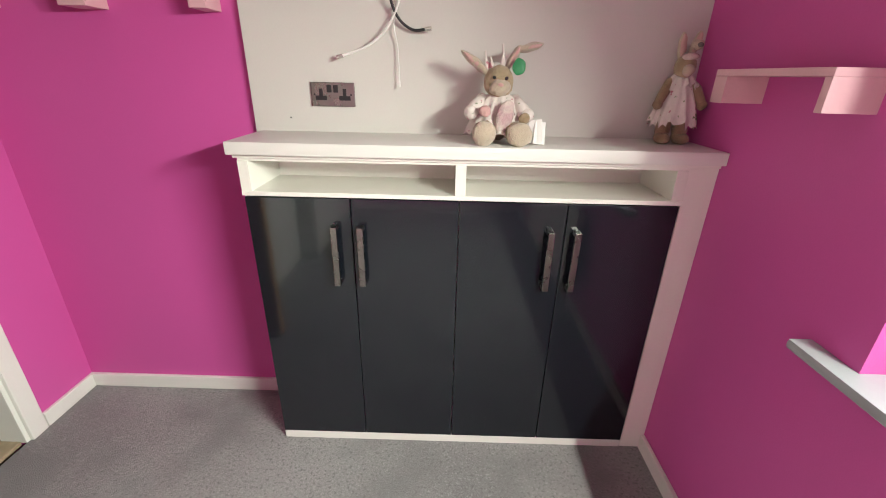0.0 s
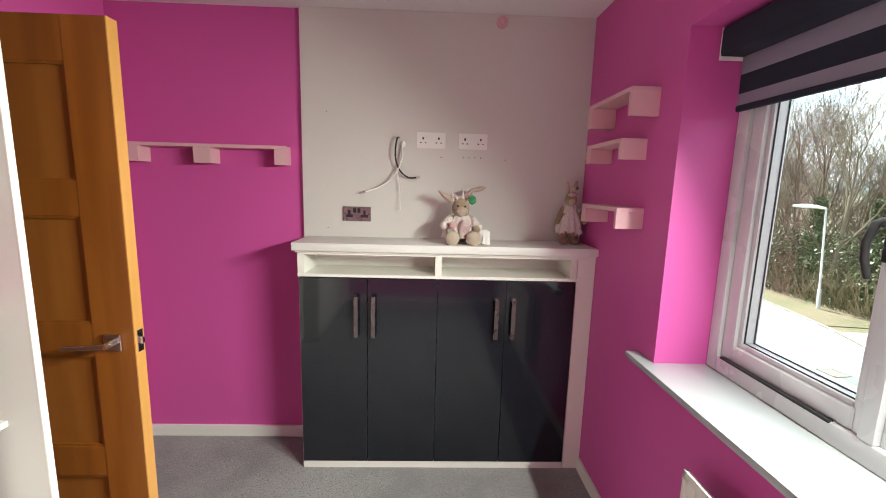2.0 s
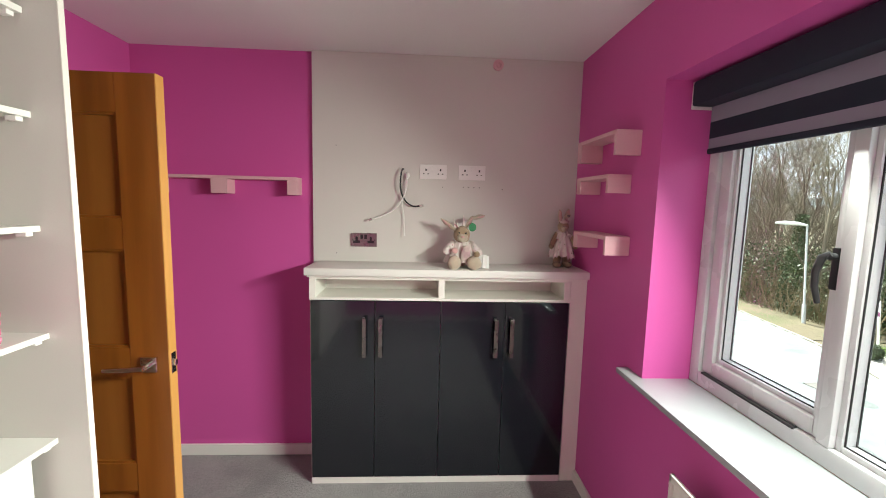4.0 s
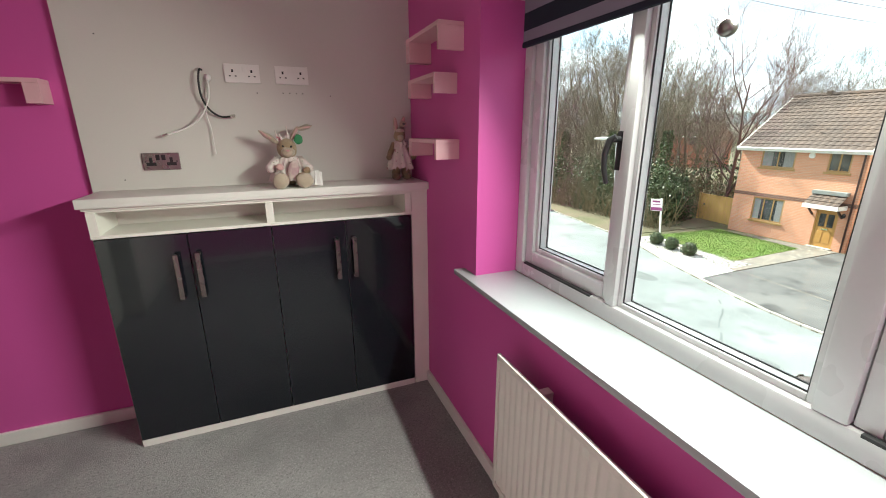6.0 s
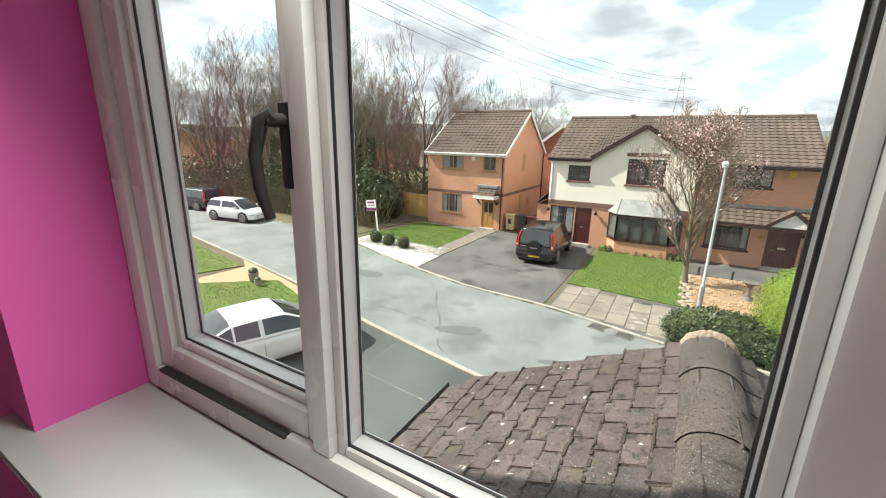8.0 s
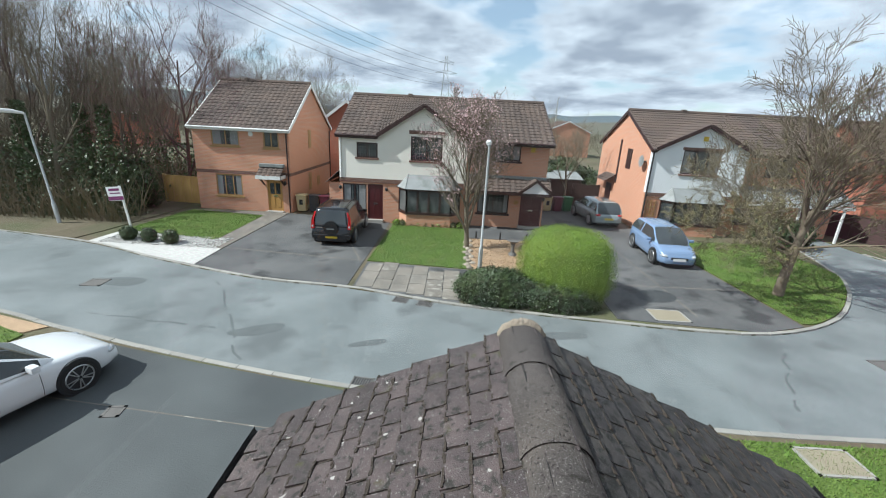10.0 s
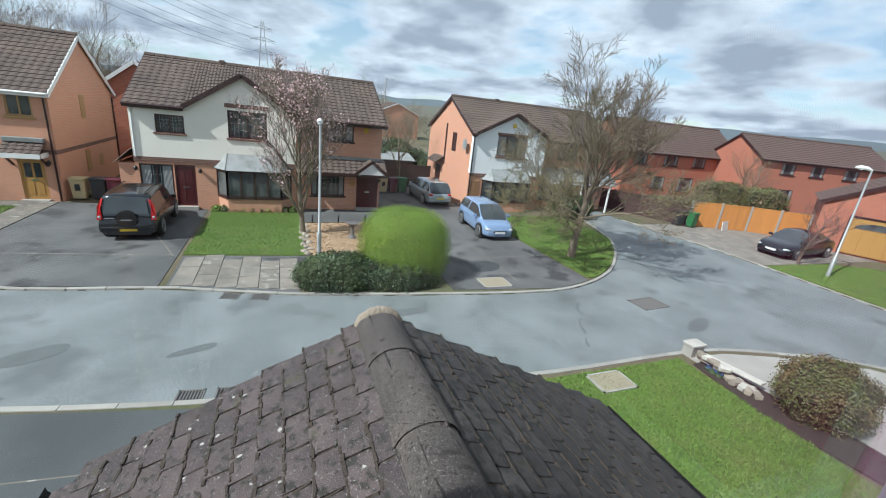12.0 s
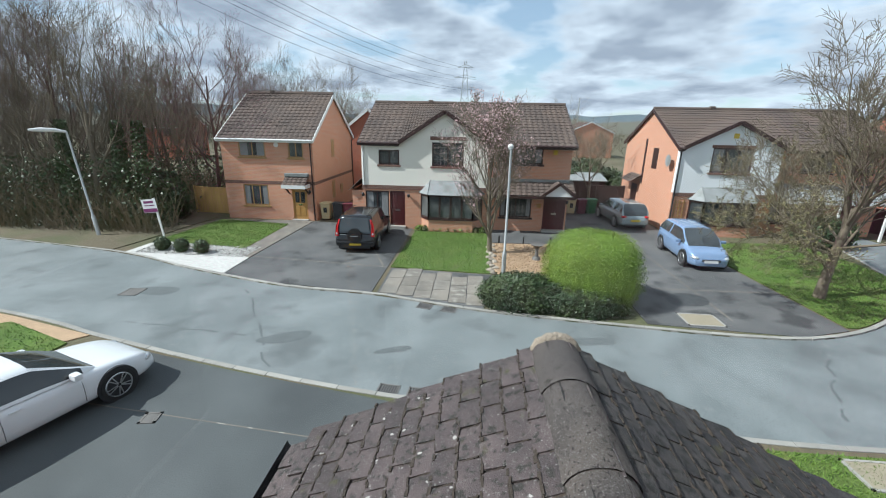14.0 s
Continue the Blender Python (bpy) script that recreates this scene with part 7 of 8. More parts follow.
def car(name, label, at, heading, L, W, H, paint, style="hatch", front_plate=PLATEW):
    """Local x points ahead. Lower body and cabin are lofted from half-sections; windows, wheels, lamps, plates are parts."""
    c = thing(name, (0, 0, 0), label, "car", "parked cars")
    hl, hw = L / 2, W / 2
    tops = {
        "saloon": ((-0.5, 0.42), (-0.492, 0.60), (-0.46, 0.70), (-0.30, 0.71), (-0.05, 0.655), (0.2, 0.635), (0.34, 0.585), (0.43, 0.52), (0.485, 0.43), (0.5, 0.33)),
        "hatch": ((-0.5, 0.38), (-0.49, 0.58), (-0.46, 0.64), (-0.2, 0.63), (0.2, 0.61), (0.34, 0.565), (0.43, 0.50), (0.485, 0.41), (0.5, 0.32)),
        "suv": ((-0.5, 0.36), (-0.492, 0.56), (-0.3, 0.60), (0.2, 0.595), (0.36, 0.565), (0.45, 0.52), (0.488, 0.43), (0.5, 0.33)),
    }[style]
    u = np.concatenate([np.linspace(-0.5, -0.44, 7), np.linspace(-0.42, 0.42, 22), np.linspace(0.44, 0.5, 7)])
    top = profile(tops, u) * H
    wid = profile(((-0.5, 0.82), (-0.47, 0.93), (-0.36, 0.985), (0.0, 1.0), (0.3, 0.985), (0.42, 0.93), (0.475, 0.82), (0.5, 0.68)), u) * hw
    if style == "suv":
        wid = np.where(u < 0, np.maximum(wid, 0.95 * hw), wid)
    bot = profile(((-0.5, 0.32), (-0.45, 0.22), (0.44, 0.2), (0.5, 0.24)), u)
    sec = ((0.0, 0.0), (0.88, 0.0), (0.965, 0.10), (0.995, 0.30), (1.0, 0.50), (0.985, 0.72), (0.955, 0.86), (0.90, 0.95), (0.78, 0.99), (0.4, 1.0), (0.0, 1.008))
    b = bmesh.new()
    rings = []
    for x, t, w, z in zip(u * L, top, wid, bot):
        half = [(w * p, z + (t - z) * q) for p, q in sec]
        rings.append([b.verts.new((x, y, zz)) for y, zz in half] + [b.verts.new((x, -y, zz)) for y, zz in half[-2:0:-1]])
    for r, s in zip(rings, rings[1:]):
        for k in range(len(r)):
            b.faces.new((r[k], r[(k + 1) % len(r)], s[(k + 1) % len(r)], s[k]))
    b.faces.new(rings[0])
    b.faces.new(rings[-1][::-1])
    bmesh.ops.recalc_face_normals(b, faces=b.faces)
    body = part("body", b, paint, c, smooth=65)
    k0, k1, k2, k3 = [v * L for v in {"saloon": (-0.40, -0.19, 0.07, 0.27), "hatch": (-0.487, -0.40, 0.09, 0.31), "suv": (-0.488, -0.455, 0.07, 0.265)}[style]]
    kb = (k1 + k2) / 2 + 0.02
    xs = sorted({*np.linspace(k0, k1, 7), *np.linspace(k1, k2, 11), *np.linspace(k2, k3, 8), kb - 0.05, kb + 0.05, k1 + 0.05, k2 + 0.05})
    belt = np.interp(xs, u * L, top)
    zt = profile(((k0, 0.0), (k1, 0.955), (k1 + 0.3, 0.99), (kb, 1.0), (k2 - 0.25, 0.99), (k2, 0.955), (k3, 0.0)), np.array(xs), 1)
    shell, glass = bmesh.new(), bmesh.new()
    rows = []
    for x, zb, f in zip(xs, belt, zt):
        z1 = zb - 0.02 + (H - zb) * max(f, 0.0)
        edge = min(1.0, 0.86 + 0.4 * max(f, 0))
        wb, wt = 0.925 * hw * edge, (0.90 - (0.12 if style == "suv" else 0.20) * max(f, 0)) * hw * edge
        h_ = z1 - zb + 0.03
        half = [(wb, zb - 0.03), (wb + (wt - wb) * 0.12, zb - 0.03 + h_ * 0.12), (wb + (wt - wb) * 0.86, zb - 0.03 + h_ * 0.86), (wt * 0.95, z1 - 0.02 * f), (wt * 0.62, z1 + 0.012 * f), (0.0, z1 + 0.02 * f)]
        rows.append(([(x, y, z) for y, z in half] + [(x, -y, z) for y, z in half[-2::-1]], f, x))
    for (p, f0, x0), (q, f1, x1) in zip(rows, rows[1:]):
        xm, fm = (x0 + x1) / 2, (f0 + f1) / 2
        for k in range(len(p) - 1):
            band = min(k, len(p) - 2 - k)
            pillar = abs(xm - kb) < 0.045 or fm < 0.25
            if band == 1:
                g_ = not pillar and not (k1 < xm < k1 + 0.05 and style == "saloon")
            elif band >= 3:
                g_ = xm > k2 + 0.02 or (xm < k1 - 0.01)
            else:
                g_ = False
            t = glass if g_ else shell
            t.faces.new([t.verts.new(v) for v in (p[k], p[k + 1], q[k + 1], q[k])])
    for t in (shell, glass):
        bmesh.ops.remove_doubles(t, verts=t.verts, dist=0.0005)
        bmesh.ops.recalc_face_normals(t, faces=t.faces)
    part("cabin", shell, paint, body, smooth=65)
    part("windows", glass, CARGLASS, body, "dark tinted windows", smooth=40)
    R = 0.325 if style != "suv" else 0.345
    for x in (-hl + 0.19 * L, hl - 0.185 * L):
        for s in (1, -1):
            part("wheel_arch", cyl(bmesh.new(), (x, s * (hw - 0.06), R + 0.01), R + 0.055, 0.128, "y", 30), BLACK, c, smooth=40)
            w = part("wheel", cyl(bmesh.new(), (x, s * (hw - 0.09), R), R, 0.2, "y", 30), TYRE, c, smooth=40)
            part("hub", cyl(bmesh.new(), (x, s * (hw + 0.006), R), R * 0.74, 0.02, "y", 26), BLACK, w, smooth=40)
            b = bmesh.new()
            for k in range(10):
                a = 2 * math.pi * k / 10 + (0.14 if k % 2 else -0.14)
                bar(b, (x + R * 0.1 * math.cos(a), s * (hw + 0.02), R + R * 0.1 * math.sin(a)), (x + R * 0.73 * math.cos(a), s * (hw + 0.016), R + R * 0.73 * math.sin(a)), 0.022, 0.02)
            tor = [(x + R * 0.74 * math.cos(2 * math.pi * k / 26), s * (hw + 0.012), R + R * 0.74 * math.sin(2 * math.pi * k / 26)) for k in range(27)]
            tube(b, tor, 0.016, 6, caps=False)
            part("spokes", b, ALLOY, w)
    def surf(f, q):
        """A place on the body's skin: f of the length, q up its section."""
        z, t, w = np.interp(f, u, bot), np.interp(f, u, top), np.interp(f, u, wid)
        return w * np.interp(q, [v[1] for v in sec[1:]], [v[0] for v in sec[1:]]), z + (t - z) * q

    for s in (1, -1):
        y, z = surf(0.462, 0.72)
        part("headlight", ball(bmesh.new(), (0.462 * L, s * y * 0.86, z), 0.15, 1.25, 0.75, 0.5, rot=Matrix.Rotation(s * -0.55, 4, "Z"), u=14, v=10), CLEARLAMP, c, smooth=60)
        if style == "suv":
            tl = part("tail_light", prism(bmesh.new(), [(-hl - 0.012, s * hw * 0.80, H * 0.47), (-hl - 0.012, s * hw * 0.97, H * 0.47), (-hl + 0.05, s * hw * 0.93, H * 0.74), (-hl + 0.13, s * hw * 0.80, H * 0.90), (-hl + 0.11, s * hw * 0.73, H * 0.90), (-hl + 0.02, s * hw * 0.82, H * 0.72)], (0.09, 0, 0)), REDLAMP, c)
            part("reflector", ball(bmesh.new(), (-hl - 0.005, s * hw * 0.885, H * 0.53), 0.045, 0.4, 1.0, 1.2, u=10, v=8), CLEARLAMP, tl, "white reversing lens", smooth=60)
        else:
            y, z = surf(-0.478, 0.80)
            part("tail_light", ball(bmesh.new(), (-0.474 * L, s * y * 0.84, z), 0.16, 1.1, 0.85, 0.5, rot=Matrix.Rotation(s * 0.6, 4, "Z"), u=14, v=10), REDLAMP, c, smooth=60)
        zb = float(np.interp(k3 - 0.45, u * L, top))
        part("wing_mirror", bm_box(k3 - 0.52, k3 - 0.38, s * hw * 0.95, s * (hw + 0.16), zb - 0.01, zb + 0.12, bevel=0.035), paint, c, smooth=50)
        b = bmesh.new()
        for xx in (k3 - 0.35, kb, -hl + 0.26 * L):
            y0, z0_ = surf(xx / L, 0.12)
            for q0, q1 in zip((0.12, 0.3, 0.5, 0.72), (0.3, 0.5, 0.72, 0.9)):
                ya, za = surf(xx / L, q0)
                yb, zb_ = surf(xx / L, q1)
                bar(b, (xx, s * (ya + 0.001), za), (xx, s * (yb + 0.001), zb_), 0.008, 0.008)
        part("door_seam", b, BLACK, body)
        for xx in (kb - 0.95, kb + 0.12):
            y, z = surf(xx / L, 0.80)
            part("door_handle", bm_box(xx, xx + 0.18, s * (y - 0.01), s * (y + 0.03), z - 0.015, z + 0.015, bevel=0.008), paint, body)
    zg = float(np.interp(0.49, u, top))
    part("grille", bm_box(hl - 0.09, hl + 0.008, -hw * 0.42, hw * 0.42, 0.50 * zg + 0.12, 0.82 * zg + 0.05, bevel=0.02), BLACK, c)
    part("lower_bumper", bm_box(hl - 0.25, hl - 0.005, -hw * 0.6, hw * 0.6, 0.2, 0.32, bevel=0.03), BLACK, c)
    part("number_plate", bm_box(hl + 0.008, hl + 0.02, -0.26, 0.26, 0.36, 0.47), front_plate, c)
    part("lower_bumper", bm_box(-hl - 0.005, -hl + 0.2, -hw * 0.74, hw * 0.74, 0.22, 0.46 if style == "suv" else 0.34, bevel=0.03), BLACK, c)
    zp = 0.37 if style == "suv" else 0.48
    part("number_plate", bm_box(-hl - 0.03, -hl - 0.004, -0.26, 0.26, zp, zp + 0.11), PLATEY, c)
    if style == "suv":
        b = cyl(bmesh.new(), (-hl - 0.05, 0.0, 0.84), 0.31, 0.14, "x", 32)
        cyl(b, (-hl - 0.125, 0.0, 0.84), 0.20, 0.02, "x", 28)
        part("spare_wheel", b, paint, c, "black spare wheel cover", smooth=40)
        part("badge_bar", bm_box(-hl - 0.139, -hl - 0.134, -0.16, 0.16, 0.80, 0.835), ALLOY, c)
        part("badge_bar", bm_box(-hl - 0.012, -hl - 0.002, 0.38, 0.66, 0.83, 0.86), ALLOY, c)
        part("step_bumper", bm_box(-hl - 0.05, -hl + 0.1, -hw * 0.9, hw * 0.9, 0.46, 0.54, bevel=0.025), BLACK, c, smooth=40)
        part("rear_window", prism(bmesh.new(), [(-0.503 * L, -hw * 0.74, H * 0.60), (-0.503 * L, hw * 0.74, H * 0.60), (-0.474 * L, hw * 0.66, H * 0.92), (-0.474 * L, -hw * 0.66, H * 0.92)], (0.04, 0, 0.0)), CARGLASS, c, "tinted rear window")
        for s in (1, -1):
            part("roof_rail", tube(bmesh.new(), [(k1 + 0.1, s * hw * 0.6, H + 0.0), (k1 + 0.2, s * hw * 0.6, H + 0.05), (k2 - 0.2, s * hw * 0.6, H + 0.05), (k2 - 0.1, s * hw * 0.6, H + 0.0)], 0.018, 6), BLACK, c)
    c.matrix_basis = pose(at[0], at[1], G + at[2], 0, 0, heading)
    return c


CB, CS, CL, CW, CD, CN = carpaint("black_car_paint", (0.008, 0.008, 0.009), 0.0), carpaint("silver_green_car_paint", (0.36, 0.41, 0.42), 0.35), carpaint("pale_blue_car_paint", (0.24, 0.34, 0.52), 0.3), carpaint("white_car_paint", (0.72, 0.73, 0.74), 0.0), carpaint("dark_grey_car_paint", (0.02, 0.023, 0.028), 0.4), carpaint("navy_car_paint", (0.02, 0.022, 0.035), 0.4)
car("parked_car", "black compact off-roader with rear spare wheel parked nose to the house", (20.3, 5.15, 0.052), 2, 4.4, 1.8, 1.68, CB, "suv")
car("parked_car", "silver-green hatchback parked at the end of the driveway", (26.6, -9.1, 0.052), 4, 4.2, 1.75, 1.48, CS, "hatch")
car("parked_car", "pale blue hatchback parked facing the road", (19.55, -9.9, 0.052), 180 - 3, 3.9, 1.7, 1.5, CL, "hatch")
car("parked_car", "white saloon with alloy wheels parked on the front driveway", (6.6, 8.35, 0.052), -18.5, 4.7, 1.78, 1.36, CW, "saloon")
car("parked_car", "dark grey saloon parked on the block-paved driveway", (14.75, -27.5, 0.052), 94, 4.9, 1.85, 1.42, CD, "saloon")
car("parked_car", "white hatchback parked at the far kerb", (17.2, 25.2, 0.0), -80, 3.9, 1.7, 1.45, CW, "hatch")
car("parked_car", "dark estate car parked at the far kerb", (18.2, 32.0, 0.0), 96, 4.5, 1.8, 1.6, CN, "suv")

# ---- planting ----
def quads(name, centres, size, seed, normals=None, stretch=1.6):
    """A mesh of small leaf quads, one at each centre, turned at random."""
    g = np.random.default_rng(seed)
    c = np.asarray(centres, float)
    n = len(c)
    a = g.normal(size=(n, 3))
    if normals is not None:
        a = a * 0.55 + np.asarray(normals)
    a /= np.linalg.norm(a, axis=1)[:, None]
    u = np.cross(a, g.normal(size=(n, 3)))
    u /= np.linalg.norm(u, axis=1)[:, None]
    v = np.cross(a, u)
    s = size * g.uniform(0.6, 1.3, (n, 1))
    P = np.stack([c - u * s * stretch, c - v * s, c + u * s * stretch, c + v * s], 1).reshape(-1, 3)
    me = bpy.data.meshes.new(name)
    me.from_pydata(P.tolist(), [], np.arange(4 * n).reshape(-1, 4).tolist())
    return me


def leaf_part(name, centres, size, seed, mat, parent, normals=None, stretch=1.6):
    me = quads(name, centres, size, seed, normals, stretch)
    me.materials.append(mat)
    o = new(name, me)
    under(o, parent)
    o["kind"] = "stuff"
    return o


def lumpy(bm, c, r, seed, amp=0.12, freq=2.0, u=24, v=16, power=1.0):
    """A rounded mass with an uneven outline; power under 1 squares it off."""
    vs = bmesh.ops.create_uvsphere(bm, u_segments=u, v_segments=v, radius=1.0)["verts"]
    for p in vs:
        d = p.co.normalized()
        q = Vector([math.copysign(abs(t) ** power, t) for t in d])
        q *= 1 + amp * noise.noise(d * freq + Vector((seed, 0, 0)))
        p.co = Vector(c) + Vector((q.x * r[0], q.y * r[1], q.z * r[2]))
    return bm


def bush(name, c, r, mat, core, seed, n, size, label, category="bush", amp=0.12, power=1.0, group=""):
    t = thing(name, (c[0], c[1], G), label, category, group)
    b = lumpy(bmesh.new(), c, [x * 0.94 for x in r], seed, amp, power=power)
    for v in b.verts:
        v.co.z = max(v.co.z, G + 0.02)
    faces = [(f.calc_center_median(), f.normal.copy(), f.calc_area()) for f in b.faces]
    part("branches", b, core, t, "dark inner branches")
    g = np.random.default_rng(seed)
    w = np.array([f[2] for f in faces])
    idx = g.choice(len(faces), n, p=w / w.sum())
    cen = np.array([faces[i][0] for i in idx])
    nor = np.array([faces[i][1] for i in idx])
    if (nor * (cen - np.array(c))).sum() < 0:
        nor = -nor
    sp = np.sqrt(w[idx])[:, None] * 0.75
    cen = cen + g.uniform(-1, 1, (n, 3)) * sp + nor * g.uniform(-0.03, 0.05, (n, 1))
    cen[:, 2] = np.maximum(cen[:, 2], G + 0.05)
    leaf_part("foliage", cen, size, seed, mat, t, nor)
    return t


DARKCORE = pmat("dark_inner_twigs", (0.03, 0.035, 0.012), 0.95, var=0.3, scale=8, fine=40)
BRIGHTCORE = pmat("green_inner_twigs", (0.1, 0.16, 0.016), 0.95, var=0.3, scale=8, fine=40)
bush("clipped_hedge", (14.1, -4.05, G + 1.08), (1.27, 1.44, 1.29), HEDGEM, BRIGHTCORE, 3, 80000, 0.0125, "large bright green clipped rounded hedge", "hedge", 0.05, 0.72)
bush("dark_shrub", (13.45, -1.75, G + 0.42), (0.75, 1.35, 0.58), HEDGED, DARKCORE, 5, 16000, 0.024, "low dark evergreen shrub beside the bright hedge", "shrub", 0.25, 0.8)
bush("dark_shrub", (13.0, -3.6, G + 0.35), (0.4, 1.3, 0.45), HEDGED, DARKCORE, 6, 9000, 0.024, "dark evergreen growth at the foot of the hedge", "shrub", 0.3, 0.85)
for x, y in ((17.45, 13.6), (17.35, 12.65), (17.25, 11.66)):
    bush("box_ball", (x, y, G + 0.33), (0.31, 0.31, 0.31), HEDGED, DARKCORE, int(y * 7), 900, 0.022, "small clipped box ball on white gravel", "shrub", 0.06, group="box balls")
bush("olive_shrub", (5.0, -11.2, G + 0.62), (0.85, 1.0, 0.75), SHRUBM, DARKCORE, 8, 20000, 0.0155, "loose olive-brown shrub beside the stone wall", "shrub", 0.4)
bush("green_conifer", (23.2, 17.8, G + 1.2), (1.1, 1.3, 1.6), HEDGED, DARKCORE, 9, 5000, 0.06, "dark green evergreen beside the fence", "shrub", 0.4)
bush("close_shrub", (22.6, -17.6, G + 0.7), (0.9, 1.6, 0.8), HEDGED, DARKCORE, 12, 3500, 0.05, "dark evergreen shrub at the lawn's end", "shrub", 0.3)
bush("close_shrub", (22.3, -31.0, G + 1.5), (1.4, 2.6, 1.5), SHRUBM, DARKCORE, 13, 9000, 0.04, "pale green shrub above the orange fence", "shrub", 0.35)
bush("close_shrub", (20.8, -33.5, G + 1.4), (1.4, 2.2, 1.5), SHRUBM, DARKCORE, 14, 9000, 0.04, "brown bare shrub above the orange fence", "shrub", 0.35)
for k, (x, y, rx, ry, rz) in enumerate(((35.0, -6.4, 1.5, 1.8, 1.4), (36.5, -9.6, 1.6, 2.2, 1.5), (35.5, -12.4, 1.4, 1.6, 1.1), (38.5, -4.0, 1.6, 2.2, 1.5))):
    bush("garden_shrub", (x, y, G + rz * 0.9), (rx, ry, rz), HEDGED, DARKCORE, 70 + k, 3500, 0.07, "dark evergreen garden shrub behind the fence", "shrub", 0.4, group="garden shrubs")
sd = thing("garden_shed", (34.0, -8.6, G), "low garden shed with a pale grey felt roof", "shed")
part("walls", bm_box(33.0, 35.0, -9.9, -7.3, G, G + 1.75), FENCED, sd)
part("roof", prism(bmesh.new(), [(32.85, -10.05, G + 1.72), (32.85, -7.15, G + 1.72), (35.15, -7.15, G + 2.1), (35.15, -10.05, G + 2.1)], (0, 0, 0.06)), LEAD, sd)
for k in range(10):
    bush("border_plant", (22.55, -0.6 + 0.38 * k, G + 0.15), (0.18, 0.22, 0.2), SHRUBM if k % 3 else HEDGEM, DARKCORE, 30 + k, 160, 0.04, "low border plant against the house wall", "plant", 0.4, group="border plants")


def branches(seed, h, spread_, trunk_r, levels=4, first=0.25, kids=(5, 5, 4), up=0.55, lean=(0, 0), twig=0.012):
    """Limbs of a bare tree as (points, radii); the last level's ends too."""
    g = random.Random(seed)
    out, ends = [], []

    def grow(p, d, length, r, lv):
        pts, rad = [Vector(p)], [r]
        n = 5 if lv < 2 else 3
        q, dd = Vector(p), d.normalized()
        for k in range(n):
            w = 0.16 + 0.05 * lv
            dd = (dd + Vector((g.uniform(-w, w), g.uniform(-w, w), g.uniform(-w * 0.4, w) + 0.03 * up))).normalized()
            q = q + dd * (length / n)
            pts.append(q.copy())
            rad.append(max(r * (1 - 0.75 * (k + 1) / n), 0.006))
        out.append((pts, rad, lv))
        if lv >= levels:
            ends.append(pts[-1])
            ends.append(pts[-2])
            return
        for c in range(kids[min(lv, len(kids) - 1)]):
            t = (first if lv == 0 else 0.2) + (1 - (first if lv == 0 else 0.2)) * (c + g.random()) / kids[min(lv, len(kids) - 1)]
            i = min(int(t * n), n - 1)
            f = t * n - i
            base = pts[i].lerp(pts[i + 1], min(f, 1))
            ax = (pts[i + 1] - pts[i]).normalized()
            side = ax.orthogonal().normalized()
            side.rotate(Matrix.Rotation(g.uniform(0, 6.283), 3, ax))
            nd = ax * (0.55 + 0.2 * g.random()) + side * spread_ * (0.7 + 0.5 * g.random()) + Vector((0, 0, up * 0.4))
            grow(base, nd, length * (0.62 if lv == 0 else 0.58) * (1.15 - 0.45 * t) * g.uniform(0.8, 1.15), rad[i] * 0.55, lv + 1)

    grow((0, 0, 0), Vector((lean[0], lean[1], 1)), h * 0.72, trunk_r, 0)
    return out, ends


def limbs_mesh(name, limbs, lo, hi, mat):
    """The limbs of some levels as tapered tubes, joined."""
    V, F = [], []
    for pts, rad, lv in limbs:
        if not lo <= lv <= hi:
            continue
        n = (8, 6, 4, 3, 3, 3)[lv]
        prev = None
        base = len(V)
        for i, p in enumerate(pts):
            d = (pts[min(i + 1, len(pts) - 1)] - pts[max(i - 1, 0)]).normalized()
            if prev is None:
                prev = d.orthogonal().normalized()
            a = (prev - d * prev.dot(d)).normalized()
            prev = a
            c = d.cross(a)
            for k in range(n):
                t = 2 * math.pi * k / n
                V.append(tuple(p + rad[i] * (math.cos(t) * a + math.sin(t) * c)))
        for i in range(len(pts) - 1):
            for k in range(n):
                F.append((base + i * n + k, base + i * n + (k + 1) % n, base + (i + 1) * n + (k + 1) % n, base + (i + 1) * n + k))
    me = bpy.data.meshes.new(name)
    me.from_pydata(V, [], F)
    me.materials.append(mat)
    me.shade_smooth()
    return me


def bare_tree(name, label, x, y, seed, h, spread_, r, bark, bud=None, nbud=3, bsize=0.03, levels=4, kids=(7, 5, 4, 3), first=0.25, up=0.5, lean=(0, 0), group=""):
    limbs, ends = branches(seed, h, spread_, r, levels, first, kids, up, lean)
    t = thing(name, (x, y, G + 0.03), label, "tree", group)
    t.matrix_world = Matrix.Identity(4)
    o = new("trunk", limbs_mesh("trunk", limbs, 0, 1, bark))
    o.parent = t
    o2 = new("crown", limbs_mesh("crown", limbs, 2, levels, bark))
    o2.parent = t
    o2["kind"] = "stuff"
    if bud:
        g = np.random.default_rng(seed)
        e = np.repeat(np.array([tuple(v) for v in ends]), nbud, 0)
        e = e + g.normal(size=e.shape) * 0.09
        o3 = leaf_part("buds", e, bsize, seed, bud, t)
        o3.matrix_parent_inverse = Matrix.Identity(4)
    t.matrix_basis = pose(x, y, G + 0.03)
    return t


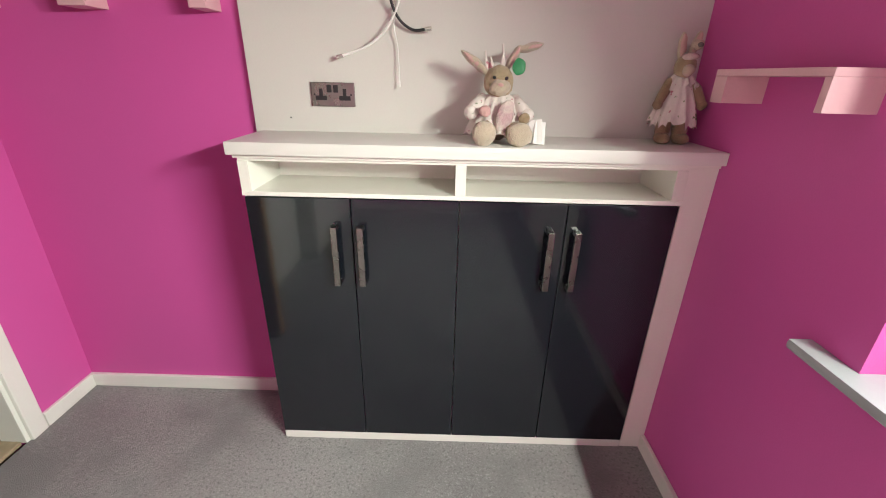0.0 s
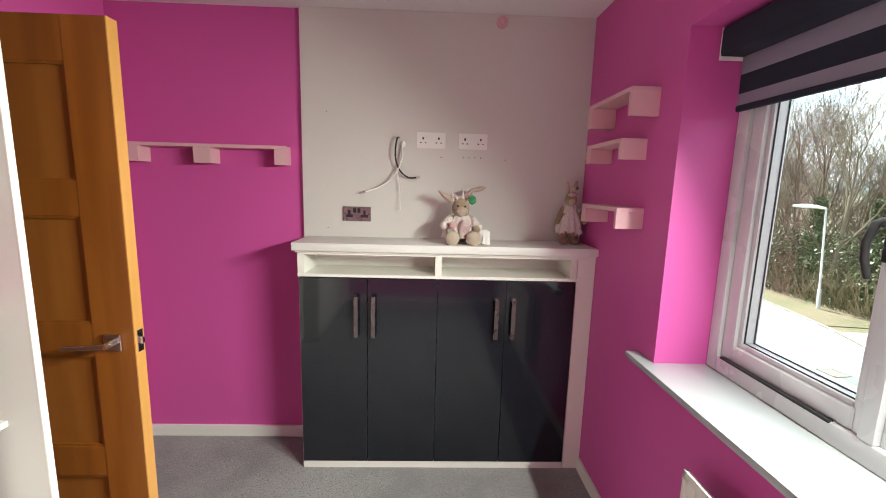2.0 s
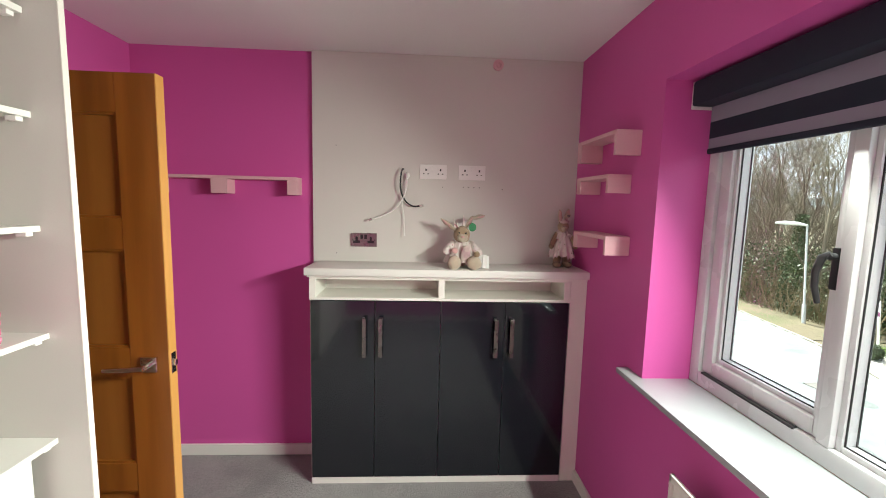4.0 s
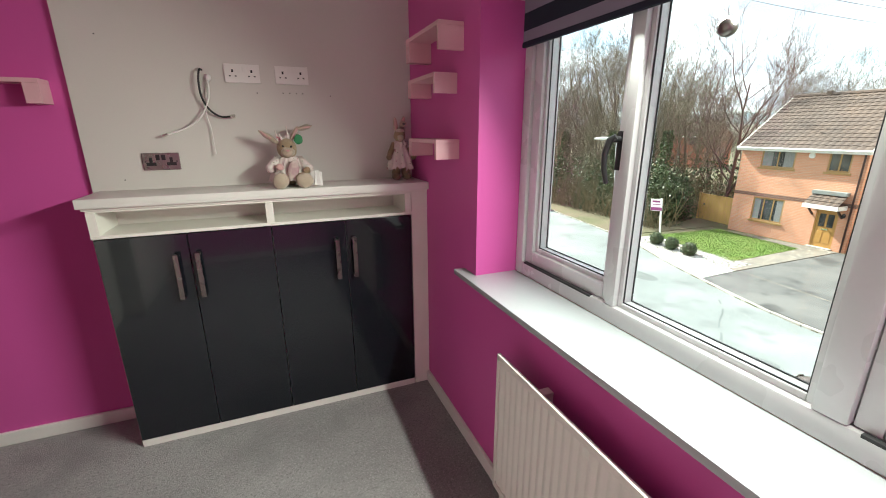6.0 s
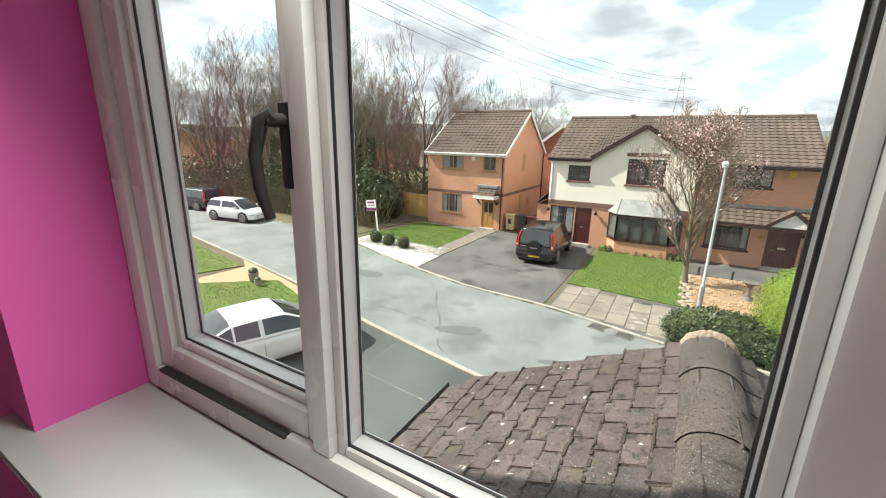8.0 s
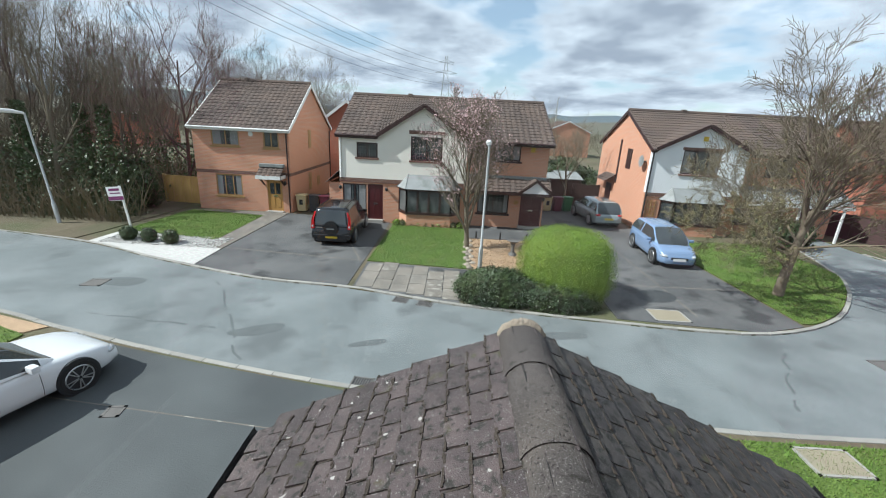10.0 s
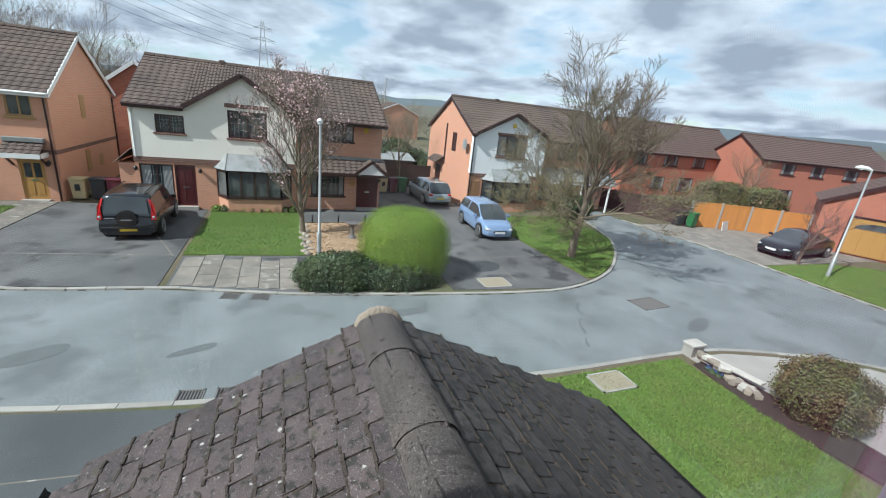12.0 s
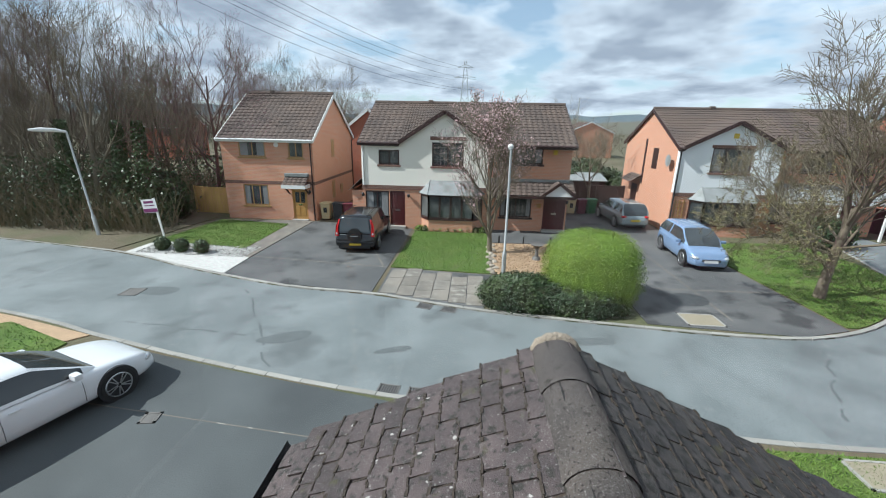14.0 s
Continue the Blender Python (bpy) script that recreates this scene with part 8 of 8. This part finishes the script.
def street_tree(x, y, seed):
    """A short trunk, a few upright leaders and many side limbs that arch out; buds thicker low down."""
    g = random.Random(seed)
    out, ends = [], []

    def limb_(p, d, length, r, lv, rise, n):
        pts, rad, q, dd = [Vector(p)], [r], Vector(p), Vector(d).normalized()
        for k in range(n):
            w = 0.10 + 0.06 * lv
            dd = (dd + Vector((g.uniform(-w, w), g.uniform(-w, w), g.uniform(-w, w) + rise))).normalized()
            q = q + dd * length / n
            pts.append(q.copy())
            rad.append(max(r * (1 - 0.85 * (k + 1) / n), 0.0075))
        out.append((pts, rad, lv))
        if lv == 4:
            ends.extend(pts[1:])
            return
        for c in range((0, 12, 8, 5)[lv]):
            t = 0.22 + 0.76 * (c + g.random()) / (10, 12, 8, 5)[lv]
            k = min(int(t * n), n - 1)
            ax = (pts[k + 1] - pts[k]).normalized()
            side = ax.orthogonal().normalized()
            side.rotate(Matrix.Rotation(g.uniform(0, 6.283), 3, ax))
            nd = ax * 0.9 + side * g.uniform(0.55, 1.0) + Vector((0, 0, 0.12))
            limb_(pts[k].lerp(pts[k + 1], t * n - k), nd, length * (0.46, 0.46, 0.5, 0.6)[lv] * (1.2 - 0.6 * t) * g.uniform(0.75, 1.2), max(rad[k] * 0.55, 0.008), lv + 1, 0.05, 4 if lv < 2 else 3)

    trunk = [Vector((0, 0, -0.1)), Vector((0.02, -0.03, 0.7)), Vector((0.05, -0.12, 1.5)), Vector((0.05, -0.2, 2.3)), Vector((0.0, -0.25, 3.2))]
    out.append((trunk, [0.19, 0.155, 0.14, 0.12, 0.07], 0))
    for k in range(15):
        up_ = k < 6
        a = 2.4 * k + g.uniform(-0.3, 0.3)
        e = radians(g.uniform(62, 82) if up_ else g.uniform(14, 46))
        t = g.uniform(2.2, 3.9) if up_ else g.uniform(1.5, 3.6)
        i = min(int(t), 3)
        limb_(trunk[i].lerp(trunk[i + 1], min(t - i, 1)), (math.cos(a) * math.cos(e), math.sin(a) * math.cos(e), math.sin(e)), g.uniform(3.8, 5.3) if up_ else g.uniform(3.3, 4.7), 0.07 if up_ else 0.05, 1, 0.03 if up_ else 0.05, 6)
    t = thing("street_tree", (x, y, G + 0.03), "spreading bare tree with lichen and yellow-green buds on the lawn", "tree")
    t.matrix_world = Matrix.Identity(4)
    new("trunk", limbs_mesh("trunk", out, 0, 1, BARK)).parent = t
    o = new("crown", limbs_mesh("crown", out, 2, 4, BARK))
    o.parent, o["kind"] = t, "stuff"
    e = np.array([tuple(v) for v in ends])
    gn = np.random.default_rng(seed)
    low = gn.random(len(e)) < np.clip((5.6 - e[:, 2]) / 3.0, 0.06, 1.0)
    e = np.repeat(e[low], 2, 0)
    o = leaf_part("buds", e + gn.normal(size=e.shape) * 0.05, 0.017, seed, BUD, t)
    o.matrix_parent_inverse = Matrix.Identity(4)
    t.matrix_basis = pose(x, y, G + 0.03)


street_tree(15.25, -12.25, 21)
bare_tree("blossom_tree", "narrow bare tree with pale pink blossom beside the lawn", 18.97, -0.9, 33, 6.2, 0.55, 0.12, BARK, BLOSSOM, 1, 0.024, 4, (15, 8, 6, 4), 0.12, 0.75, (0, 0.03))
bare_tree("small_tree", "small bare multi-stemmed tree on the close lawn", 13.3, -25.4, 44, 3.6, 0.75, 0.08, BARKR, None, levels=3, kids=(9, 6, 5), first=0.12)
for k, (x, y, h) in enumerate(((30, -8, 6), (36, -3, 7), (45, -9, 8), (22.5, -34, 5), (24, -36, 5.5))):
    bare_tree("garden_tree", "bare garden tree behind the houses", x, y, 60 + k, h, 0.6, 0.1, BARK, None, levels=3, kids=(8, 6, 5), group="garden trees")

gt = bpy.data.objects["garden_tree"]
g = random.Random(3)
for k in range(46):
    x, y = g.uniform(36, 95), g.uniform(-46, 34)
    if 31 < x < 44 and (5 < y < 12 or y < -27):
        continue
    t = copy_thing(gt, pose(x, y, G, 0, 0, g.uniform(0, 360)))
    t.scale = (1.2, 1.2, g.uniform(0.7, 1.1))
# the wood beside the first house: a few bare trees, repeated at other sizes and turns
models = [bare_tree("wood_tree", "tall bare tree in the tangled roadside wood", 22.0 + 2.2 * k, 20.5 + 3.1 * k, 80 + k, 11 + k, 0.62, 0.14, (BARK, BARKR)[k % 2], None, levels=4, kids=(10, 6, 5, 4), first=0.12, up=0.55, group="roadside wood") for k in range(3)]
g = random.Random(7)
for k in range(48):
    x = 20.6 + 24 * g.random() ** 1.2
    y = 16.5 + 34 * g.random()
    if x < 31.8 and y < 17:
        y += 3
    s = g.uniform(0.55, 1.05)
    t = copy_thing(models[k % 3], pose(x, y, G + 0.03, g.uniform(-5, 5), g.uniform(-5, 5), g.uniform(0, 360)))
    t.scale = (s, s, s * g.uniform(0.9, 1.1))
for k in range(9):
    t = copy_thing(models[k % 3], pose(33.5 + 2.0 * k * g.random() + 1.5 * k, 15 + 2.5 * g.random() - 0.3 * k, G, 0, 0, g.uniform(0, 360)))
    t.scale = (0.75, 0.75, g.uniform(0.65, 0.85))
# undergrowth of thin stems and ivy
gg = np.random.default_rng(5)
V, F = [], []
for k in range(5200):
    x, y = 19.9 + 16 * gg.random() ** 1.5, 15.9 + 30 * gg.random()
    if x > 22.5 and y < 16.8:
        continue
    p = Vector((x, y, G))
    d = Vector((gg.normal() * 0.35, gg.normal() * 0.35, 1)).normalized()
    L_ = gg.uniform(0.8, 3.6)
    w = d.orthogonal().normalized() * gg.uniform(0.008, 0.02)
    bend = Vector((gg.normal() * 0.5, gg.normal() * 0.5, -0.2)) * L_ * 0.3
    i = len(V)
    m1, e = p + d * L_ * 0.55, p + d * L_ + bend
    w2 = w.cross(d)
    V += [p - w, p + w, m1 - w * 0.8, m1 + w * 0.8, e, p - w2, p + w2, m1 - w2 * 0.8, m1 + w2 * 0.8]
    F += [(i, i + 1, i + 3, i + 2), (i + 2, i + 3, i + 4), (i + 5, i + 6, i + 8, i + 7), (i + 7, i + 8, i + 4)]
me = bpy.data.meshes.new("undergrowth")
me.from_pydata([tuple(v) for v in V], [], F)
me.materials.append(BRAMBLE)
tagged(new("undergrowth", me), "tangle of brown bramble stems under the trees", "undergrowth", kind="stuff")
n = 34000
c = np.stack([20.2 + 15 * gg.random(n) ** 1.4, 16.0 + 28 * gg.random(n), G + 0.05 + 3.6 * gg.random(n) ** 1.8], 1)
c = c[~((c[:, 0] > 22.5) & (c[:, 1] < 16.8))]
me = quads("ivy", c, 0.055, 3)
me.materials.append(IVY)
tagged(new("ivy", me), "dark ivy and bramble leaves under the trees", "ivy", kind="stuff")
cc = []
for tx, ty in ((21.6, 17.6), (22.3, 19.4), (21.2, 21.5), (23.5, 24.0), (22.0, 27.5)):
    m_ = 1500
    a, z = gg.uniform(0, 6.283, m_), gg.random(m_) ** 0.8 * 5.5
    r_ = (0.55 - 0.07 * z) * np.sqrt(gg.random(m_)) + 0.1
    cc.append(np.stack([tx + r_ * np.cos(a) + 0.08 * z, ty + r_ * np.sin(a), G + z], 1))
me = quads("ivy_column", np.concatenate(cc), 0.055, 4)
me.materials.append(IVY)
tagged(new("ivy_column", me), "ivy climbing the trunks at the wood's edge", "ivy", kind="stuff")


# grass blades and daisies on the nearer lawns
def blades(name, outline, n, seed, hgt):
    g = np.random.default_rng(seed)
    o = np.array(outline)
    lo, hi = o.min(0), o.max(0)
    p = lo + (hi - lo) * g.random((n * 2, 2))
    ins = np.zeros(len(p), bool)
    j = len(o) - 1
    for i in range(len(o)):
        xi, yi, xj, yj = *o[i], *o[j]
        ins ^= ((yi > p[:, 1]) != (yj > p[:, 1])) & (p[:, 0] < (xj - xi) * (p[:, 1] - yi) / (yj - yi + 1e-9) + xi)
        j = i
    p = p[ins][:n]
    k = len(p)
    base = np.c_[p, np.full(k, G + 0.072)]
    a = g.uniform(0, 6.283, k)
    w = np.c_[np.cos(a), np.sin(a), np.zeros(k)] * 0.012
    tip = base + np.c_[g.normal(size=(k, 2)) * 0.03, hgt * g.uniform(0.5, 1.3, k)]
    P = np.stack([base - w, base + w, tip], 1).reshape(-1, 3)
    me = bpy.data.meshes.new(name)
    me.from_pydata(P.tolist(), [], np.arange(3 * k).reshape(-1, 3).tolist())
    me.materials.append(BLADE)
    tagged(new(name, me), "short tufted lawn grass", "grass", kind="stuff")


for k, (nm, cnt) in enumerate((("lawn_front", 42000), ("lawn_second", 14000), ("lawn_third", 20000), ("lawn_first", 9000), ("lawn_left", 8000), ("lawn_left_far", 6000), ("lawn_close", 9000))):
    blades("grass", lawns[nm], cnt, 50 + k, 0.055)
# loose stones in the gravel beds
for nm, (x0, x1, y0, y1), mt, cnt in (("gravel", (16.2, 20.6, -4.2, -1.1), GRAVELB, 5000), ("gravel", (16.9, 18.4, 9.6, 14.6), GRAVELW, 4000)):
    g2 = np.random.default_rng(cnt)
    c = np.c_[g2.uniform(x0, x1, cnt), g2.uniform(y0, y1, cnt), np.full(cnt, G + 0.07)]
    me = quads(nm, c, 0.03, cnt, np.array([[0, 0, 1.2]] * cnt), 1.2)
    me.materials.append(mt)
    tagged(new(nm, me), "loose gravel stones", "gravel", kind="stuff")

# ---- distance: hills, woods, pylon and its lines ----
def far_band(name, r, h0, h1, z, mat, label, seed, a0=-115, a1=115, n=220, f=3.0):
    b = bmesh.new()
    lo, hi, bk = [], [], []
    for k in range(n + 1):
        a = radians(a0 + (a1 - a0) * k / n)
        h = h0 + (h1 - h0) * (0.5 + 0.5 * noise.fractal(Vector((f * math.cos(a), f * math.sin(a), seed)), 1.0, 2.0, 5))
        lo.append(b.verts.new((r * math.cos(a), r * math.sin(a), z)))
        hi.append(b.verts.new((r * 1.25 * math.cos(a), r * 1.25 * math.sin(a), z + h)))
        bk.append(b.verts.new((r * 1.6 * math.cos(a), r * 1.6 * math.sin(a), z)))
    for k in range(n):
        b.faces.new((lo[k], lo[k + 1], hi[k + 1], hi[k]))
        b.faces.new((hi[k], hi[k + 1], bk[k + 1], bk[k]))
    return solid(name, b, mat, label, "backdrop", smooth=60)


far_band("backdrop_hills", 1500, 25, 75, G, HILL, "far moorland hills tinted haze-blue on the horizon", 1.0)
far_band("backdrop_woods", 420, 6, 20, G, FARWOOD, "far brown woods and fields", 5.0, f=8.0)
gw = np.random.default_rng(11)
cc = []
for k in range(420):
    a, r_ = gw.uniform(-1.3, 1.35), 105 + 170 * gw.random()
    m_ = 170
    hh = gw.uniform(2.5, 5.0)
    q = gw.normal(size=(m_, 3)) * np.array([1.6, 1.6, hh * 0.28])
    q[:, 2] = np.abs(q[:, 2] + hh * 0.5)
    cc.append(q + np.array([r_ * math.cos(a), r_ * math.sin(a), G]))
me = quads("far_trees", np.concatenate(cc), 0.05, 8, None, 9.0)
me.materials.append(FARWOOD)
tagged(new("far_trees", me), "bare brown trees among far gardens", "trees", kind="stuff")

py = thing("pylon", (150, 4.6, G), "grey lattice electricity pylon on the skyline", "pylon")
b = bmesh.new()
PX, PYY = 150, 4.6
for k in range(7):
    z0, z1 = G + 26 * (k / 7), G + 26 * ((k + 1) / 7)
    w0, w1 = 2.2 * (1 - k / 7) ** 1.2 + 0.35, 2.2 * (1 - (k + 1) / 7) ** 1.2 + 0.35
    for s in (-1, 1):
        for t in (-1, 1):
            tube(b, [(PX + t * w0, PYY + s * w0, z0), (PX + t * w1, PYY + s * w1, z1)], 0.11, 4)
    tube(b, [(PX - w0, PYY - w0, z0), (PX - w1, PYY + w1, z1)], 0.07, 4)
    tube(b, [(PX - w0, PYY + w0, z0), (PX - w1, PYY - w1, z1)], 0.07, 4)
part("tower", b, POLE, py)
ends_ = []
for z, w in ((24.0, 2.6), (20.8, 3.6), (17.6, 2.8)):
    b = bmesh.new()
    for s in (-1, 1):
        tube(b, [(PX, PYY, G + z + 0.9), (PX, PYY + s * w, G + z)], 0.08, 4)
        tube(b, [(PX, PYY, G + z), (PX, PYY + s * w, G + z)], 0.08, 4)
        ends_.append((PX, PYY + s * w, G + z - 0.6))
    part("crossarm", b, POLE, py)
for k, e in enumerate(ends_):
    f_ = Vector((18, 78 + 5 * (k % 2), 44 + 3.5 * (2 - k // 2)))
    pts = [Vector(e).lerp(f_, t / 24) - Vector((0, 0, 9 * 4 * (t / 24) * (1 - t / 24))) for t in range(25)]
    solid("power_line", tube(bmesh.new(), pts, 0.035, 4), GASKET, "thin dark overhead power line", "cable", kind="", group="power lines")
mast = solid("mast", tube(bmesh.new(), [(120, -27, G), (120, -27, G + 13)], 0.14, 5), POLE, "thin far telegraph pole", "pole", kind="")

# ---- the tiled roof below the window: plain tiles as pieces ----
RYC, RZC, RX0, RX1 = -0.52, 0.46, OX, 2.78  # ridge line
EY, EZ = 1.5, 0.77  # half span and fall, away from the drive
EYL = 1.2  # half span over the drive
pr = thing("porch_roof", ((RX0 + RX1) / 2, RYC, EZ - 2), "weathered plain-tiled gable roof with moss and a half-round ridge", "roof")
pr.matrix_world = Matrix.Identity(4)
slope = math.atan2(EZ, EY)
SL = math.hypot(EY, EZ)
b = prism(bmesh.new(), [(RX0, RYC, RZC - 0.05), (RX0, RYC + EYL, RZC - EZ * EYL / EY - 0.05), (RX0, RYC + EYL - 0.1, RZC - EZ - 0.15), (RX0, RYC - EY + 0.1, RZC - EZ - 0.15), (RX0, RYC - EY, RZC - EZ - 0.05)], (RX1 - RX0 - 0.04, 0, 0))
part("roof_deck", b, BLACK, pr, "dark felt under the tiles")
b = bm_box(RX0, RX1 - 0.2, RYC - EY + 0.12, RYC + EYL - 0.12, G, RZC - EZ - 0.16)
solid("wall_porch", b, BRICK, "orange brick wall below the porch roof", "wall")


def tile_mesh(seed, mat):
    """A plain tile, slightly cambered and chipped; local x along the course, y down the slope."""
    g = random.Random(seed)
    bm = bmesh.new()
    top, bot = [], []
    for j, y in enumerate((-0.13, 0.0, 0.128)):
        for i, x in enumerate((-0.0785, -0.03, 0.03, 0.0785)):
            z = 0.004 * (1 - (x / 0.08) ** 2) + g.uniform(-0.0012, 0.0012)
            dx = g.uniform(-0.0015, 0.0015)
            dy = g.uniform(-0.009, 0.001) if j == 2 else 0
            top.append(bm.verts.new((x + dx, y + dy, z + 0.016)))
            bot.append(bm.verts.new((x + dx, y + dy, z)))
    for j in range(2):
        for i in range(3):
            a = j * 4 + i
            bm.faces.new((top[a], top[a + 1], top[a + 5], top[a + 4]))
    edge = [0, 1, 2, 3, 7, 11, 10, 9, 8, 4]
    for k in range(10):
        a, c = edge[k], edge[(k + 1) % 10]
        bm.faces.new((top[a], bot[a], bot[c], top[c]))
    bmesh.ops.recalc_face_normals(bm, faces=bm.faces)
    return mesh_of("tile", bm, mat)


tile_models = [[tile_mesh(k, mat) for k in range(6)] for mat in (PLAIN_TILE, SHADE_TILE)]  # the north slope takes the darker copy, its shade put into the colour
gauge, wide = 0.099, 0.168
tg = random.Random(12)
for side in (1, -1):
    for r in range(int(SL / gauge) + 1):
        if side > 0 and 0.06 + gauge * r > SL * EYL / EY + 0.04:
            continue
        d = 0.06 + gauge * r
        if d > SL + 0.04:
            continue
        for k in range(11):
            x = RX1 - 0.085 - wide * k - (wide / 2 if r % 2 else 0)
            if x < RX0 + 0.03:
                continue
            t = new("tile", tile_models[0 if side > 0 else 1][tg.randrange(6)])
            t.parent = pr
            lift = 0.012 + tg.uniform(0, 0.004)
            y = RYC + side * (d * math.cos(slope) + lift * math.sin(slope))
            z = RZC - d * math.sin(slope) + lift * math.cos(slope)
            t.matrix_basis = Matrix.Translation((x, y, z)) @ Matrix.Rotation(0 if side > 0 else math.pi, 4, "Z") @ Matrix.Rotation(-slope + radians(6.0 + tg.uniform(-1.5, 1.5)), 4, "X") @ Matrix.Rotation(radians(tg.uniform(-1.2, 1.2)), 4, "Z")
# dark grime and moss threads in the joints between the tiles
gr_ = bmesh.new()
for side in (1, -1):
    for r in range(int(SL / gauge) + 1):
        d = 0.06 + gauge * r + 0.132
        if d > SL * (EYL / EY if side > 0 else 1.0) - 0.02:
            continue
        for k in range(11):
            x = RX1 - 0.085 - wide * k - (wide / 2 if r % 2 else 0)
            if x < RX0 + 0.03:
                continue
            for dx, dd, lx, ly in [(-0.062 + 0.031 * q + tg.uniform(-0.012, 0.012), -0.006 + tg.uniform(-0.005, 0.004), tg.uniform(0.010, 0.021), tg.uniform(0.002, 0.008)) for q in range(5)] + [(-wide / 2, -0.05, tg.uniform(0.003, 0.006), 0.045)]:
                e = d + dd
                y = RYC + side * (e * math.cos(slope) + 0.02 * math.sin(slope))
                z = RZC - e * math.sin(slope) + (0.0475 if dd > -0.02 else 0.03) * math.cos(slope)
                m = Matrix.Translation((x + dx, y, z)) @ Matrix.Rotation(0 if side > 0 else math.pi, 4, "Z") @ Matrix.Rotation(-slope, 4, "X") @ Matrix.Rotation(tg.uniform(-0.12, 0.12), 4, "Z")
                box(gr_, -lx, lx, -ly, ly, -0.008, 0.004 + tg.uniform(0, 0.004), m=m)
o = part("joint_grime", gr_, SOIL, pr, "black grime in the tile joints")
o["kind"] = "stuff"
# ridge tiles
for k, (x0, x1) in enumerate(((2.40, RX1), (1.965, 2.40), (1.53, 1.965), (RX0, 1.53))):
    b = bmesh.new()
    rings = []
    for x, rr in ((x0, 0.125), (x0 + 0.1, 0.122), ((x0 + x1) / 2, 0.122), (x1 + 0.004, 0.118)):
        rings.append([b.verts.new((x, RYC + rr * math.cos(a), RZC - 0.055 + 0.95 * rr * math.sin(a))) for a in [math.pi * (-0.05 + 1.1 * j / 14) for j in range(15)]])
    for p, q in zip(rings, rings[1:]):
        for j in range(14):
            b.faces.new((p[j], p[j + 1], q[j + 1], q[j]))
    bmesh.ops.solidify(b, geom=b.faces[:], thickness=0.016)
    o = part("ridge_tile", b, RIDGE, pr, "gritty half-round ridge tile", smooth=50)
    for v in o.data.vertices:
        v.co += noise.noise_vector(v.co * 9) * 0.003
b = lumpy(bmesh.new(), (RX1 - 0.03, RYC, RZC - 0.02), (0.05, 0.118, 0.095), 3, 0.15, 3.0)
part("mortar_end", b, MORTAR, pr, "crumbling buff mortar at the ridge end", smooth=60)
for x, s in ((2.66, 1), (2.52, 1), (1.9, -1), (2.2, -1), (1.75, 1)):
    b = lumpy(bmesh.new(), (x, RYC + s * 0.135, RZC - 0.062), (0.07, 0.022, 0.02), x * 10, 0.6, 4.0)
    part("mortar_bed", b, MORTAR, pr)
for k in range(60):
    s = 1 if tg.random() < 0.35 else -1
    d, x = 0.16 + gauge * tg.randrange(12), tg.uniform(1.3, 2.7)
    y, z = RYC + s * (d * math.cos(slope)), RZC - d * math.sin(slope) + 0.022
    b = lumpy(bmesh.new(), (x, y, z), (tg.uniform(0.012, 0.05), tg.uniform(0.008, 0.02), tg.uniform(0.006, 0.015)), k, 0.6, 5.0, 10, 8)
    part("moss", b, MOSS, pr, "clump of olive moss")
for s in (1, -1):
    b = bmesh.new()
    half = EYL if s > 0 else EY
    ye, ze = RYC + s * (half + 0.13), RZC - EZ * half / EY - 0.055
    n = 8
    for (xa, xb) in ((RX0, RX1 - 0.02),):
        r0 = [b.verts.new((xa, ye + 0.055 * math.cos(math.pi + math.pi * j / n), ze + 0.055 * math.sin(math.pi + math.pi * j / n))) for j in range(n + 1)]
        r1 = [b.verts.new((xb, v.co.y, v.co.z)) for v in r0]
        for j in range(n):
            b.faces.new((r0[j], r0[j + 1], r1[j + 1], r1[j]))
    bmesh.ops.solidify(b, geom=b.faces[:], thickness=0.006)
    part("gutter", b, BLACK, pr, "black plastic half-round gutter")
    part("fascia", bm_box(RX0, RX1 - 0.05, ye - 0.075 if s > 0 else ye + 0.06, ye - 0.06 if s > 0 else ye + 0.075, ze - 0.1, ze + 0.04), BLACK, pr)
# small lower roof and lead valley beside it
lr = thing("lean_to_roof", (1.6, 1.7, -0.5), "low tiled lean-to roof with lead flashing against the wall", "roof")
b = tiles(bmesh.new(), (1.95, 0.92, -0.42), (1.95, 4.4, -0.42), (1.1, 4.4, -0.05), (1.1, 0.92, -0.05), 0.165, 0.1, 0.012)
part("tile_slope", b, PLAIN_TILE, lr)
part("lead_valley", prism(bmesh.new(), [(1.1, 0.78, -0.06), (2.0, 0.80, -0.30), (2.0, 0.95, -0.36), (1.1, 1.05, -0.02)], (0, 0, 0.02)), LEAD, lr, "shiny grey lead valley")
b = bm_box(OX, 1.9, 0.95, 4.4, G, -0.45)
solid("wall_bay", b, BRICK, "orange brick wall below the lean-to roof", "wall")
